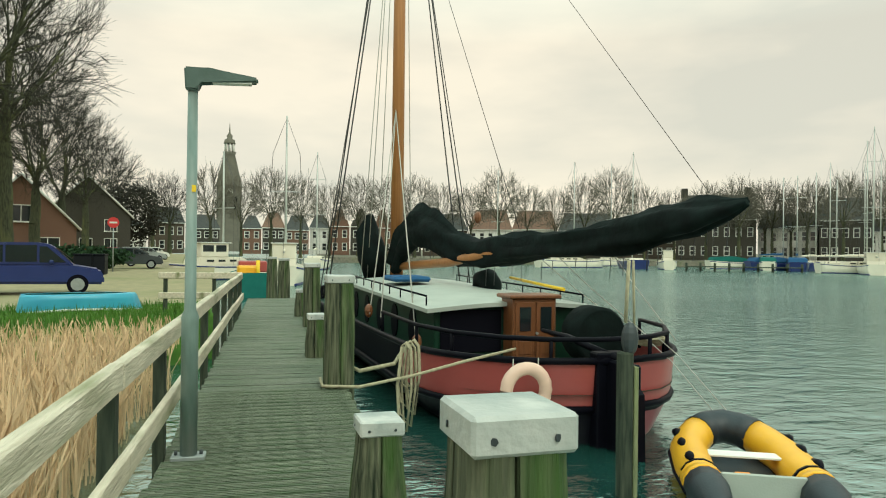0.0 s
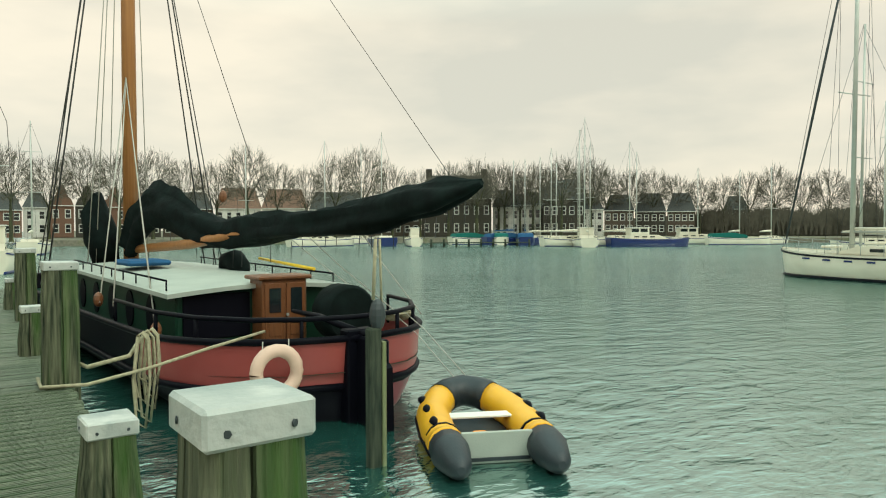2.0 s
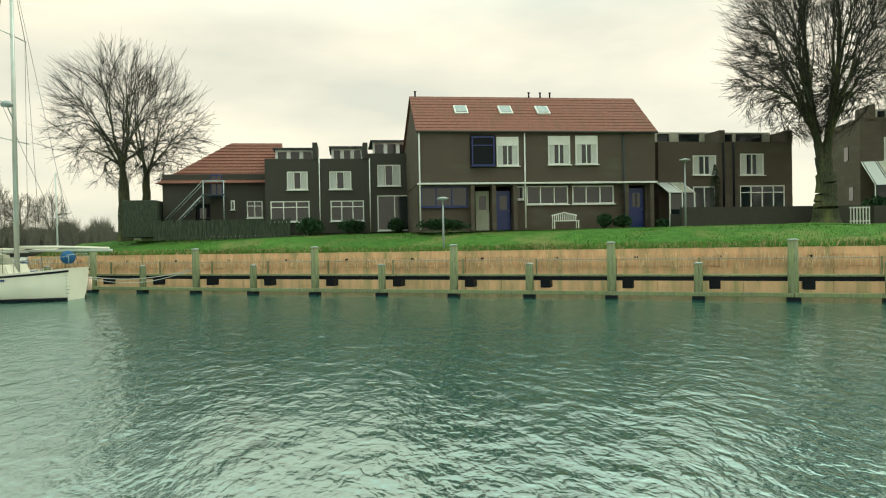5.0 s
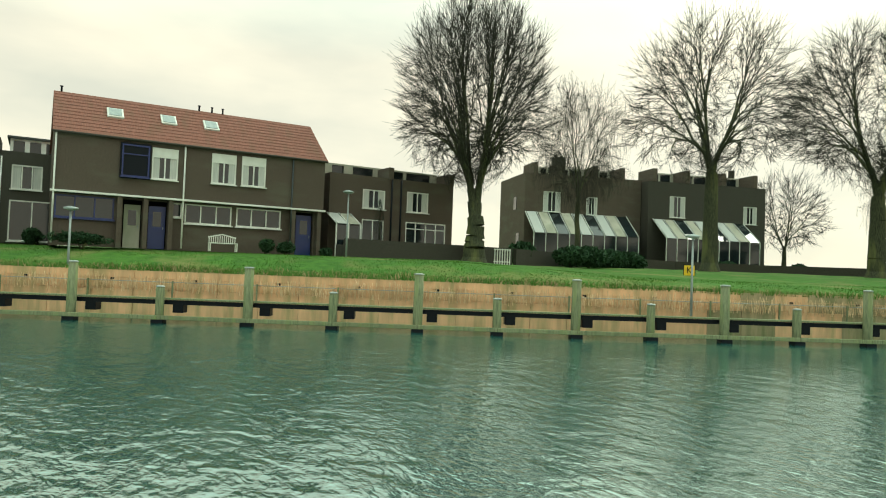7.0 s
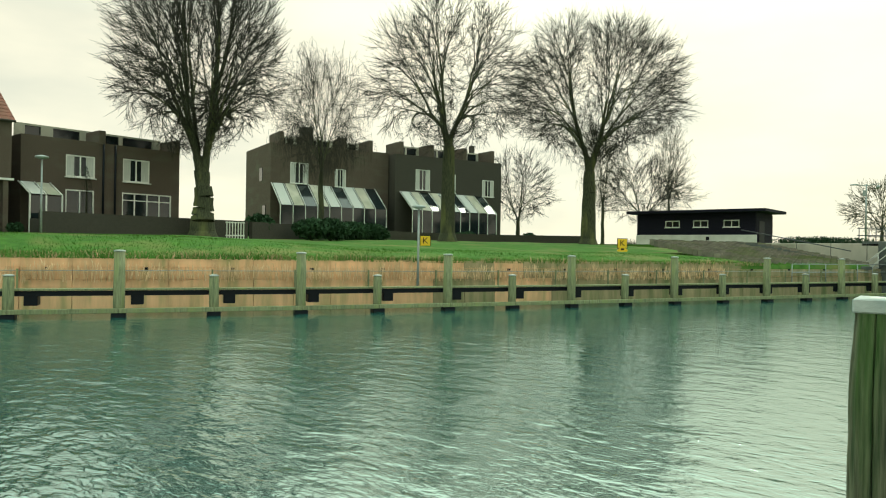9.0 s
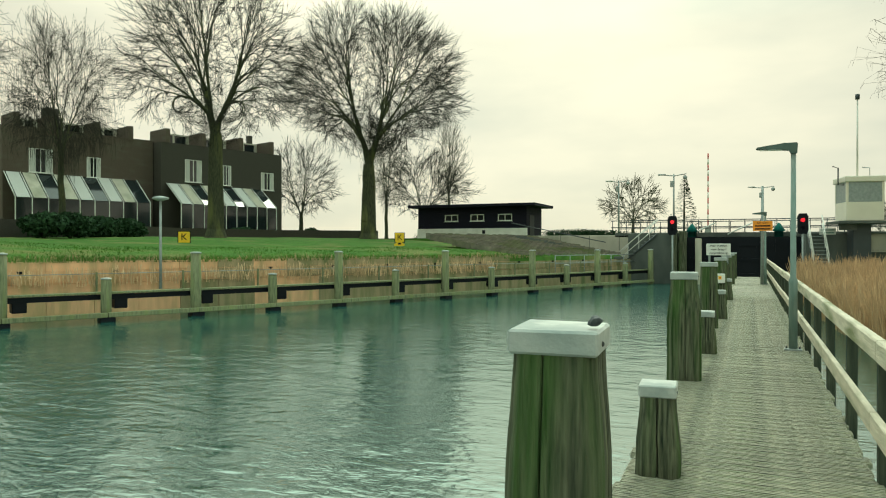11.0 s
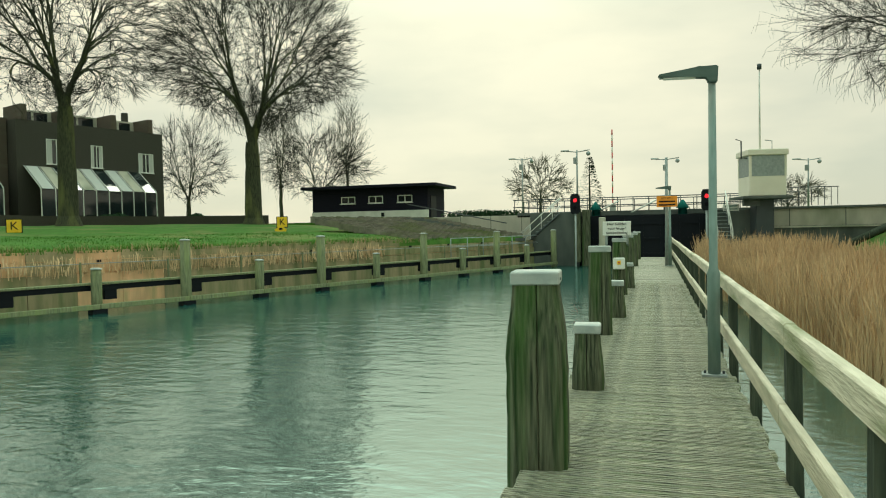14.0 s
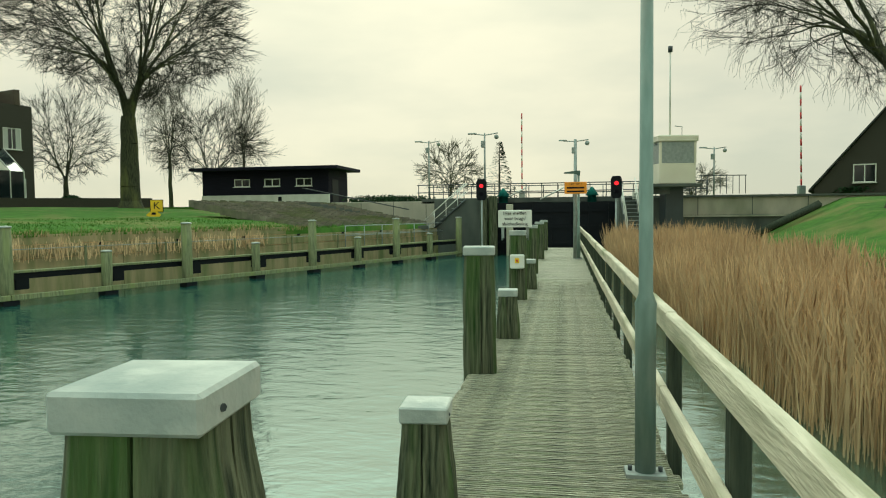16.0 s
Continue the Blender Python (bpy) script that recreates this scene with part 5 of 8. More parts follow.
def yacht(m, L, B, D, label, hull=None, band=None, cabin=True, masts=((0.55, 15.0),), stern=0.62, sheer=0.25, cover=None, wheelhouse=False, mast_mat=None, boom=True, girth=1.0):
    t = thing("sailing_yacht" if masts else "motor_boat", label, "boat", m)
    bm, rows = hull_mesh(L, B, D, sheer, stern)
    part("hull", bm, hull or CREAM, t)
    part("deck", deck_mesh(rows), CONC, t)
    bm = bmesh.new()
    edge_rail(bm, rows, -0.14, 0.055)
    part("rubbing_strake", bm, band or NAVY, t)
    bm = bmesh.new()
    for sd in (1, -1):
        tube(bm, [(rw[3][0], (rw[3][1] + 0.03) * sd, 0.07) for rw in rows], 0.08, 5)
    part("waterline_stripe", bm, band or NAVY, t)
    if cabin:
        bm = bmesh.new()
        h = 0.5 if not wheelhouse else 0.7
        prism(bm, [(L * 0.22, D - 0.05), (L * 0.24, D + h), (L * 0.60, D + h * 0.9), (L * 0.74, D - 0.02)], -B * 0.27, B * 0.27)
        bmesh.ops.bevel(bm, geom=bm.edges[:], offset=0.06, segments=2, affect="EDGES")
        cb = part("cabin", bm, CREAM, t)
        for sd in (1, -1):
            for k in range(3):
                one_box("porthole", (L * (0.32 + 0.1 * k), sd * B * 0.272, D + h * 0.5), (L * 0.06, 0.03, 0.16), GLASS, cb)
    if wheelhouse:
        wh = one_box("wheelhouse", (L * 0.36, 0, D + 1.15), (L * 0.24, B * 0.56, 1.1), CREAM, t, "", 0.08)
        for sd in (1, -1):
            for k in range(2):
                one_box("pane", (L * (0.30 + 0.11 * k), sd * B * 0.283, D + 1.3), (L * 0.09, 0.02, 0.5), GLASS, wh)
        one_box("roof", (L * 0.36, 0, D + 1.73), (L * 0.27, B * 0.62, 0.07), WHITE, wh, "", 0.02)
    if cover:
        bm = bmesh.new()
        prism(bm, [(L * 0.02, D + 0.05), (L * 0.06, D + 0.75), (L * 0.4, D + 0.9), (L * 0.6, D + 0.5), (L * 0.62, D)], -B * 0.4, B * 0.4)
        bmesh.ops.bevel(bm, geom=bm.edges[:], offset=0.12, segments=2, affect="EDGES")
        part("canvas_cover", bm, cover, t, "canvas boat cover")
    for u, h in masts:
        x = L * u
        ms = one_tube("mast", [(x, 0, D), (x - 0.02 * h * 0.3, 0, D + h)], [0.095 * girth, 0.06 * girth], mast_mat or ALU, t, "", 8)
        for q in ((0.42, 0.75) if h > 11 else (0.5,)):
            one_tube("spreader", [(x, -B * 0.36, D + h * q), (x, B * 0.36, D + h * q)], 0.03, mast_mat or ALU, ms, "", 5)
        for p in ((x - 0.3, B * 0.46), (x - 0.3, -B * 0.46), (x + 0.4, B * 0.45), (x + 0.4, -B * 0.45)):
            one_tube("shroud", [(p[0], p[1], D), (x, p[1] * 0.72, D + h * 0.75), (x, 0, D + h * 0.99)], 0.012, WIRE, ms, "", 3)
        one_tube("stay", [(min(L + 0.3, x + h * 0.36), 0, D + 0.2), (x, 0, D + h)], 0.014, WIRE, ms, "", 3)
        one_tube("stay", [(max(-0.2, x - h * 0.42), 0, D + 0.2), (x, 0, D + h)], 0.012, WIRE, ms, "", 3)
        if boom:
            one_tube("boom", [(x - 0.1, 0, D + 1.15), (x - h * 0.3, 0, D + 1.1)], 0.06, mast_mat or ALU, t, "", 6)
            bm = bmesh.new()
            tube(bm, [(x - 0.15, 0, D + 1.32), (x - h * 0.14, 0, D + 1.3), (x - h * 0.29, 0, D + 1.2)], [0.16 / girth ** 2, 0.13 / girth ** 2, 0.06], 8)
            part("furled_sail", bm, CANVB if cover else CREAM, t, "furled sail on the boom")
    return t, rows


# the cream ketch by the quay
KM = pose(35.5, 11.8, WZ, 0, 0, 82)
kt, krows = yacht(KM, 11.9, 3.5, 1.25, "cream two-masted sailing yacht with dark stripe moored at the quay", band=BLACK, masts=((0.68, 19.5), (0.235, 15.5)), sheer=0.3, stern=0.55, girth=1.4)
one_tube("furled_jib", [(12.0, 0, 1.75), (10.1, 0, 10.0), (7.9, 0, 19.4)], [0.05, 0.075, 0.04], STEEL, kt, "dark furled jib on the forestay", 8)
for k in range(7):
    for sd in (1, -1):
        x, y, z = krows[5 + 2 * k][-1]
        one_box("portlight", (x, (y + 0.035) * sd, z - 0.30), (0.42, 0.03, 0.09), NAVY, kt, "dark portlight in the topside stripe", 0.01)
for x, z, ln in ((5.2, 1.95, 0.9), (6.9, 1.85, 0.7), (9.2, 1.62, 0.8)):
    one_box("deck_hatch", (x, 0, z), (ln, 0.7, 0.14), CREAM, kt, "pale deck hatch", 0.04)
one_tube("pushpit_rail", [(-0.1, 0.95, 2.15), (-0.35, 0.5, 2.2), (-0.35, -0.5, 2.2), (-0.1, -0.95, 2.15)], 0.022, GALV, kt, "", 6)
bm = bmesh.new()
edge_rail(bm, krows, 0.55, 0.014, 0.05)
part("guard_rail", bm, GALV, kt)
for i in range(0, 22, 2):
    for sd in (1, -1):
        x, y, z = krows[i][-1]
        one_tube("stanchion", [(x, (y - 0.05) * sd, z), (x, (y - 0.05) * sd, z + 0.56)], 0.014, GALV, kt, "", 5)
one_tube("radar", [(2.75, 0.55, 9.3), (2.75, 0.55, 9.42), (2.75, 0.55, 9.55)], [0.24, 0.28, 0.2], GALV, kt, "grey radar dome", 12)
one_tube("radar_bracket", [(2.75, 0, 8.7), (2.75, 0.5, 9.3)], 0.03, GALV, kt, "", 5)
bm = bmesh.new()
bmesh.ops.create_uvsphere(bm, u_segments=12, v_segments=8, radius=0.32, matrix=Matrix.Translation((0.1, 0.4, 2.05)) @ Matrix.Scale(1.3, 4, (0, 1, 0)))
part("canvas_bundle", bm, CANVB, kt, "blue canvas bundle at the stern")
one_box("lifebuoy_bag", (3.2, 1.0, 2.0), (0.3, 0.2, 0.5), ORANGE, kt, "orange horseshoe buoy cover", 0.06)
bm = bmesh.new()
tube(bm, [(4.0, -0.9, 1.6), (4.0, -0.7, 2.2), (4.0, 0.0, 2.4), (4.0, 0.7, 2.2), (4.0, 0.9, 1.6)], 0.03, 6)
part("spray_hood_frame", bm, GALV, kt)
bm = bmesh.new()
prism(bm, [(3.4, 1.55), (3.5, 2.2), (4.3, 2.25), (4.9, 1.65)], -0.95, 0.95)
bmesh.ops.bevel(bm, geom=bm.edges[:], offset=0.15, segments=2, affect="EDGES")
part("spray_hood", bm, CONC, kt, "pale canvas spray hood")
bm = bmesh.new()
tube(bm, [(0.0, -1.3, 0.35), (0.0, -1.3, 1.0)], [0.16, 0.16], 10)
part("fender", bm, BUOY, kt, "pale round fender")
for k in range(6):
    one_tube("ladder_rung", [(-0.12, 0.75, 0.35 + k * 0.17), (-0.12, 1.05, 0.35 + k * 0.17)], 0.016, GALV, kt, "", 5)
rp = thing("mooring_rope", "pale slack mooring rope from yacht to quay post", "rope")
a, b = Vector((36.4, 12.2, 0.2)), Vector((37.3, 6.6, 0.3))
for off in (0.0, 0.5):
    one_tube("strand", [a.lerp(b, k / 10) + Vector((0, 0, -0.35 * math.sin(k / 10 * math.pi) - off * 0.4 * math.sin(k / 10 * math.pi))) for k in range(11)], 0.02, PALE, rp, "", 5)
# a second yacht behind it, same berth row
yacht(pose(42.7, 16.2, WZ, 0, 0, 88), 10.0, 3.2, 1.1, "cream sailing yacht lying behind the ketch", masts=((0.62, 13.5),))

# ---- the red-sterned sailing barge ----
SX, SY = 3.5, 10.1
barge = thing("sailing_barge", "old sailing barge with red stern, green cabin and stowed dark sail", "boat", pose(SX, SY, WZ, 0, 0, 94.6))
bm, br = hull_mesh(19.0, 4.2, 0.98, 0.14, -1, 0.2, 0.45, 70, 8, 0.0, 0.54)
lh = part("lower_hull", bm, HULLB, barge, "crimson bottom with shade blacked in on the port quarter")
lh.data.materials.append(HULLK)
# Forward sides are black paint; black on the port quarter paints in shade.
for p in lh.data.polygons:
    if p.center.x > 1.7 or p.center.y > 0.1:
        p.material_index = 1
bm, br1 = hull_mesh(19.0, 4.24, 0.98, 0.14, -1, 0.2, 0.45, 70, 3, 0.54, 0.60)
part("wale", bm, HULLK, barge, "black rubbing wale")
bm, br2 = hull_mesh(19.0, 4.2, 0.98, 0.14, -1, 0.2, 0.45, 70, 4, 0.60, 1.0)
kk = part("bulwark", bm, HULLR, barge, "faded red bulwark")
kk.data.materials.append(HULLK)
for p in kk.data.polygons:
    if p.center.x > 2.7:
        p.material_index = 1
bm = bmesh.new()
edge_rail(bm, br2, 0.0, 0.05)
x, y, z = br2[0][-1]
tube(bm, [(x, y, z), (x - 0.05, 0, z), (x, -y, z)], 0.05, 6)
part("cap_rail", bm, HULLK, barge, "black cap rail")
bm = bmesh.new()
edge_rail(bm, br1, 0.0, 0.055)
part("rubbing_strake", bm, HULLK, barge)
part("deck", deck_mesh(br2, 0.45), CABG, barge)
# stern rail on stanchions
bm = bmesh.new()
tube(bm, [(4.4, 2.0, 1.38), (2.2, 1.98, 1.38), (1.2, 1.75, 1.38), (0.5, 1.3, 1.38), (0.12, 0.75, 1.38), (-0.02, 0.15, 1.38), (-0.02, -0.15, 1.38), (0.12, -0.75, 1.38), (0.5, -1.3, 1.38), (1.2, -1.75, 1.38), (2.2, -1.98, 1.38)], 0.035, 8)
part("stern_rail", bm, HULLK, barge, "dark tubular stern rail")
for px_, py_ in ((4.4, 2.0), (2.2, 1.98), (1.2, 1.75), (0.12, 0.75), (0.12, -0.75), (0.5, -1.3), (1.2, -1.75), (2.2, -1.98)):
    one_tube("stanchion", [(px_, py_, 0.9), (px_, py_, 1.4)], 0.03, HULLK, barge, "", 6)
# rudder and tiller
bm = bmesh.new()
prism(bm, [(-0.85, -0.5), (-0.8, 0.8), (-0.35, 1.1), (-0.12, 1.1), (-0.1, -0.5)], -0.05, 0.05)
part("rudder", bm, HULLK, barge, "black rudder blade")
one_tube("tiller", [(-0.4, 0, 1.15), (0.9, 0.1, 1.3), (1.6, 0.15, 1.32)], [0.05, 0.05, 0.03], HULLK, barge, "", 6)
# deckhouse
cab = one_box("deckhouse", (6.9, 0, 1.08), (7.8, 2.9, 0.95), CABG, barge, "dark green painted deckhouse", 0.03)
one_box("rear_panel", (2.985, 0.80, 1.16), (0.04, 1.1, 0.72), HULLK, cab, "black rear hatch panel", 0.01)
bm = bmesh.new()
n_r = 10
ring = []
for xx in (2.85, 10.95):
    ring.append([bm.verts.new((xx, -1.62 + 3.24 * k / n_r, 1.56 + 0.10 * math.sin(math.pi * k / n_r) + (xx - 3) * 0.012)) for k in range(n_r + 1)])
low = [[bm.verts.new((v.co.x, v.co.y, v.co.z - 0.07)) for v in r] for r in ring]
for k in range(n_r):
    bm.faces.new((ring[0][k], ring[1][k], ring[1][k + 1], ring[0][k + 1]))
    bm.faces.new((low[0][k], low[0][k + 1], low[1][k + 1], low[1][k]))
    for e_ in (0, 1):
        bm.faces.new((ring[e_][k], ring[e_][k + 1], low[e_][k + 1], low[e_][k]))
for k in (0, n_r):
    bm.faces.new((ring[0][k], ring[1][k], low[1][k], low[0][k]))
part("cabin_roof", bm, ROOFG, barge, "pale grey cambered cabin roof")
for sd in (1.52,):
    for k in range(5):
        bm = bmesh.new()
        tube(bm, [(4.3 + k * 1.35, sd - 0.08, 1.12), (4.3 + k * 1.35, sd - 0.045, 1.12)], [0.26, 0.26], 16)
        for v in bm.verts:
            v.co.z = 1.1 + (v.co.z - 1.12) * 1.3
        w_ = part("window", bm, HULLK, cab, "arched dark cabin window")
for yy in (1.5, -1.5):
    one_tube("grab_rail", [(3.3, yy, 1.74), (10.4, yy, 1.83)], 0.018, HULLK, barge, "", 6)
    for k in range(9):
        one_tube("rail_foot", [(3.3 + k * 0.88, yy, 1.58), (3.3 + k * 0.88, yy, 1.75 + k * 0.01)], 0.014, HULLK, barge, "", 5)
# companion doors
comp = one_box("companionway", (2.85, -0.20, 1.2), (0.5, 0.80, 1.06), TEAK, barge, "varnished teak companionway", 0.02)
one_box("hood", (2.85, -0.20, 1.76), (0.62, 0.95, 0.07), TEAK, comp, "", 0.02)
for sy in (-0.19, 0.19):
    dr = one_box("door", (2.59, -0.20 + sy, 1.19), (0.04, 0.34, 0.96), TEAK, comp, "", 0.008)
for sy in (-0.19, 0.19):
    one_box("door_pane", (2.565, -0.20 + sy, 1.39), (0.012, 0.2, 0.4), GLASS, comp)
    one_box("door_panel", (2.565, -0.20 + sy, 0.91), (0.016, 0.22, 0.22), TEAK, comp, "", 0.004)
one_tube("door_knob", [(2.56, -0.22, 1.15), (2.53, -0.22, 1.15)], 0.025, GALV, comp, "", 8)
# round canvas cover over the wheel
bm = bmesh.new()
tube(bm, [(1.7, -0.95, 1.18), (1.75, -0.95, 1.18), (2.2, -0.95, 1.18), (2.25, -0.95, 1.18)], [0.42, 0.47, 0.47, 0.42], 22)
part("wheel_cover", bm, SAIL, barge, "round dark canvas wheel cover")
bm = bmesh.new()
tube(bm, [(6.6, -1.1, 1.5), (6.7, -1.1, 1.72), (7.0, -1.1, 1.86), (7.4, -1.1, 1.84), (7.6, -1.1, 1.5)], [0.16, 0.22, 0.25, 0.22, 0.16], 12)
part("canvas_hood", bm, SAIL, barge, "dark canvas hood on the cabin roof")
one_tube("yellow_pole", [(2.9, -0.9, 1.86), (6.5, -1.45, 1.92)], 0.03, SIGNY, barge, "yellow boat hook", 6)
bm = bmesh.new()
box(bm, (8.0, 0.6, 1.84), (1.2, 0.9, 0.12), None, 0.05)
part("folded_canvas", bm, CANVB, barge, "folded blue-green canvas on the roof")
# mast, boom, stowed sail
MX = 11.3
mast = one_tube("mast", [(MX, 0, 0.8), (MX, 0, 9), (MX - 0.1, 0, 17.5)], [0.19, 0.17, 0.11], MAST, barge, "varnished spruce mast", 14)
one_tube("boom", [(MX - 0.3, -0.05, 2.05), (MX - 3.2, -0.46, 2.22), (1.7, -1.9, 3.10)], [0.11, 0.12, 0.08], MAST, barge, "varnished boom", 10)
bm = bmesh.new()
sp = [(MX - 0.05, 0.1, 2.0, 0.42), (MX - 0.45, -0.15, 2.65, 0.52), (MX - 1.3, -0.4, 3.10, 0.50), (MX - 2.2, -0.65, 3.0, 0.46), (MX - 3.2, -0.95, 2.62, 0.40), (MX - 4.4, -1.25, 2.42, 0.34), (MX - 6.2, -1.65, 2.52, 0.29), (MX - 8.0, -2.05, 2.68, 0.30), (MX - 9.6, -2.4, 2.82, 0.31), (MX - 10.8, -2.66, 2.98, 0.26), (MX - 11.4, -2.8, 3.12, 0.15), (MX - 11.8, -2.88, 3.25, 0.04)]
fine_p = []
for (a, b) in zip(sp, sp[1:]):
    for k in range(5):
        f = k / 5
        fine_p.append(tuple((a[i] + (b[i] - a[i]) * f) * (0.66 if i == 1 else 1) for i in range(4)))
rings = tube(bm, [p[:3] for p in fine_p], [p[3] * 0.78 for p in fine_p], 20)
for i, rg_ in enumerate(rings):
    c_ = Vector(fine_p[i][:3])
    for k, v in enumerate(rg_):
        d_ = v.co - c_
        a_ = k / 20 * 6.283
        ca, sa = math.cos(a_), math.sin(a_)
        q_ = 0.55 * noise.noise(Vector((c_.x * 0.45, ca * 1.6, sa * 1.6))) + 0.38 * noise.noise(Vector((c_.x * 0.7, ca * 4, sa * 4 + 7))) + 0.22 * noise.noise(Vector((c_.x * 2.2, ca * 8, sa * 8)))
        up = 1.35 if d_.z > 0 else 1.0
        v.co = c_ + Vector((d_.x, d_.y * (0.75 + q_), d_.z * up * (1.0 + q_)))
part("stowed_sail", bm, SAIL, barge, "dark green sail stowed on the boom")
bm = bmesh.new()
tube(bm, [(MX + 0.5, 0.4, 1.6), (MX + 0.7, 0.6, 2.4), (MX + 0.8, 0.7, 3.0), (MX + 0.6, 0.6, 3.5)], [0.3, 0.5, 0.4, 0.1], 12)
for v in bm.verts:
    v.co += Vector((0, noise.noise(v.co * 2) * 0.25, noise.noise(v.co * 1.7) * 0.2))
part("foresail", bm, SAIL, barge, "dark bundled foresail")
for k in range(26):
    f = (k + 0.5) / 26
    a = fine_p[int(12 + f * (len(fine_p) - 16))]
    one_tube("lacing", [(a[0], a[1], a[2] - a[3] * 0.9), (a[0] + 0.03, a[1], a[2] - a[3] - 0.15 - 0.25 * rng.random())], 0.008, WIRE, barge, "", 3)
for p0, p1, r_, mt in (((MX - 0.1, 0, 16.2), (0.3, -1.85, 3.4), 0.006, WIRE), ((MX - 0.1, 0, 14), (5.6, -1.25, 3.0), 0.009, WIRE), ((MX, 0, 16.5), (MX + 0.2, 2.05, 1.2), 0.02, WIRE), ((MX, 0, 16.0), (MX - 0.5, 2.05, 1.2), 0.02, WIRE), ((MX, 0, 15.5), (MX + 0.9, 2.05, 1.2), 0.016, WIRE), ((MX, 0, 16.5), (MX + 0.2, -2.05, 1.2), 0.02, WIRE), ((MX, 0, 16.0), (MX - 0.7, -2.05, 1.2), 0.02, WIRE), ((MX, 0, 15.5), (MX - 1.2, -2.05, 1.2), 0.014, WIRE), ((MX, 0.1, 15), (MX + 0.3, 0.5, 1.4), 0.012, PALE), ((MX, 0.15, 15), (MX + 0.3, 0.8, 1.4), 0.012, PALE), ((MX, -0.15, 15), (MX + 0.2, -0.5, 1.4), 0.012, PALE), ((MX, 0.2, 14), (MX - 0.2, 1.1, 1.4), 0.012, PALE), ((MX - 0.1, 0.1, 6.5), (3.0, 1.75, 0.95), 0.014, PALE), ((MX - 0.1, 0.1, 6.4), (5.2, 1.85, 1.2), 0.014, PALE), ((MX - 0.1, 0.1, 6.45), (6.0, 1.9, 1.2), 0.014, PALE), ((3.1, -1.68, 2.9), (0.9, -1.75, 1.2), 0.012, PALE), ((4.6, -1.45, 2.6), (1.6, -1.7, 1.2), 0.012, PALE), ((5.2, -1.4, 2.5), (2.2, -1.8, 1.2), 0.012, PALE)):
    one_tube("rigging_line", [p0, tuple((a + b) / 2 - (0.05 if i == 2 else 0) for i, (a, b) in enumerate(zip(p0, p1))), p1], r_, mt, barge, "", 4)
for c_ in ((3.0, 1.75, 1.0), (6.1, 1.9, 1.25), (7.3, -0.95, 3.3)):
    bm = bmesh.new()
    bmesh.ops.create_uvsphere(bm, u_segments=8, v_segments=6, radius=0.09, matrix=Matrix.Translation(c_) @ Matrix.Scale(1.6, 4, (0, 0, 1)))
    part("block", bm, TEAK, barge, "wooden rigging block")
rd = one_box("rudder", (-0.42, 0.02, 0.3), (0.62, 0.16, 1.7), HULLK, barge, "black timber rudder", 0.03)
one_box("stern_post", (-0.08, 0.02, 0.45), (0.22, 0.44, 1.56), HULLK, barge, "black stern post", 0.02)
# lifebuoy on the bulwark
bm = bmesh.new()
pts = [(-0.10, 1.2 + 0.27 * math.cos(k * math.pi / 10), 0.79 + 0.27 * math.sin(k * math.pi / 10)) for k in range(21)]
tube(bm, [(p[0] - 0.12 * 0, p[1], p[2]) for p in pts], 0.085, 10, False)
lb = part("lifebuoy", bm, BUOY, barge, "faded pink lifebuoy")
for sy in (0.85, 1.2):
    one_tube("lanyard", [(-0.12, sy + 0.2, 1.01), (0.04, sy + 0.12, 1.16)], 0.008, PALE, lb, "", 4)
# coil of rope on the stern and mooring rope over the post
bm = bmesh.new()
for k in range(5):
    tube(bm, [(1.0 + (0.16 + 0.02 * k) * math.cos(a * 0.52), -1.35 + (0.16 + 0.02 * k) * math.sin(a * 0.52), 1.14 + 0.025 * k) for a in range(13)], 0.018, 5)
part("rope_coil", bm, ROPE, barge, "coiled pale rope")
mr = thing("mooring_rope", "thick pale mooring rope hanging in a coil beside the barge", "rope")
one_tube("strand", [(2.3, 10.3, 0.30), (1.5, 9.9, 0.22), (0.8, 9.6, 0.12), (0.16, 9.45, 0.04), (-0.24, 9.5, 0.05), (-0.24, 9.95, 0.06)], 0.019, ROPE, mr, "", 7)
one_tube("strand", [(0.75, 9.9, 0.4), (0.6, 9.7, 0.25), (0.18, 9.55, 0.2), (0.1, 9.9, 0.2)], 0.024, ROPE, mr, "", 7)
for k in range(8):
    zb = -0.58 + 0.14 * (k % 4) + 0.06 * rng.random()
    yk, xk = 9.6 + 0.05 * k, 0.62 + 0.03 * k + 0.05 * rng.random()
    one_tube("hank", [(xk, yk, 0.46), (xk + 0.04, yk - 0.02, 0.5), (xk + 0.10, yk, 0.42), (xk + 0.12, yk, (zb + 0.45) / 2), (xk + 0.07, yk, zb), (xk - 0.02, yk, zb + 0.08), (xk - 0.05, yk, 0.0), (xk, yk, 0.46)], 0.014, ROPE, mr, "", 6)
# pole standing at the stern
pl = thing("mooring_pole", "slim weathered mooring pole standing in the water behind the barge", "mooring pole", pose(2.78, 8.25, -0.1))
bm = bmesh.new()
box(bm, (0, 0, -0.95), (0.14, 0.14, 3.2), None, 0.02)
part("pole", bm, RAILP, pl)
one_box("side_board", (0.10, -0.02, -1.0), (0.05, 0.10, 3.0), QWOOD, pl, "pale side board", 0.01)
bm = bmesh.new()
bmesh.ops.create_uvsphere(bm, u_segments=10, v_segments=8, radius=0.09, matrix=Matrix.Translation((0.05, 0, 0.78)) @ Matrix.Scale(2.0, 4, (0, 0, 1)))
part("rope_block", bm, STEEL, pl, "dark tackle block")
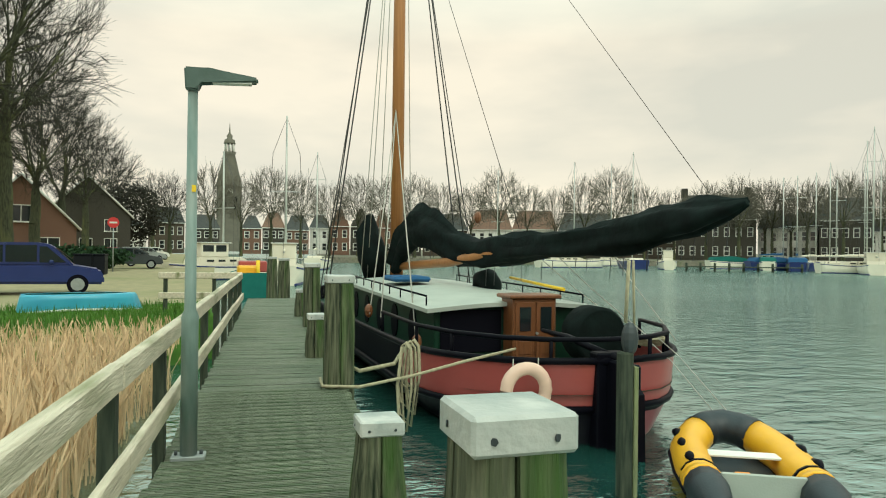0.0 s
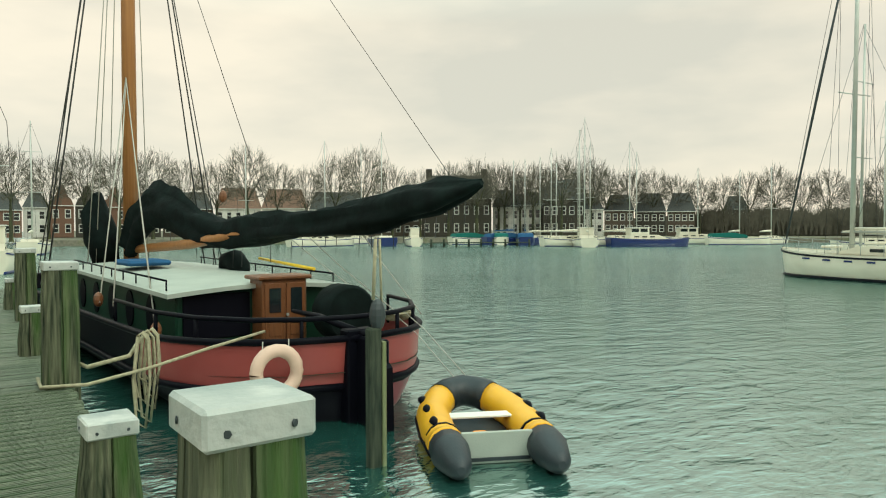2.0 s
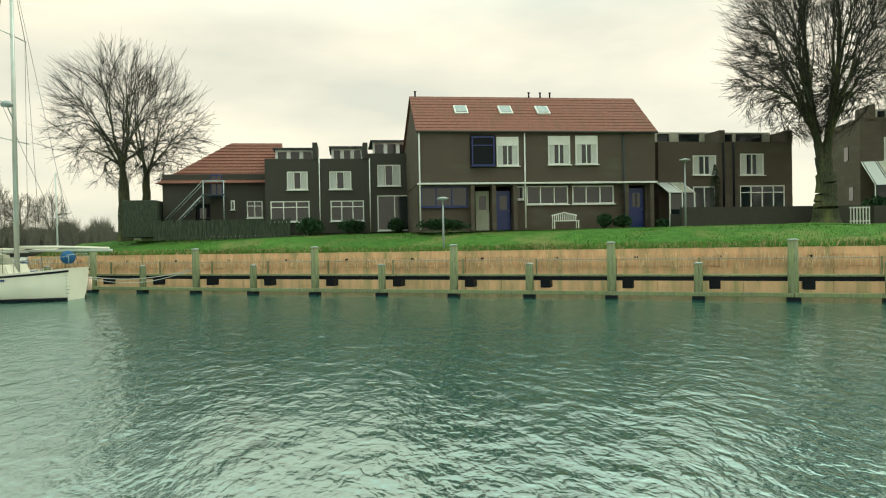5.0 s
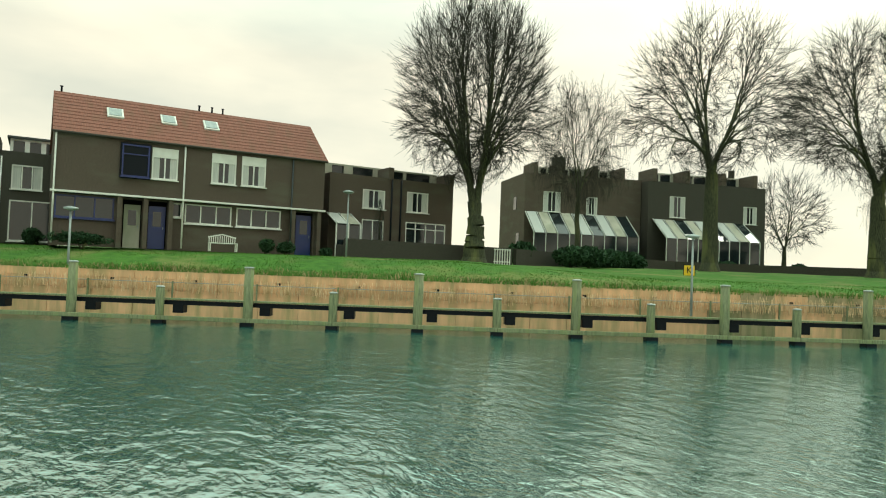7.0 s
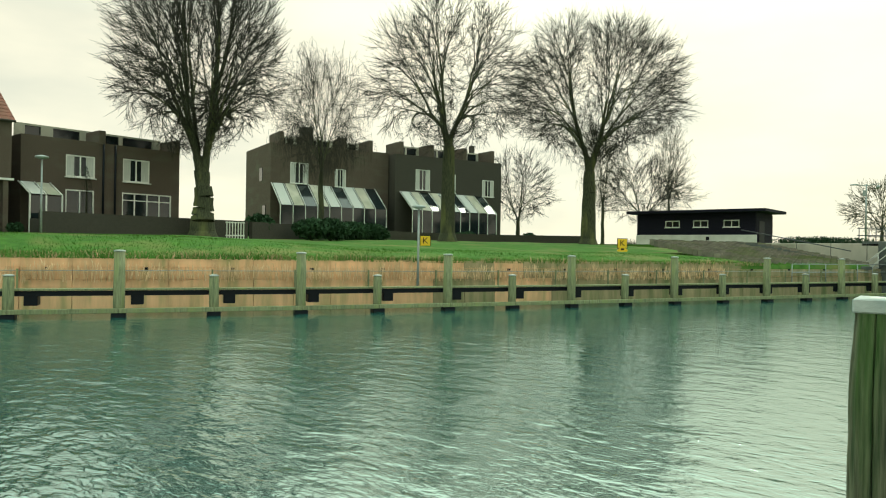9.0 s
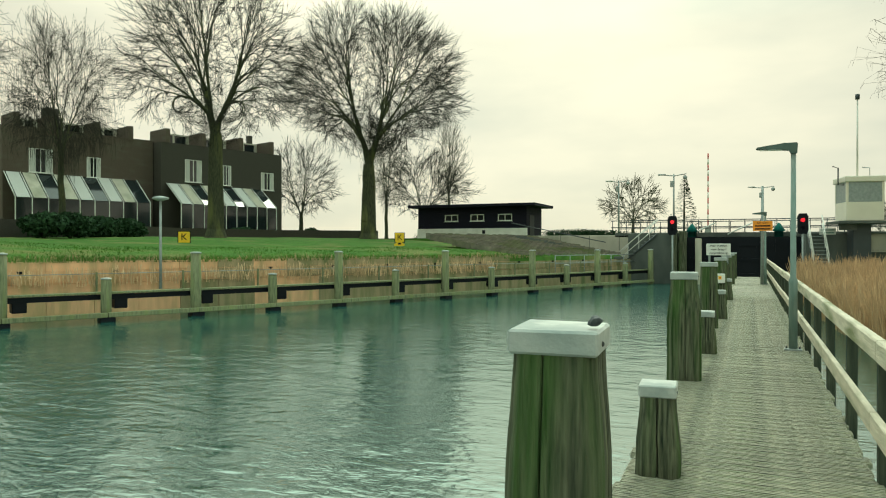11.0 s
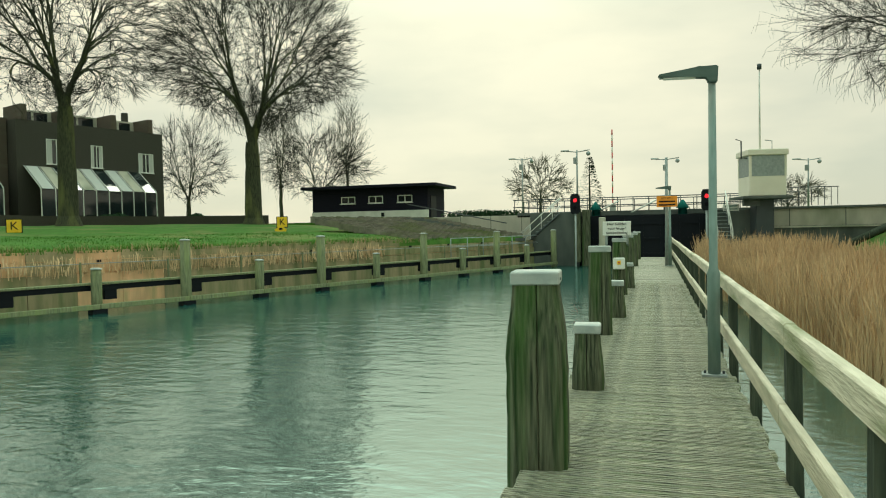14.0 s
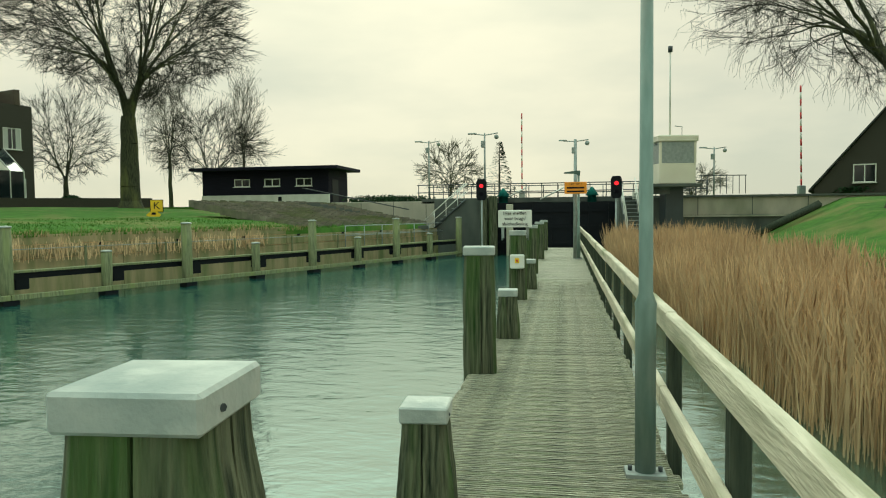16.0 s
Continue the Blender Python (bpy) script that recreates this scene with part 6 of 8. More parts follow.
one_tube("tackle_rope", [(0.0, 0, 0.95), (0.03, 0, 1.6)], 0.02, ROPE, pl, "", 5)
one_tube("tackle_rope", [(0.1, 0, 0.9), (0.08, 0, 1.6)], 0.014, ROPE, pl, "", 5)

# ---- yellow inflatable ----
dg_scale = 0.87
dg = thing("inflatable_dinghy", "yellow and dark grey inflatable dinghy with a grey transom", "dinghy", pose(3.95, 7.6, WZ + 0.16, 0, 0, 66) @ Matrix.Scale(dg_scale, 4))
bm = bmesh.new()
out_l = [(-0.55, 0.60, 0.0), (-0.2, 0.62, 0.02), (0.6, 0.64, 0.03), (1.4, 0.60, 0.06), (1.82, 0.47, 0.12), (2.02, 0.35, 0.17)]
tube(bm, out_l, [0.10, 0.235, 0.24, 0.24, 0.238, 0.236], 14)
part("side_tube", bm, YELLOW, dg)
bm = bmesh.new()
tube(bm, [(x, -y, z) for x, y, z in out_l], [0.10, 0.235, 0.24, 0.24, 0.238, 0.236], 14)
part("side_tube", bm, YELLOW, dg)
bm = bmesh.new()
tube(bm, [(1.98, 0.38, 0.16), (2.14, 0.24, 0.20), (2.22, 0.0, 0.23), (2.14, -0.24, 0.20), (1.98, -0.38, 0.16)], [0.247, 0.242, 0.240, 0.242, 0.247], 14)
part("bow_tube", bm, RUBBER, dg, "dark grey bow tube")
for sd in (1, -1):
    bm = bmesh.new()
    tube(bm, [(-0.75, 0.60 * sd, 0.0), (-0.62, 0.60 * sd, 0), (-0.2, 0.62 * sd, 0.02), (0.05, 0.622 * sd, 0.022)], [0.05, 0.15, 0.243, 0.245], 14)
    part("stern_cone", bm, RUBBER, dg, "dark grey stern cone")
    bm = bmesh.new()
    tube(bm, [(0.08, 0.622 * sd, 0.022), (0.2, 0.625 * sd, 0.025)], [0.246, 0.246], 14)
    part("band", bm, YELLOW, dg)
    one_tube("grab_line", [(0.3, 0.72 * sd, 0.22), (0.6, 0.78 * sd, 0.17), (0.9, 0.74 * sd, 0.22), (1.2, 0.76 * sd, 0.17), (1.5, 0.68 * sd, 0.24), (1.8, 0.6 * sd, 0.25)], 0.022, HULLK, dg, "black grab line", 6)
    for x0, x1 in ((0.35, 0.62), (0.95, 1.25), (1.5, 1.72)):
        bm = bmesh.new()
        tube(bm, [(x0, 0.72 * sd, 0.23), ((x0 + x1) / 2, 0.73 * sd, 0.25), (x1, 0.71 * sd - 0.05 * sd * (x1 > 1.4), 0.25)], [0.03, 0.06, 0.03], 8)
        part("grip_patch", bm, HULLK, dg, "black rubber grip patch")
    one_tube("rubbing_strip", [(-0.1, 0.855 * sd, -0.02), (0.6, 0.885 * sd, 0.0), (1.4, 0.845 * sd, 0.03), (1.82, 0.69 * sd, 0.08), (2.1, 0.48 * sd, 0.14)], 0.024, HULLK, dg, "black rubbing strip", 6)
    one_tube("band", [(0.30, 0.626 * sd, 0.026), (0.36, 0.628 * sd, 0.027)], 0.2445, HULLK, dg, "black band", 14)
one_box("transom", (0.0, 0, 0.02), (0.05, 0.92, 0.40), ROOFG, dg, "grey transom board", 0.01)
one_box("thwart", (1.0, 0, 0.16), (0.24, 1.0, 0.03), WHITE, dg, "pale plank seat", 0.006)
one_box("floor", (0.9, 0, -0.12), (1.9, 0.85, 0.04), RUBBER, dg, "dark rubber floor")
bm = bmesh.new()
box(bm, (0.45, 0.1, -0.02), (0.35, 0.28, 0.18), None, 0.06)
part("bag", bm, ORANGE, dg, "orange bag on the floor")
one_tube("painter", [(2.25, 0.1, 0.4), (3.0, 0.6, 1.0), (3.4, 1.0, 1.35)], 0.008, PALE, dg, "", 4)
one_tube("painter", [(2.2, -0.1, 0.4), (3.0, 0.5, 1.1), (3.5, 0.85, 1.4)], 0.008, PALE, dg, "", 4)


# ---- far quay and town ----
bm = bmesh.new()
ring0, ring1 = [], []
BS = [-3.18 + (-66.45 - -3.18) * k / 30 for k in range(31)]
for k, b in enumerate(BS):
    d = 122 + 30 * (k / 30) ** 1.5
    ring0.append(bearing(b, d))
    ring1.append(bearing(b, 900))
top0, top1 = [bm.verts.new((x, y, 0.0)) for x, y, _ in ring0], [bm.verts.new((x, y, 0.6)) for x, y, _ in ring1]
bot0 = [bm.verts.new((x, y, -3.0)) for x, y, _ in ring0]
for k in range(30):
    bm.faces.new((top0[k], top0[k + 1], top1[k + 1], top1[k]))
    bm.faces.new((bot0[k], bot0[k + 1], top0[k + 1], top0[k]))
solid("ground_far_quay", bm, COBBLE, "paved far quay with a low wall along the harbour", "ground", kind="structure")


def town_house(b0, b1, d, eave, ridge, wall_mat, roof_mat, cols, storeys=2, gable=False, white_low=False, chim=0):
    """A house across the harbour between two bearings."""
    p0, p1 = Vector(bearing(b0, d)), Vector(bearing(b1, d))
    w = (p1 - p0).length
    an = math.atan2(p1.y - p0.y, p1.x - p0.x)
    t = thing("town_house", "old brick town house with white sash windows across the harbour", "house", Matrix.Translation((p0.x, p0.y, 0.1)) @ Matrix.Rotation(an, 4, "Z"), "houses on the far quay")
    holes = []
    for s in range(storeys):
        z0 = 0.9 + s * (eave - 0.6) / storeys
        z1 = z0 + min(1.9, (eave - 0.6) / storeys * 0.62)
        for c in range(cols):
            xc = w * (c + 0.5) / cols
            holes.append((xc - 0.55, xc + 0.55, z0, z1))
    shell(t, w, eave, 9, wall_mat, holes)
    for a in holes:
        bm = bmesh.new()
        for c, s in (((a[0] + 0.07, 0.05, (a[2] + a[3]) / 2), (0.14, 0.08, a[3] - a[2])), ((a[1] - 0.07, 0.05, (a[2] + a[3]) / 2), (0.14, 0.08, a[3] - a[2])), (((a[0] + a[1]) / 2, 0.05, a[2] + 0.06), (a[1] - a[0], 0.08, 0.12)), (((a[0] + a[1]) / 2, 0.05, a[3] - 0.06), (a[1] - a[0], 0.08, 0.12)), (((a[0] + a[1]) / 2, 0.05, (a[2] + a[3]) / 2), (a[1] - a[0], 0.08, 0.10))):
            box(bm, c, s)
        wn_ = part("window", bm, WHITE, t)
        one_box("pane", ((a[0] + a[1]) / 2, 0.09, (a[2] + a[3]) / 2), (a[1] - a[0], 0.02, a[3] - a[2]), GLASS, wn_)
    bm = bmesh.new()
    if gable:
        prism(bm, [(0, eave), (w * 0.12, eave + (ridge - eave) * 0.35), (w * 0.22, eave + (ridge - eave) * 0.4), (w * 0.36, eave + (ridge - eave) * 0.85), (w * 0.42, ridge), (w * 0.58, ridge), (w * 0.64, eave + (ridge - eave) * 0.85), (w * 0.78, eave + (ridge - eave) * 0.4), (w * 0.88, eave + (ridge - eave) * 0.35), (w, eave)], 0, 0.3)
        part("gable", bm, wall_mat, t)
        bm = bmesh.new()
        prism(bm, [(0, eave), (w / 2, ridge - 0.5), (w, eave)], 0.32, 9)
    else:
        v = [bm.verts.new(c) for c in ((-0.2, -0.2, eave), (w + 0.2, -0.2, eave), (w + 0.2, 9.2, eave), (-0.2, 9.2, eave), (1.2, 4.5, ridge), (w - 1.2, 4.5, ridge))]
        for f in ((0, 1, 5, 4), (1, 2, 5), (2, 3, 4, 5), (3, 0, 4)):
            bm.faces.new([v[i] for i in f])
    part("roof", bm, roof_mat, t)
    one_box("gutter", (w / 2, -0.2, eave - 0.08), (w + 0.2, 0.2, 0.16), WHITE, t, "pale gutter board")
    for c in range(chim):
        one_box("chimney", (1.4 + (w - 2.8) * c / max(1, chim - 1), 4.5, ridge + 0.4), (1.3, 0.9, 2.0), wall_mat, t)
    return t


TOWN = ((11.74, 9.62, 165, 5.6, 7.0, WHITE, DTILE, 3, 2), (9.46, 6.90, 160, 6.5, 10.0, BRICK, DTILE, 4, 2), (6.81, 4.33, 160, 5.4, 8.6, BRICK2, DTILE, 4, 2), (2.63, 1.16, 158, 5.6, 8.6, REDBR, DTILE, 2, 2), (1.07, -0.64, 158, 5.8, 9.4, BRICK2, BTILE, 3, 2), (-0.73, -2.55, 158, 5.4, 8.8, REDBR, DTILE, 3, 2), (-2.64, -4.17, 160, 6.0, 9.2, WHITE, DTILE, 2, 2), (-4.26, -5.80, 158, 6.4, 10.4, REDBR, DTILE, 2, 2, True), (-5.89, -7.50, 158, 6.4, 10.4, BRICK2, DTILE, 2, 2, True), (-7.63, -9.29, 158, 6.2, 10.2, REDBR, DTILE, 2, 2, True), (-9.43, -11.65, 158, 6.0, 9.5, BRICK2, BTILE, 3, 2), (-11.79, -15.41, 160, 6.0, 9.8, BRICK, DTILE, 5, 2), (-15.60, -19.06, 155, 6.0, 10.6, WHITE, BTILE, 5, 2), (-19.15, -22.71, 157, 6.2, 10.6, WHITE, BTILE, 5, 2), (-22.85, -27.39, 160, 6.0, 10.2, BRICK2, DTILE, 6, 2), (-27.47, -31.80, 160, 5.6, 9.0, BRICK, DTILE, 6, 2), (-31.92, -37.63, 150, 8.2, 13.4, BRICK2, DTILE, 7, 2, False, False, 2), (-37.75, -39.91, 155, 6.5, 10.4, WHITE, DTILE, 3, 2), (-40.02, -41.67, 155, 6.8, 10.0, WHITE, DTILE, 3, 2), (-41.78, -45.12, 152, 8.0, 12.5, BRICK2, DTILE, 5, 2))
for a in TOWN:
    town_house(*a)
TOWN2 = ((-38.22, -41.04, 158, 6.2, 9.6, WHITE, DTILE, 4, 2), (-41.12, -43.78, 160, 6.6, 11.5, BRICK2, DTILE, 4, 2), (-43.90, -44.68, 160, 5.6, 8.4, BRICK, BTILE, 1, 2), (-44.80, -46.60, 160, 6.0, 8.6, WHITE, DTILE, 3, 2), (-46.68, -48.94, 164, 5.8, 9.6, BRICK, DTILE, 4, 2), (-49.06, -51.35, 168, 5.6, 10.0, BRICK2, DTILE, 4, 2), (-51.48, -53.51, 168, 5.6, 10.0, BRICK, DTILE, 4, 2), (-55.49, -57.28, 185, 5.6, 9.8, WHITE, DTILE, 3, 2))
for a in TOWN2:
    town_house(*a)

# church
ch = thing("church_tower", "grey brick church tower with a tapering spire and open lantern", "church", pose(*bearing(3.65, 250), 0, 0, 10))
bm = bmesh.new()
box(bm, (0, 0, 11), (7.4, 7.4, 22))
part("tower", bm, CHURCH, ch)
bm = bmesh.new()
tube(bm, [(0, 0, 22), (0, 0, 23), (0, 0, 33), (0, 0, 34)], [4.9, 4.3, 1.9, 2.3], 8)
part("spire", bm, CHURCH, ch)
for k in range(8):
    one_tube("lantern_column", [(1.5 * math.cos(k * 0.785), 1.5 * math.sin(k * 0.785), 34), (1.4 * math.cos(k * 0.785), 1.4 * math.sin(k * 0.785), 37)], 0.28, WHITE, ch, "", 5)
bm = bmesh.new()
tube(bm, [(0, 0, 36.8), (0, 0, 37.2), (0, 0, 38.2), (0, 0, 38.6), (0, 0, 39.6), (0, 0, 40.6), (0, 0, 44)], [2.0, 1.9, 1.7, 0.9, 1.0, 0.3, 0.06], 10)
part("dome", bm, CHURCH, ch)
for sx in (-1.7, 1.7):
    # Belfry openings are near-black panels, their inner shade put into the colour.
    one_box("belfry_opening", (sx, -3.72, 16.5), (1.1, 0.1, 4.6), INNER_SHADE, ch)
one_tube("clock_face", [(0, -3.7, 20.5), (0, -3.82, 20.5)], 0.95, WHITE, ch, "pale clock face", 18)

# ---- boats on the far side ----
FARB = ((-23.84, 108, 30, 11, 0.55, 15, None, False, None), (-28.69, 112, 100, 12, 0.55, 17, NAVY, False, None), (-31.25, 108, 95, 8, 0, 0, None, True, None), (-38.29, 118, 95, 9, 0, 0, None, False, CANVG), (-40.36, 116, 92, 10, 0.5, 13, NAVY, False, CANVB), (-42.88, 112, 90, 10, 0.6, 12, None, False, None), (-45.12, 106, 96, 12, 0.5, 18, None, True, None), (-36.49, 120, 25, 10, 0, 0, None, False, CANVG), (-39.47, 118, 30, 11, 0.5, 13, NAVY, False, CANVB), (-44.76, 108, 24, 12, 0.5, 16.5, None, False, None), (-50.07, 108, 22, 12, 0, 0, NAVY, True, None), (-48.40, 116, 24, 11, 0.55, 15.5, None, False, None), (-53.73, 128, 15, 13, 0.5, 12, None, True, None), (-56.61, 124, 20, 10, 0, 0, None, False, CANVG), (-0.73, 52, 88, 9.5, 0.5, 11, None, True, None), (4.03, 58, 40, 11, 0.5, 9, None, True, None), (-3.18, 86, 85, 10, 0.5, 13, None, False, None), (-17.91, 110, 85, 10, 0.5, 14, None, False, None), (-65.99, 88, 30, 10, 0.5, 15, None, False, None), (-71.09, 80, 30, 9, 0.5, 9, None, False, None))
for i, (b, d, turn, L, mu, mh, hull, wheel, cover) in enumerate(FARB):
    x, y, _ = bearing(b, d)
    an = radians(b + turn)
    lab = ("navy" if hull else "white") + (" sailing yacht moored across the harbour" if mh else " motor boat moored across the harbour") + (" under a canvas cover" if cover else "")
    yacht(Matrix.Translation((x - math.cos(an) * L / 2, y - math.sin(an) * L / 2, WZ)) @ Matrix.Rotation(an, 4, "Z"), L, L * 0.31, 1.1, lab, hull, NAVY, not cover, ((mu, mh),) if mh else (), cover=cover, wheelhouse=wheel)
# extra bare masts among the moored boats
for b, d, h in ((-41.45, 122, 16), (-44.54, 122, 17), (-25.98, 122, 17), (-40.56, 122, 14.5), (-43.59, 122, 15.5), (-48.11, 118, 14.5), (-57.86, 126, 12), (-55.71, 128, 12)):
    x, y, _ = bearing(b, d)
    yacht(Matrix.Translation((x, y, WZ)) @ Matrix.Rotation(radians(b + 60), 4, "Z"), 9.0, 2.8, 1.0, "white sailing yacht moored at the far jetty", None, NAVY, True, ((0.5, h),))
# low far jetty
fj = thing("far_jetty", "low dark timber jetty on thin piles before the moored boats", "jetty", kind="structure")
p0, p1 = Vector(bearing(-32.71, 100)), Vector(bearing(-40.72, 104))
d = p1 - p0
one_box("deck", ((p0.x + p1.x) / 2, (p0.y + p1.y) / 2, -0.3), (d.length, 1.2, 0.12), RAILP, fj, "", 0, Matrix.Rotation(math.atan2(d.y, d.x), 4, "Z"))
for k in range(9):
    q = p0.lerp(p1, k / 8)
    one_tube("pile", [(q.x, q.y, -3), (q.x, q.y, 0.2)], 0.16, RAILP, fj, "", 6)

# distant woods that close the view
def woods(name, b0, b1, d, h, n, seed, material=None, base=0.3):
    r = random.Random(seed)
    vs, fs = [], []
    for _ in range(n):
        b = b0 + (b1 - b0) * r.random()
        x, y, _z = bearing(b, d * r.uniform(1, 1.12))
        hh = h * (0.75 + 0.4 * noise.noise((b * 0.9, seed, 0))) * r.uniform(0.75, 1.05)
        for k in range(7):
            a = r.uniform(-0.5, 0.5)
            i = len(vs)
            z0 = hh * r.uniform(0.15, 0.5)
            w = r.uniform(0.06, 0.14)
            cx, cy = math.cos(radians(b)), math.sin(radians(b))
            vs += [(x - cx * w, y - cy * w, base if k == 0 else z0), (x + cx * w, y + cy * w, base if k == 0 else z0), (x + cx * a * hh * 0.5, y + cy * a * hh * 0.5, hh * r.uniform(0.75, 1.0))]
            fs.append((i, i + 1, i + 2))
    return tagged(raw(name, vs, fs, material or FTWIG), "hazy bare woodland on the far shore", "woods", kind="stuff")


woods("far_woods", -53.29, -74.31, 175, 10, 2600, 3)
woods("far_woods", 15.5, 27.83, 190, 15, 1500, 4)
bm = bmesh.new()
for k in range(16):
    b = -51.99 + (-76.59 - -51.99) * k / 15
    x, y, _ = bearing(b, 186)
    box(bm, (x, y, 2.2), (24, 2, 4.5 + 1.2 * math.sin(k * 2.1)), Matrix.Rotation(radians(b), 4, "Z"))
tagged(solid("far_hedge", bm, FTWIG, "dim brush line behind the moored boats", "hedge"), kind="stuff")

# ---- land by the parking ground ----
vs = [bearing(b, d, z) for b, d, z in ((50, 13, -1.2), (40, 12.5, -1.1), (28, 13.0, -1.1), (15, 14.2, -1.1), (4.6, 16.6, -1.1))]
inner = [bearing(b, d, z) for b, d, z in ((50, 15.5, 0), (40, 15.0, 0), (28, 15, 0), (15, 15.6, 0), (4.4, 17.6, 0))]
mid_ = [bearing(b, d, 0.02) for b, d in ((50, 20), (40, 20), (28, 19.5), (15, 19.5), (4.8, 21))]
out_ = [bearing(b, d, 0.05) for b, d in ((50, 300), (40, 300), (28, 300), (15, 300), (4.6, 124))]
allv = vs + inner + mid_
tagged(raw("ground_lawn", allv, [(r * 5 + i, r * 5 + i + 1, (r + 1) * 5 + i + 1, (r + 1) * 5 + i) for r in range(2) for i in range(4)], GRASS), "grass verge above the reeds", "ground", kind="structure")
tagged(raw("ground_parking", mid_ + out_, [(i, i + 1, 5 + i + 1, 5 + i) for i in range(4)], GRAVEL), "sandy gravel parking ground", "ground", kind="structure")
tagged(raw("ground_back", [(-24, -12, -1.2), (-9.6, 11.0, -1.0), (-13.0, 14, 0), (-60, 60, 0.0), (-400, 200, 0), (-400, -60, 0), (-40, -20, 0)], [(0, 1, 2, 6), (6, 2, 3, 4, 5)], GRASS), "grass behind the reeds", "ground", kind="structure")


def reed_left():
    while True:
        b, d = rng.uniform(6.5, 56), rng.uniform(5.0, 15.6)
        x, y, _ = bearing(b, d)
        if x < -2.6 - 0.4 * noise.noise((y * 0.8, 3, 0)) and y > 3.2:
            z = -1.0 if d < 13.5 else -0.4
            return x, y, z, 1.0 if d < 11 else (0.8 if d < 13.5 else 0.42)


blades("reeds", 12000, reed_left, 1.3, 0.010, REED, 0.35, "dry golden reeds standing in shallow water beside the jetty", "reeds", segs=2)


def verge():
    b, d = rng.uniform(5, 50), rng.uniform(15.0, 20)
    x, y, _ = bearing(b, d)
    return x, y, 0.0, 1.0


blades("grass", 9000, verge, 0.22, 0.012, BLADE, 0.6, "rough green grass on the verge", "grass")


# cars
def car(b, d, turn, material, label, van=False):
    t = thing("parked_car", label, "car", Matrix.Translation(bearing(b, d, 0.03)) @ Matrix.Rotation(radians(turn), 4, "Z"), "parked cars")
    L, Wd = 4.1, 1.68
    hood = 0.9
    roof = 1.62 if van else 1.42
    bm = bmesh.new()
    prism(bm, [(-2.05, 0.35), (-2.08, 0.8), (-1.98, hood), (-0.4, hood + 0.02), (1.1, hood + 0.02), (1.9, 0.78), (2.05, 0.55), (2.03, 0.3)], -Wd / 2, Wd / 2)
    bmesh.ops.bevel(bm, geom=bm.edges[:], offset=0.07, segments=2, affect="EDGES")
    part("body", bm, material, t)
    bm = bmesh.new()
    prism(bm, [(-2.0, hood - 0.02), (-1.75, roof - 0.04), (-1.5, roof), (0.25, roof), (0.55, roof - 0.07), (1.2, hood - 0.02)], -Wd / 2 * 0.9, Wd / 2 * 0.9)
    bmesh.ops.bevel(bm, geom=bm.edges[:], offset=0.06, segments=2, affect="EDGES")
    part("cabin", bm, material, t)
    for sd in (1, -1):
        for x0, x1 in ((-1.7, -0.75), (-0.68, 0.15)):
            one_box("side_window", ((x0 + x1) / 2, sd * Wd * 0.454, (hood + roof) / 2 + 0.02), (x1 - x0, 0.03, roof - hood - 0.2), GLASS, t)
        bm = bmesh.new()
        prism(bm, [(0.22, hood + 0.1), (0.22, roof - 0.12), (0.42, roof - 0.12), (0.95, hood + 0.1)], sd * Wd * 0.452 - 0.01, sd * Wd * 0.452 + 0.01)
        part("side_window", bm, GLASS, t)
        one_box("rear_lamp", (-2.0, sd * 0.74, 1.12 if van else 0.85), (0.12, 0.16, 0.6 if van else 0.2), REDP, t, "red tail lamp", 0.02)
        for x in (-1.3, 1.28):
            wh = one_tube("wheel", [(x, sd * Wd / 2 - sd * 0.16, 0.31), (x, sd * Wd / 2 + sd * 0.02, 0.31)], 0.31, HULLK, t, "black tyre", 18)
            one_tube("rim", [(x, sd * Wd / 2 + sd * 0.01, 0.31), (x, sd * Wd / 2 + sd * 0.03, 0.31)], 0.2, GALV, wh, "silver wheel rim", 14)
        one_box("mirror", (0.55, sd * (Wd / 2 + 0.05), hood + 0.12), (0.12, 0.16, 0.12), material, t, "", 0.03)
    one_box("windscreen", (0.9, 0, (hood + roof) / 2), (0.02, Wd * 0.75, 0.6), GLASS, t, "", 0, Matrix.Rotation(radians(-52), 4, "Y"))
    return t


car(17.00, 25.8, 14, NAVY, "dark blue small van-like car parked on the gravel", True)
car(10.63, 52, 8, STEEL, "dark grey hatchback parked on the gravel")
car(11.86, 58, 8, REDP, "red car parked behind the road sign")
car(9.22, 84, 60, WHITE, "white car parked near the houses")
car(9.85, 74, 40, GALV, "silver car parked near the houses")
ub = thing("upturned_rowing_boat", "turquoise rowing boat lying upside down on the grass", "rowing boat", Matrix.Translation(bearing(14.09, 19.0, 0.02)) @ Matrix.Rotation(radians(18), 4, "Z"))
bm, ur = hull_mesh(2.2, 1.0, 0.34, 0.08, 0.6, 0.35, 0.6, 16, 7)
for v in bm.verts:
    v.co = Vector((v.co.x - 1.1, v.co.y, 0.38 - v.co.z if v.co.z > -0.02 else 0.40))
part("hull", bm, SKYB, ub)
bm = bmesh.new()
for sd in (1, -1):
    tube(bm, [(rw[-1][0] - 1.1, rw[-1][1] * sd * 1.02, 0.38 - rw[-1][2]) for rw in ur], 0.03, 5)
part("gunwale", bm, WHITE, ub, "white gunwale")
rs = thing("road_sign", "round red no-entry road sign on a pole", "road sign", Matrix.Translation(bearing(11.86, 46, 0)) @ Matrix.Rotation(radians(11.86), 4, "Z"))
one_tube("pole", [(0, 0.05, -0.1), (0, 0.05, 3.2)], 0.04, GALV, rs, "", 6)
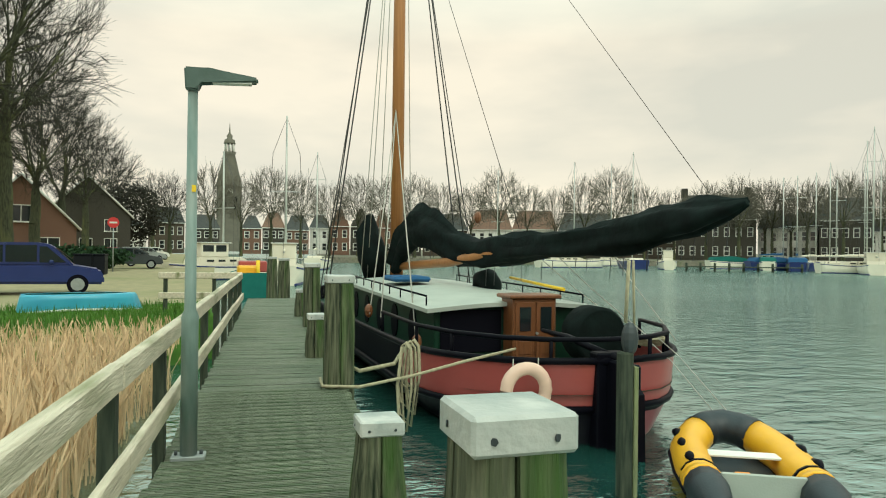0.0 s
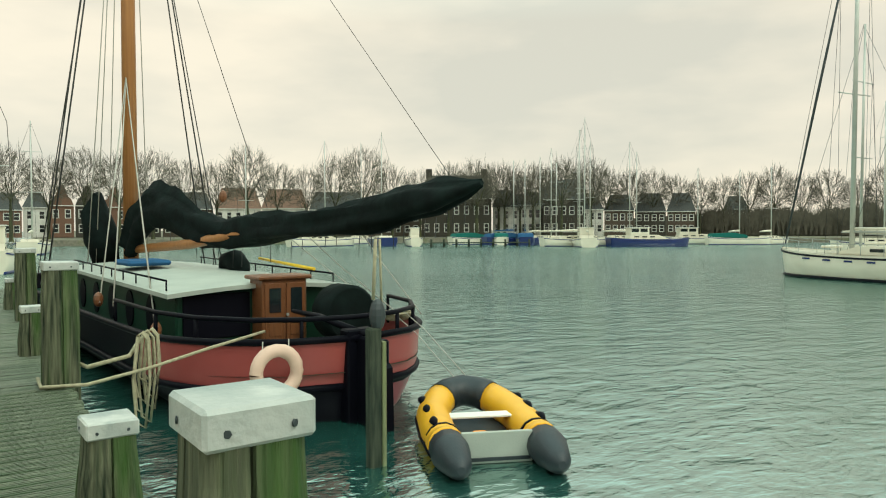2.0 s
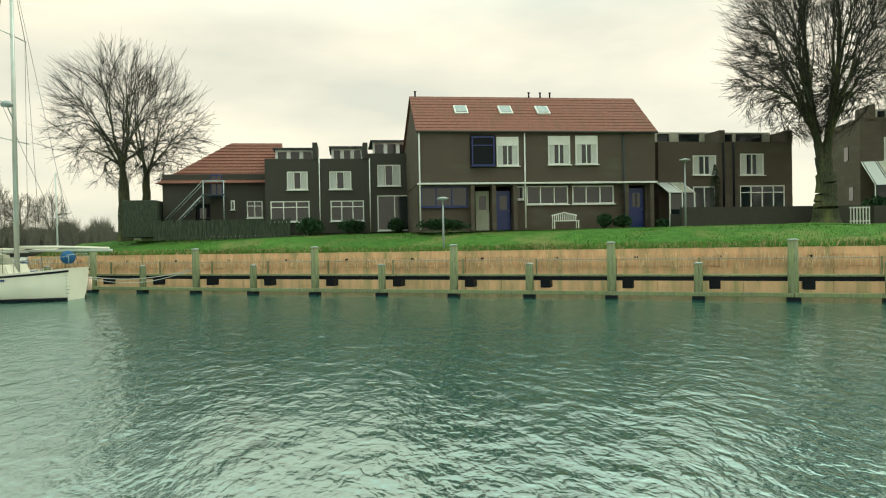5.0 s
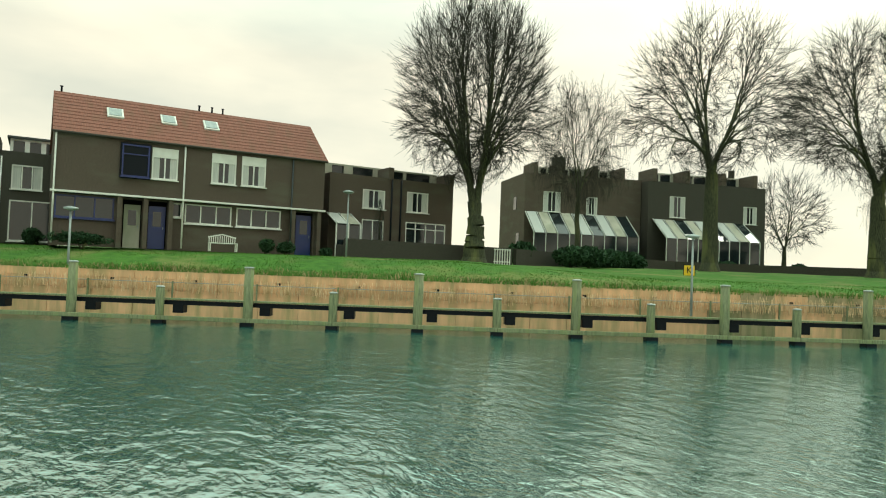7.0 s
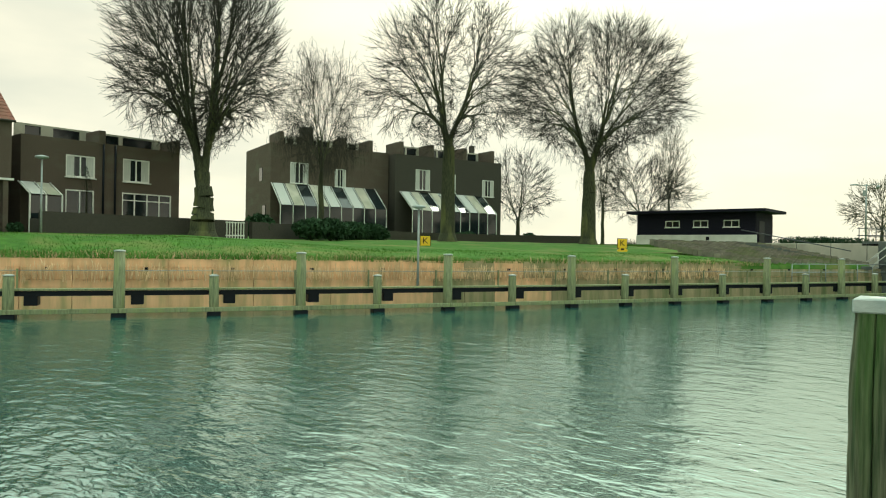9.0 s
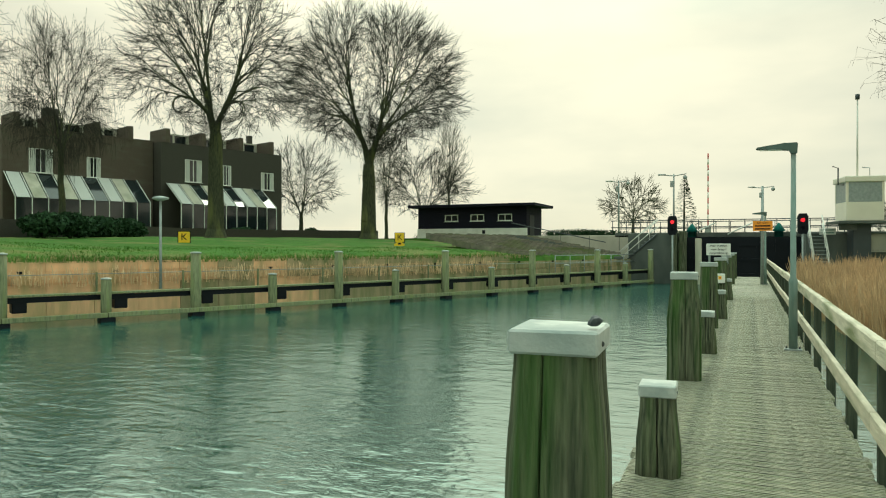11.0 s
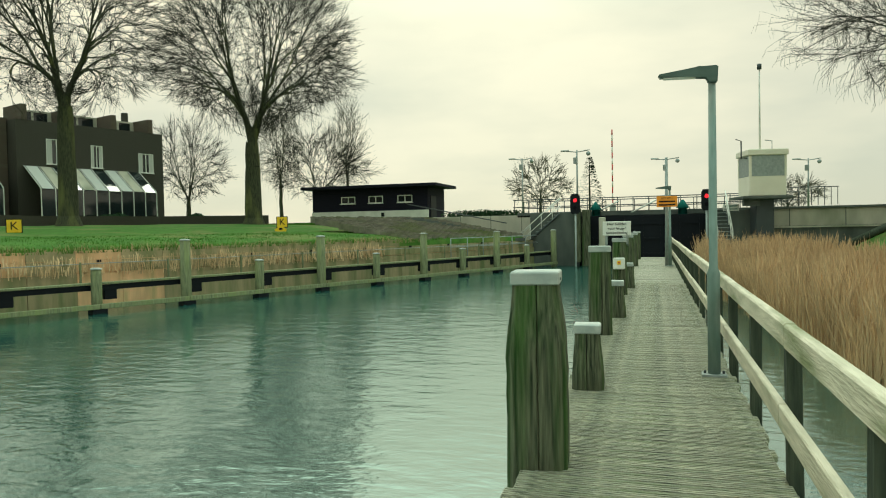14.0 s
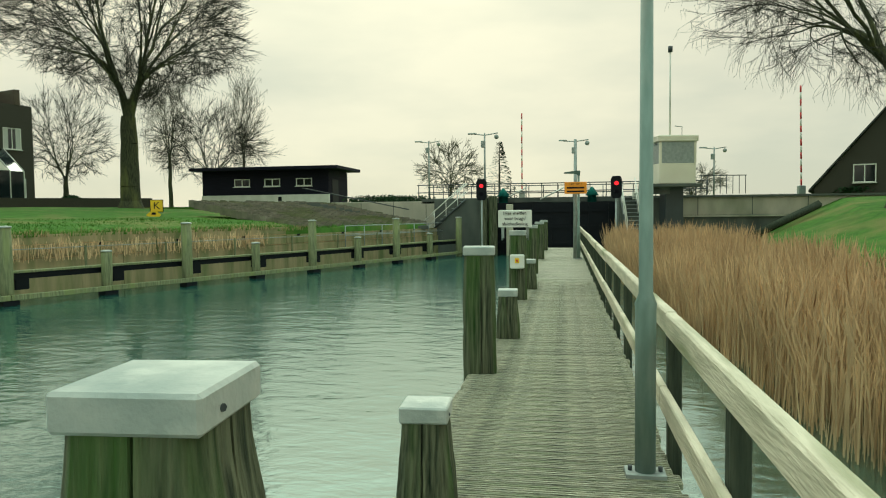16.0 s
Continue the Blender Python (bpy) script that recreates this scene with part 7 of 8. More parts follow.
one_tube("plate", [(0, 0, 2.95), (0, 0.03, 2.95)], 0.32, REDP, rs, "", 20)
one_box("bar", (0, -0.012, 2.95), (0.42, 0.02, 0.1), WHITE, rs, "white bar")


def gable_house(m, w, dep, eave, ridge, wall_mat, label, wins, trim=None):
    t = thing("gable_house", label, "house", m)
    holes = [q for q in wins if q[3] <= eave]
    shell(t, w, eave, dep, wall_mat, holes)
    for q in holes:
        window(t, *q, 0.05, 1, WHITE, 0)
    bm = bmesh.new()
    prism(bm, [(0, eave), (w / 2, ridge), (w, eave)], 0, 0.3)
    part("gable", bm, wall_mat, t)
    for q in wins:
        if q[3] > eave:
            window(t, *q, -0.05, 1, WHITE, 0)
    for sd in (0, 1):
        bm = bmesh.new()
        xa, xb = (-0.35, w / 2) if sd == 0 else (w + 0.35, w / 2)
        v = [bm.verts.new(c) for c in ((xa, -0.25, eave - 0.25), (xb, -0.25, ridge + 0.06), (xb, dep, ridge + 0.06), (xa, dep, eave - 0.25), (xa, -0.25, eave - 0.1), (xb, -0.25, ridge + 0.22), (xb, dep, ridge + 0.22), (xa, dep, eave - 0.1))]
        for f in ((0, 1, 2, 3), (7, 6, 5, 4), (0, 4, 5, 1), (1, 5, 6, 2), (2, 6, 7, 3), (3, 7, 4, 0)):
            bm.faces.new([v[i] for i in f])
        part("roof", bm, DTILE, t)
        if trim:
            bm = bmesh.new()
            tube(bm, [(xa, -0.3, eave - 0.2), (xb, -0.3, ridge + 0.1)], 0.10, 4)
            part("bargeboard", bm, trim, t)
    return t


x, y, _ = bearing(21.22, 66)
gable_house(Matrix.Translation((x, y, 0)) @ Matrix.Rotation(radians(18.29), 4, "Z"), 8.0, 10, 3.0, 7.2, REDBR, "brick house with a steep gable and white bargeboards", [(1.2, 3.0, 0.8, 2.2), (5.0, 6.8, 0.8, 2.2), (3.0, 5.0, 3.4, 4.8)], WHITE)
x, y, _ = bearing(16.41, 90)
gable_house(Matrix.Translation((x, y, 0)) @ Matrix.Rotation(radians(16.24), 4, "Z"), 9.0, 10, 5.0, 9.5, BRICK2, "dark brick street house behind the bare trees", [(1.0, 2.4, 0.8, 2.4), (3.6, 5.0, 0.8, 2.4), (6.2, 7.6, 0.8, 2.4), (1.0, 2.4, 3.2, 4.6), (6.2, 7.6, 3.2, 4.6)], WHITE)
# dark evergreen mass behind the parking ground
clump("evergreen_tree", "large dark ivy-covered tree behind the parking ground", "tree", bearing(11.02, 96, 0), (11, 9, 11), 4200, 0.24, TWIG, 91)
clump("hedge", "low green hedge beside the parking ground", "hedge", bearing(14.53, 48, 0), (8, 2.0, 1.8), 2500, 0.16, LEAF, 92)
for k, (px_, d) in enumerate(((13.72, 41), (12.91, 41))):
    bn = thing("waste_bin", "dark wheeled waste bin", "bin", pose(*bearing(px_, d, 0.0)), "bins")
    one_box("body", (0, 0, 0.55), (0.9, 0.8, 1.0), BLACK, bn, "", 0.05)
    one_box("lid", (0, 0, 1.09), (0.95, 0.85, 0.08), BLACK, bn, "", 0.02)

# boats beyond the end of the jetty
ob_, rr_ = yacht(Matrix.Translation(bearing(1.59, 36, WZ)) @ Matrix.Rotation(radians(95), 4, "Z") @ Matrix.Scale(0.72, 4), 9.5, 3.2, 1.35, "old teal boat with a yellow cabin beyond the jetty", CANVG, YELLOW, False, (), stern=0.7, sheer=0.4)
one_box("cabin", (1.6, 0.4, 1.75), (2.2, 1.5, 0.9), YELLOW, ob_, "yellow painted cabin", 0.12)
one_box("canopy", (3.8, 0, 2.1), (2.6, 2.0, 0.8), HULLR, ob_, "reddish deckhouse", 0.08)
one_tube("post", [(0.3, -0.2, 1.2), (0.3, -0.2, 2.6)], 0.14, SIGNY, ob_, "yellow rudder post", 8)


# ---- black boathouse on the bank ----
sh = thing("boathouse", "black tarred boarded boathouse with white plinth and flat roof", "shed", pose(29.5, -72.0, 2.45, 0, 0, 180))
SW = 11.2
SHH = [(2.9, 4.3, 1.55, 2.2), (5.6, 7.0, 1.55, 2.2), (8.4, 9.8, 1.55, 2.2)]
bm = bmesh.new()
wall_face(bm, SW, 2.05, SHH, 0.2, 0, 0.85)
part("wall", bm, SHEDW, sh)
for k in range(9):
    z = 0.9 + k * 0.22
    if z < 1.5 or z > 2.25:
        one_box("board", (SW / 2, -0.012, z), (SW, 0.03, 0.19), SHEDW, sh)
for a in SHH:
    window(sh, *a, 0.02, 1, WHITE, 0)
one_box("plinth", (SW / 2, 0.05, 0.2), (SW + 0.1, 0.3, 1.3), WHITE, sh, "white rendered plinth")
for k in range(9):
    one_box("board", (SW + 0.02, 2.6, 0.9 + k * 0.22), (0.03, 5.0, 0.19), SHEDW, sh)
one_box("side_wall", (SW - 0.1, 2.6, 1.2), (0.2, 5.0, 3.4), SHEDW, sh)
one_box("side_wall", (0.1, 2.6, 1.2), (0.2, 5.0, 3.4), SHEDW, sh)
one_box("back_wall", (SW / 2, 5.0, 1.2), (SW, 0.2, 3.4), SHEDW, sh)
one_box("door", (SW + 0.05, 1.6, 1.0), (0.06, 1.6, 2.2), BLACK, sh)
one_box("roof", (SW / 2 + 0.2, 2.3, 3.02), (SW + 1.8, 6.6, 0.26), SHEDW, sh, "flat felt roof with deep eaves", 0.02)
one_box("vent", (7.0, -0.12, 0.5), (0.3, 0.04, 0.35), BLACK, sh)

# sett revetment below it
rv = thing("ground_revetment", "sloping revetment of rough stone setts", "revetment", kind="structure")
sett_v, sett_f = [], []
for i in range(34):
    for j in range(20):
        s = 9.25 + i * 0.052
        o = 2.2 + j * 0.42 + (0.18 if i % 2 else 0)
        p = quay(s, o)
        z = 1.06 + 1.36 * (o - 2.2) / 8.4 + rng.uniform(-0.03, 0.05)
        w, h_ = 0.15, 0.17
        q = len(sett_v)
        sett_v += [(p.x - w, p.y - h_, z + 0.04), (p.x + w, p.y - h_, z + 0.04), (p.x + w, p.y + h_, z + 0.07), (p.x - w, p.y + h_, z + 0.07), (p.x - w, p.y - h_, z - 0.3), (p.x + w, p.y - h_, z - 0.3), (p.x + w, p.y + h_, z - 0.3), (p.x - w, p.y + h_, z - 0.3)]
        sett_f += [tuple(q + e for e in f) for f in ((0, 1, 2, 3), (0, 4, 5, 1), (1, 5, 6, 2), (2, 6, 7, 3), (3, 7, 4, 0))]
tagged(raw("setts", sett_v, sett_f, COBBLE, rv), "rough stone setts", kind="stuff")
# land round the lock and behind it
bm = bmesh.new()
box(bm, (26, -100, 0.6), (42, 76, 3.3))
solid("ground_south_east", bm, GRASS, "grass ground behind the lock", "ground", kind="structure")
bm = bmesh.new()
box(bm, (-39, -110, 0.55), (66, 100, 3.4))
solid("ground_south_west", bm, GRASS, "grass ground behind the lock", "ground", kind="structure")
bm = bmesh.new()
edge_up = ((-24, -20, 0.9), (-15.5, -32, 0.9), (-14.5, -44, 1.2), (-14.8, -52, 1.5), (-16.5, -60, 2.28))
v = [bm.verts.new(c) for c in ((-16.5, -60.0, 2.28), (-20, -60, 2.28), (-60, -60, 2.28), (-60, -20, 2.2), *edge_up[:-1])]
c_ = bm.verts.new((-30, -45, 2.3))
for i in range(len(v)):
    bm.faces.new((v[i], v[(i + 1) % len(v)], c_))
w_ = [bm.verts.new(c) for c in edge_up]
l_ = [bm.verts.new(c) for c in ((-13, -14, -1.2), (-8.0, -30, -1.2), (-6.8, -43, -1.2), (-7.0, -50, -1.2), (-8.6, -59, -1.2))]
for i in range(4):
    bm.faces.new((w_[i], w_[i + 1], l_[i + 1], l_[i]))
solid("ground_slope", bm, GRASS, "grass slope beside the reed bed", "ground", kind="structure")


def reed_right():
    while True:
        x, y = rng.uniform(-17, -2.35), rng.uniform(-53, -10)
        edge = -2.9 - 0.9 * max(0, noise.noise((y * 0.5, 1, 0))) - 0.055 * max(0, y + 38)
        if x < edge and x > (-7.6 if y < -32 else -9.5) + 0.9 * noise.noise((y * 0.6, 2, 0)) and rng.random() < 0.25 + 1.4 * (0.5 + 0.5 * noise.noise((x * 0.7, y * 0.7, 5))):
            return x, y, -1.0, 0.95 + 0.35 * noise.noise((x * 0.4, y * 0.4, 0)) + 0.2 * noise.noise((x * 1.7, y * 1.7, 2))


blades("reeds", 46000, reed_right, 1.72, 0.009, REED2, 0.26, "dense bed of tall dry golden reeds beside the jetty", "reeds", segs=2)
bm = bmesh.new()
v = [bm.verts.new(c) for c in ((-3.9, -53.5, -0.7), (-3.9, -42, -0.7), (-4.4, -34, -0.75), (-5.0, -22, -0.85), (-6, -14, -0.97), (-22, -12, -0.97), (-22, -53.5, -0.4))]
bm.faces.new(v)
solid("ground_reed_litter", bm, REEDD, "matted dry litter under the reeds", "ground", kind="structure")

# ---- lock ----
kb = thing("slope_kerb", "dark mossy timber kerb running up the grass slope", "kerb")
one_tube("beam", [(-10.9, -56.8, 0.15), (-12.7, -57.2, 1.0), (-14.6, -57.6, 1.9)], 0.22, RAILP, kb, "", 4)
lock = thing("wall_lock", "weathered concrete lock walls with a dark steel gate between them", "lock", kind="structure")
one_box("pier", (5.4, -62.0, 0.4), (3.0, 7.0, 4.2), DCONC, lock, "dark wet concrete pier", 0.04)
one_box("pier", (-5.6, -61.5, 0.4), (3.2, 7.0, 4.0), DCONC, lock, "dark wet concrete pier", 0.04)
one_box("wall_run", (10.8, -61.8, 0.9), (8.6, 0.6, 3.0), CONC, lock, "pale concrete retaining wall", 0.03)
one_box("wall_run", (-13.6, -59.8, 1.85), (13.2, 0.7, 1.05), CONC, lock, "pale concrete parapet wall", 0.03)
one_box("coping", (-13.6, -59.75, 2.43), (13.4, 0.9, 0.12), DCONC, lock, "dark coping")
one_box("wall_run", (-13.6, -59.5, 0.1), (13.2, 0.6, 2.5), DCONC, lock, "dark wet lower wall", 0.03)
one_box("ledge", (-13.6, -59.3, 1.28), (13.2, 0.5, 0.1), CONC, lock)
for k in range(4):
    one_box("joint", (-8.6 - 3.0 * k, -59.44, 1.85), (0.04, 0.02, 1.05), DCONC, lock)
for k in range(3):
    one_box("joint", (8.0 + 2.2 * k, -61.49, 0.9), (0.04, 0.02, 3.0), DCONC, lock)
gate = one_box("gate", (-0.1, -60.2, 0.5), (8.0, 0.5, 3.4), BLACK, lock, "black steel lock gate")
for k in range(7):
    one_box("gate_rib", (-3.6 + k * 1.17, -59.9, 0.5), (0.12, 0.14, 3.4), BLACK, gate)
for z in (-0.3, 0.7, 1.7):
    one_box("gate_beam", (-0.1, -59.88, z), (8.0, 0.12, 0.14), BLACK, gate)
for k in range(4):
    one_box("fender_board", (3.8 - 0.0, -58.5 + 0.28 * k, 1.0), (0.35, 0.25, 3.4), POSTW, lock, "", 0.02)
one_box("pier_face", (3.3, -58.3, 0.5), (0.5, 0.5, 4.2), POSTW, lock, "mossy timber guide post", 0.04)
one_box("pier_face", (2.3, -58.3, 0.3), (0.4, 0.4, 3.6), CONC, lock, "pale concrete guide post", 0.04)
# bridge deck with railing
br_ = thing("lock_bridge", "narrow road bridge over the lock with dark steel railings", "bridge")
one_box("deck", (-0.2, -63.5, 2.4), (17, 4.0, 0.3), DCONC, br_)
for yy in (-61.6, -65.3):
    for z in (2.95, 3.45):
        one_tube("rail", [(-9.5, yy, z), (8.6, yy, z)], 0.035, STEEL, br_, "dark steel rail", 6)
    for k in range(19):
        one_tube("rail_post", [(-9.5 + k, yy, 2.45), (-9.5 + k, yy, 3.47)], 0.03, STEEL, br_, "", 5)
for x in (-2.6, 2.9):
    bm = bmesh.new()
    tube(bm, [(x, -61.0, 2.2), (x, -61.0, 2.6), (x, -61.0, 2.62), (x, -61.0, 3.15)], [0.28, 0.28, 0.42, 0.06], 4)
    part("gate_gear", bm, CANVG, br_, "teal gate gear housing")
for x0 in (-1.0, 1.4):
    one_tube("brace", [(x0, -61.2, 3.2), (x0 + 1.6, -61.2, 2.4)], 0.05, WHITE, br_, "white strut", 5)


def signal(x, y, z, pole_top=None):
    t = thing("signal_light", "black lock signal with a lit red lamp", "signal light", pose(x, y, 0, 0, 0, 180), "lock signals")
    one_tube("pole", [(0, 0.1, -3.0), (0, 0.1, z + 0.2)], 0.06, GALV, t, "", 8)
    bm = bmesh.new()
    prism(bm, [(-0.30, z - 0.45), (-0.2, z - 0.62), (0.2, z - 0.62), (0.30, z - 0.45), (0.30, z + 0.45), (0.2, z + 0.62), (-0.2, z + 0.62), (-0.30, z + 0.45)], -0.03, 0.03)
    hd_ = part("backboard", bm, BLACK, t)
    one_tube("red_lamp", [(0, -0.06, z + 0.22), (0, -0.1, z + 0.22)], 0.12, LAMPRED, t, "lit red lamp", 14)
    one_tube("green_lamp", [(0, -0.06, z - 0.25), (0, -0.1, z - 0.25)], 0.12, HULLK, t, "unlit dark lamp", 14)
    return t


signal(3.85, -57.2, 2.95)
signal(-3.75, -56.5, 2.95)


def board_sign(m, w, h, plate, ink, lines, label, post=True, size=0.2):
    t = thing("notice_board", label, "sign", m)
    one_box("plate", (0, 0, 0), (w, 0.03, h), plate, t, "", 0.012)
    for i, tx in enumerate(lines):
        z = h / 2 - h * (i + 0.6) / (len(lines) + 0.25)
        if tx:
            cu = bpy.data.curves.new("lettering", "FONT")
            cu.body, cu.size, cu.align_x, cu.align_y, cu.extrude = tx, size, "CENTER", "CENTER", 0.003
            ob = new("lettering", cu)
            ob.parent = t
            ob.data.materials.append(ink)
            ob.matrix_basis = pose(0, -0.02, z, 90, 0, 0)
        else:
            one_box("text_bar", (0, -0.018, z), (w * 0.78, 0.006, size * 0.5), ink, t)
    if plate == WHITE:
        for sx in (-0.36, 0.36):
            one_box("leg", (sx * w, 0.03, -h / 2 - 0.02), (0.04, 0.03, 0.36), GALV, t)
    return t


wsign = board_sign(pose(0.0, -29.6, 1.50, 0, 0, 180), 0.62, 0.32, WHITE, BLACK, ("Hier melden", "voor brug-/", "sluisbediening"), "white notice board with black lettering on a mooring post", size=0.085)
for x in (-0.24, 0.24):
    one_tube("post", [(x, 0.04, -0.4), (x, 0.04, 0.16)], 0.02, GALV, wsign, "", 6)
osign = board_sign(pose(-1.28, -40.7, 2.42, 0, 0, 180), 0.74, 0.40, ORANGE, BLACK, ("LET OP !", "", ""), "orange warning board with black lettering on a lamp post", size=0.11)
cb_ = thing("call_box", "pale grey intercom box with a yellow button on a mooring post", "call box", pose(-0.05, -29.4, 0.72, 0, 0, 180))
one_box("case", (0, 0, 0), (0.26, 0.10, 0.26), WHITE, cb_, "", 0.02)
one_box("button_plate", (0, -0.055, 0.02), (0.08, 0.012, 0.09), SIGNY, cb_, "yellow button plate")
one_tube("button", [(0, -0.06, 0.02), (0, -0.075, 0.02)], 0.02, REDP, cb_, "", 8)

# control tower
ct = thing("control_cabin", "cream lock keeper's control cabin on a dark pedestal", "control cabin", pose(-6.75, -57.0, 0, 0, 0, 12))
one_box("pedestal", (0, 0, 1.9), (1.0, 1.0, 2.2), STEEL, ct, "dark pedestal", 0.04)
one_box("platform", (0.1, 0, 2.98), (2.7, 2.5, 0.16), DCONC, ct, "", 0.02)
one_box("bracket", (0.8, 0.6, 2.72), (0.9, 0.25, 0.4), DCONC, ct)
one_box("lower_wall", (0, 0, 3.62), (2.0, 1.9, 1.12), CREAM, ct, "cream panelled lower wall", 0.04)
for sx, sy in ((-0.95, -0.9), (0.95, -0.9), (-0.95, 0.9), (0.95, 0.9)):
    one_box("corner_post", (sx, sy, 4.75), (0.12, 0.12, 1.2), CREAM, ct)
for c_, s_ in (((0, 0.93, 4.75), (1.8, 0.03, 1.15)), ((0, -0.93, 4.75), (1.8, 0.03, 1.15)), ((0.97, 0, 4.75), (0.03, 1.7, 1.15)), ((-0.97, 0, 4.75), (0.03, 1.7, 1.15))):
    # Opaque pale grey panes: the reflection is put into their colour.
    one_box("pane", c_, s_, GALV, ct, "large cabin window with its reflection greyed in")
one_box("roof", (0, 0, 5.5), (2.2, 2.1, 0.34), CREAM, ct, "", 0.04)
one_tube("aerial", [(0.1, 0, 5.6), (0.1, 0, 10.4)], [0.06, 0.04], WHITE, ct, "white aerial mast", 8)
one_tube("aerial_head", [(0.1, 0, 10.3), (0.1, 0, 10.6)], 0.13, STEEL, ct, "dark camera head", 8)
one_tube("lamp_arm", [(0.95, 0.5, 5.2), (1.3, 0.5, 5.2), (1.3, 0.5, 6.2), (1.6, 0.5, 6.3)], 0.04, STEEL, ct, "dark lamp arm", 6)
one_tube("lamp_arm", [(-0.5, 0.2, 5.6), (-0.5, 0.2, 6.2), (-0.1, 0.2, 6.25)], 0.03, GALV, ct, "", 6)
for k in range(8):
    one_tube("platform_post", [(-1.3 - 0.35 * k, 0.9, 2.5), (-1.3 - 0.35 * k, 0.9, 3.5)], 0.02, STEEL, ct, "", 5)
one_tube("platform_rail", [(-1.2, 0.9, 3.5), (-3.8, 0.9, 3.5)], 0.025, STEEL, ct, "", 5)
board_sign(pose(-5.2, -58.0, 2.49, 0, 0, 180), 0.9, 0.4, WHITE, CANVG, ("", ""), "small white notice on the lock platform", size=0.1)


def stair(m, n, run, rise, w, label):
    t = thing("steel_stair", label, "stair", m)
    for k in range(n):
        one_box("tread", (k * run, 0, (k + 0.5) * rise), (run * 1.05, w, 0.04), GALV, t)
    for sy in (-w / 2, w / 2):
        one_tube("stringer", [(0, sy, 0), (n * run, sy, n * rise)], 0.05, STEEL, t, "", 5)
        one_tube("handrail", [(0, sy, 1.0), (n * run, sy, n * rise + 1.0)], 0.035, WHITE, t, "pale handrail", 6)
        one_tube("handrail", [(0, sy, 0.5), (n * run, sy, n * rise + 0.5)], 0.025, WHITE, t, "", 5)
        for k in range(0, n + 1, 3):
            one_tube("baluster", [(k * run, sy, k * rise), (k * run, sy, k * rise + 1.0)], 0.025, WHITE, t, "", 5)
    return t


stair(pose(7.6, -58.8, 0.1, 0, 0, 180), 11, 0.24, 0.21, 0.8, "steel stair with pale handrails up the lock wall")
stair(pose(-4.7, -56.0, 0.1, 0, 0, -85), 11, 0.20, 0.22, 0.8, "steel stair with pale handrails beside the lock gate")
st2 = thing("stone_stair", "concrete bank stair with a pale handrail", "stair")
a, b = quay(10.55, 9.2, 2.35), quay(10.75, 1.9, 0.9)
for k in range(14):
    p = a.lerp(b, k / 13)
    one_box("step", (p.x, p.y, p.z - 0.1), (1.2, 0.62, 0.2), DCONC, st2, "", 0.01, Matrix.Rotation(radians(25), 4, "Z"))
one_tube("handrail", [tuple(a + Vector((0.5, 0, 0.95))), tuple(b + Vector((0.5, 0, 0.95)))], 0.035, STEEL, st2, "", 6)
bf = thing("bank_fence", "low grey metal fence along the lock approach", "fence")
for k in range(8):
    p = quay(9.6 + k * 0.24, 1.3)
    one_tube("fence_post", [(p.x, p.y, 0.0), (p.x, p.y, 1.05)], 0.03, GALV, bf, "", 5)
for z in (0.55, 1.03):
    one_tube("fence_rail", [tuple(quay(9.6, 1.3, z)), tuple(quay(11.3, 1.3, z))], 0.025, GALV, bf, "", 5)


def cam_pole(x, y, z0, z1, k=1.0):
    t = thing("camera_mast", "grey mast with camera arms above the lock", "mast", pose(x, y, 0), "masts at the lock")
    one_tube("pole", [(0, 0, z0), (0, 0, z1)], [0.08, 0.05], GALV, t, "", 8)
    one_tube("arm", [(-0.9 * k, 0, z1 - 0.02), (0, 0, z1 - 0.15 * k), (0.8 * k, 0, z1 - 0.05)], 0.04 * k, GALV, t, "", 6)
    one_box("lamp", (0.85 * k, 0, z1 - 0.03), (0.6 * k, 0.2 * k, 0.1 * k), GALV, t, "", 0.03)
    bm = bmesh.new()
    bmesh.ops.create_uvsphere(bm, u_segments=10, v_segments=8, radius=0.16 * k, matrix=Matrix.Translation((-0.8 * k, 0, z1 - 0.28 * k)))
    part("dome_camera", bm, GALV, t)
    one_box("box", (0.1 * k, 0, z1 - 0.75 * k), (0.3 * k, 0.2 * k, 0.45 * k), GALV, t, "", 0.02)
    return t


cam_pole(4.4, -64.0, 2.4, 7.0)
cam_pole(-1.28, -41.2, 0.0, 4.1, 0.5)
cam_pole(9.8, -72.0, 2.3, 7.4)
cam_pole(-12.6, -75, 2.3, 6.6)


def barrier(x, y, h, lean=0.0):
    t = thing("raised_barrier", "raised red and white road barrier arm", "barrier", pose(x, y, 2.3))
    one_box("motor_box", (0, 0, 0.5), (0.5, 0.5, 1.2), GALV, t, "", 0.04)
    for k in range(int(h / 0.5)):
        one_tube("stripe", [(lean * k * 0.5, 0, 0.6 + k * 0.5), (lean * (k + 1) * 0.5, 0, 1.1 + k * 0.5)], 0.065, REDP if k % 2 else WHITE, t, "", 6)
    return t


bm = bmesh.new()
box(bm, (-0.5, -101, 0.58), (13, 70, 3.3))
solid("ground_lock_road", bm, GRAVEL, "paved road ground behind the lock", "ground", kind="structure")
barrier(2.6, -76.0, 7.0)
barrier(-18.6, -73.5, 8.0, 0.02)
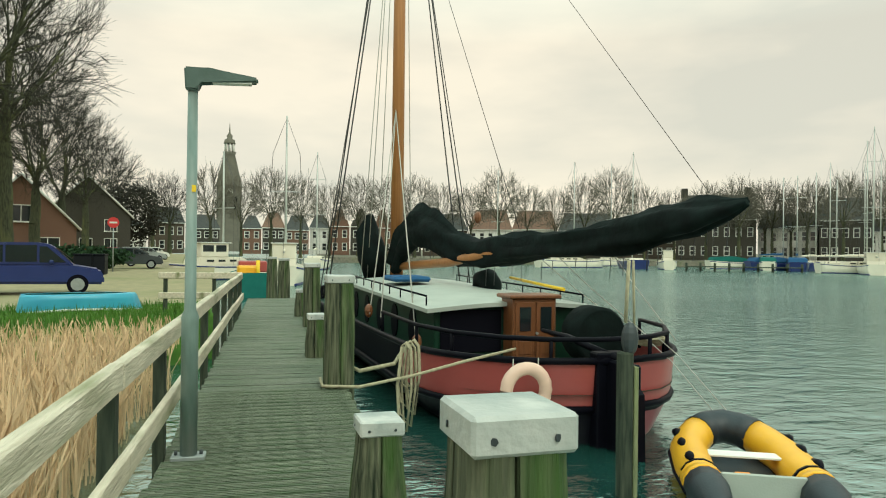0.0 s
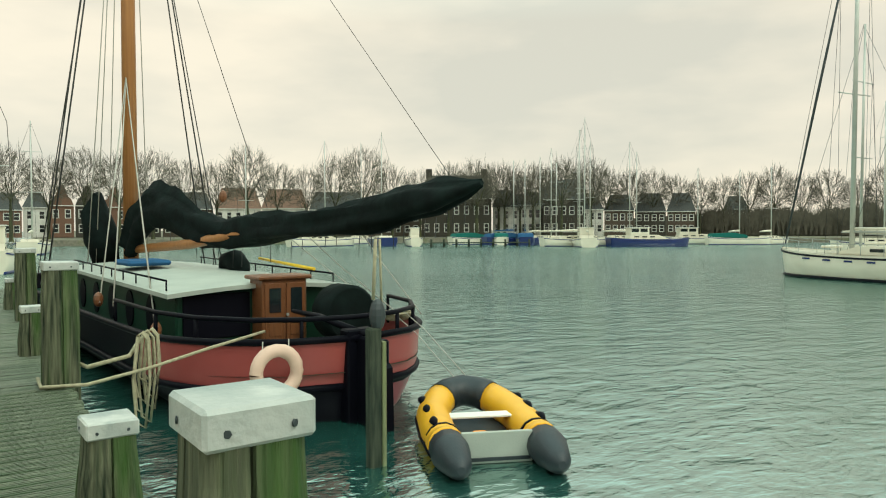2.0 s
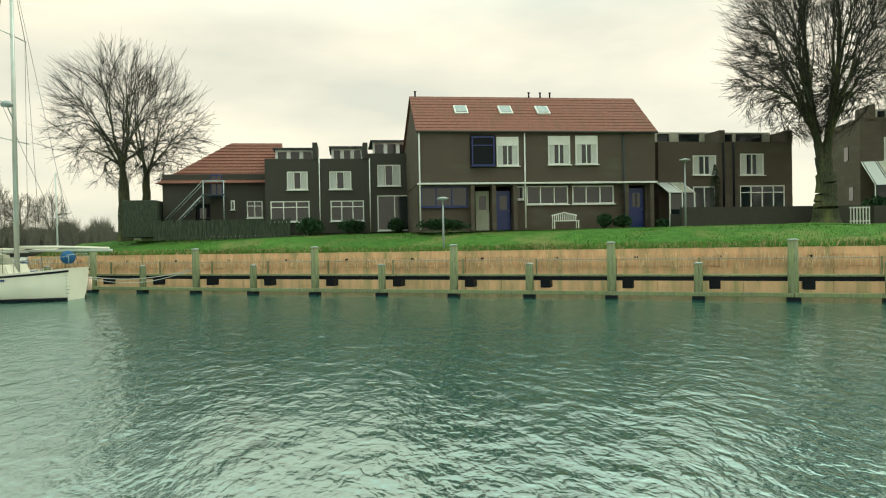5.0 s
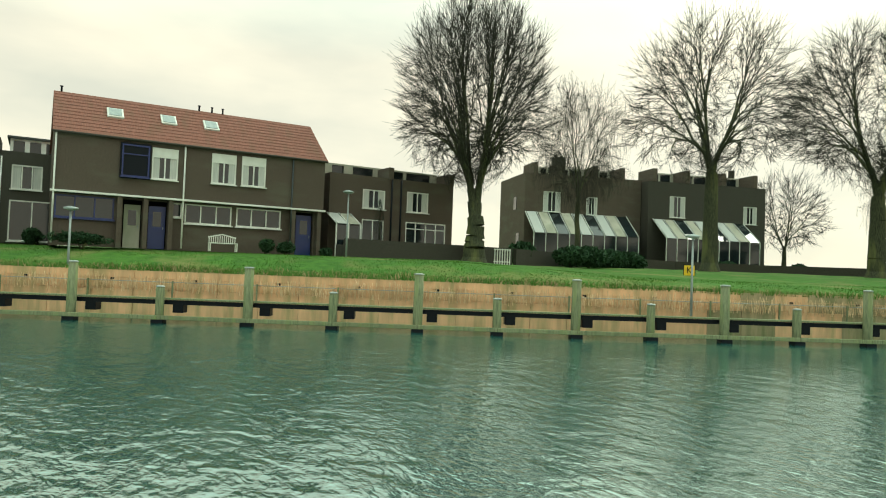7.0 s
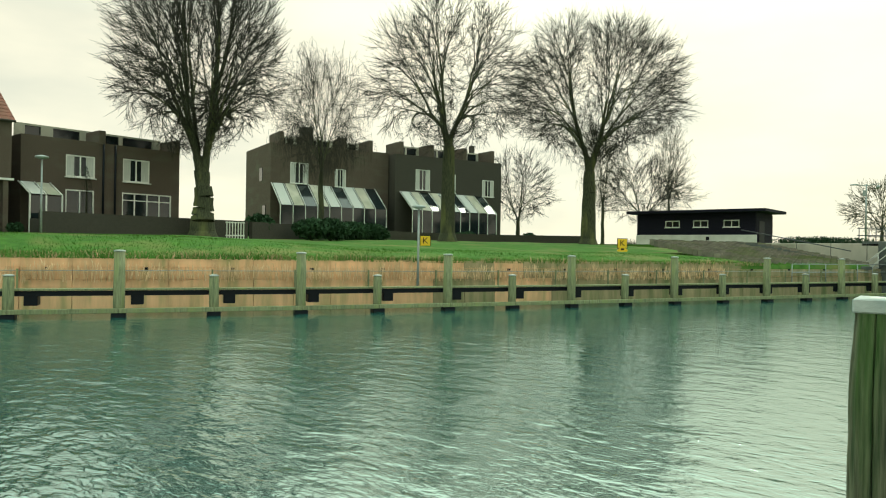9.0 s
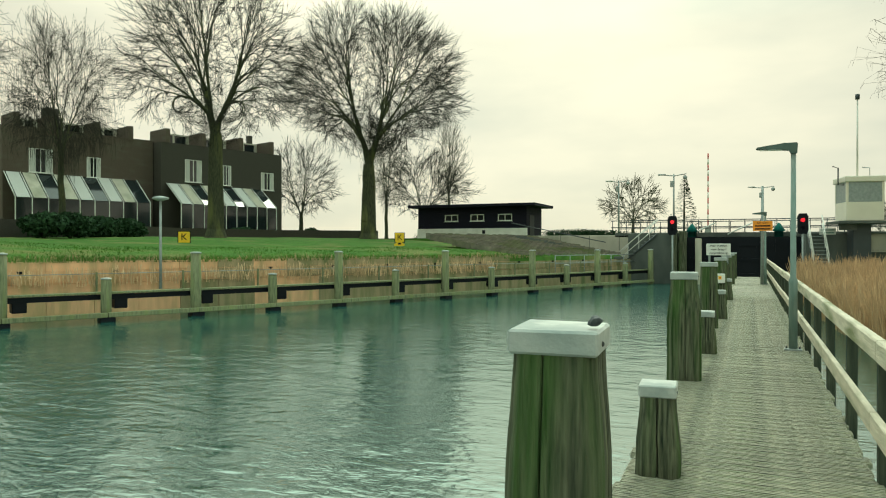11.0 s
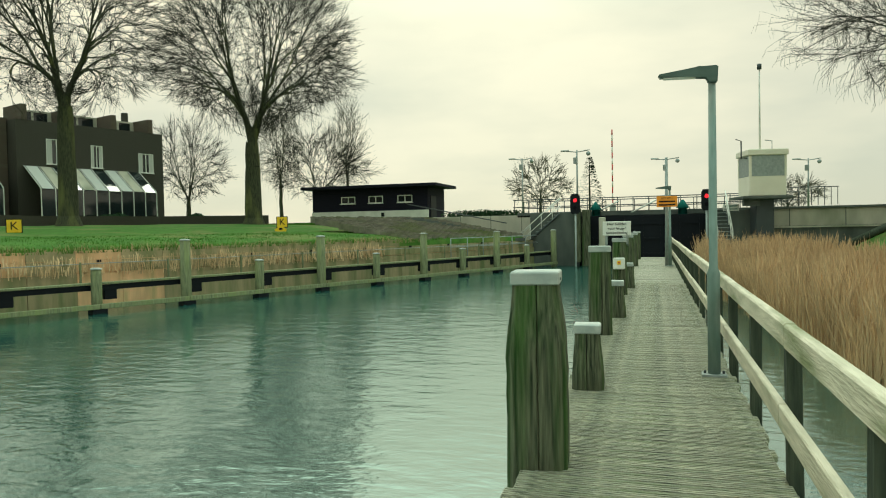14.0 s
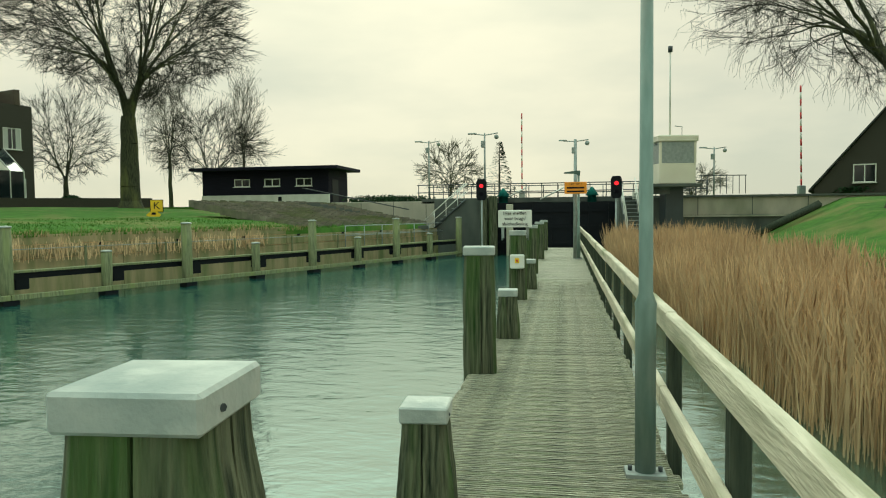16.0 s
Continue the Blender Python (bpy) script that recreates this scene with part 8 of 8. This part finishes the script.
# hedge and far houses behind the lock
clump("hedge", "clipped dark hedge above the lock wall", "hedge", (12.6, -69.5, 2.25), (9.5, 1.6, 0.95), 2600, 0.10, LEAF, 95)
fir = thing("fir_tree", "young dark green fir behind the lock", "tree", pose(5.6, -88, 2.2))
bm = bmesh.new()
tube(bm, [(0, 0, 0), (0, 0, 6.6)], [0.16, 0.03], 6)
part("trunk", bm, BARK, fir)
fv, ff = [], []
for k in range(900):
    z = 0.8 + 5.8 * rng.random()
    r_ = (6.8 - z) * 0.32 * rng.random() ** 0.4
    a = rng.uniform(0, 6.28)
    p = Vector((math.cos(a) * r_, math.sin(a) * r_, z - r_ * 0.25))
    i = len(fv)
    fv += [tuple(p), tuple(p + Vector((math.cos(a + 0.6) * 0.3, math.sin(a + 0.6) * 0.3, -0.05))), tuple(p + Vector((math.cos(a - 0.6) * 0.3, math.sin(a - 0.6) * 0.3, 0.0)))]
    ff.append((i, i + 1, i + 2))
raw("crown", fv, ff, LEAF, fir)
cf = thing("conifer", "slim dark columnar conifer before the brick row", "tree", pose(36.2, -22.0, 2.0))
fv, ff = [], []
for k in range(1500):
    z = 0.1 + 3.3 * rng.random()
    r_ = 0.34 * math.sin(min(1.0, (3.5 - z) / 1.6) * 1.57) * rng.random() ** 0.4
    a = rng.uniform(0, 6.28)
    p = Vector((math.cos(a) * r_, math.sin(a) * r_, z))
    i = len(fv)
    fv += [tuple(p), tuple(p + Vector((0.05, 0.02, 0.16))), tuple(p + Vector((-0.03, 0.05, 0.16)))]
    ff.append((i, i + 1, i + 2))
raw("foliage", fv, ff, LEAF, cf)
one_tube("stem", [(0, 0, -0.1), (0, 0, 3)], [0.08, 0.02], BARK, cf, "", 5)
# dark gabled house right of the lock
gable_house(pose(-17.4, -67.0, 2.3, 0, 0, 160), 8.4, 12, 0.7, 5.9, BRICK2, "dark gabled house with small white windows behind the lock", [(2.2, 3.5, 1.0, 2.2), (5.0, 6.4, 1.0, 2.2)])
clump("hedge", "dark hedge before the gabled house", "hedge", (-22.8, -66.3, 2.25), (11.5, 1.6, 1.3), 2600, 0.12, LEAF, 97)
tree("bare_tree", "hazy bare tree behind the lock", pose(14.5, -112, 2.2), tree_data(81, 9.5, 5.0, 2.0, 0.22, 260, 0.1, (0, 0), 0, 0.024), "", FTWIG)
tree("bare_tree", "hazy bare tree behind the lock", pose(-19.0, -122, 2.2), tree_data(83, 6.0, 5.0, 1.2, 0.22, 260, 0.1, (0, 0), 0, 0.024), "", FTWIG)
woods("far_woods", 205, 148, 260, 9, 2400, 7, None, 2.0)
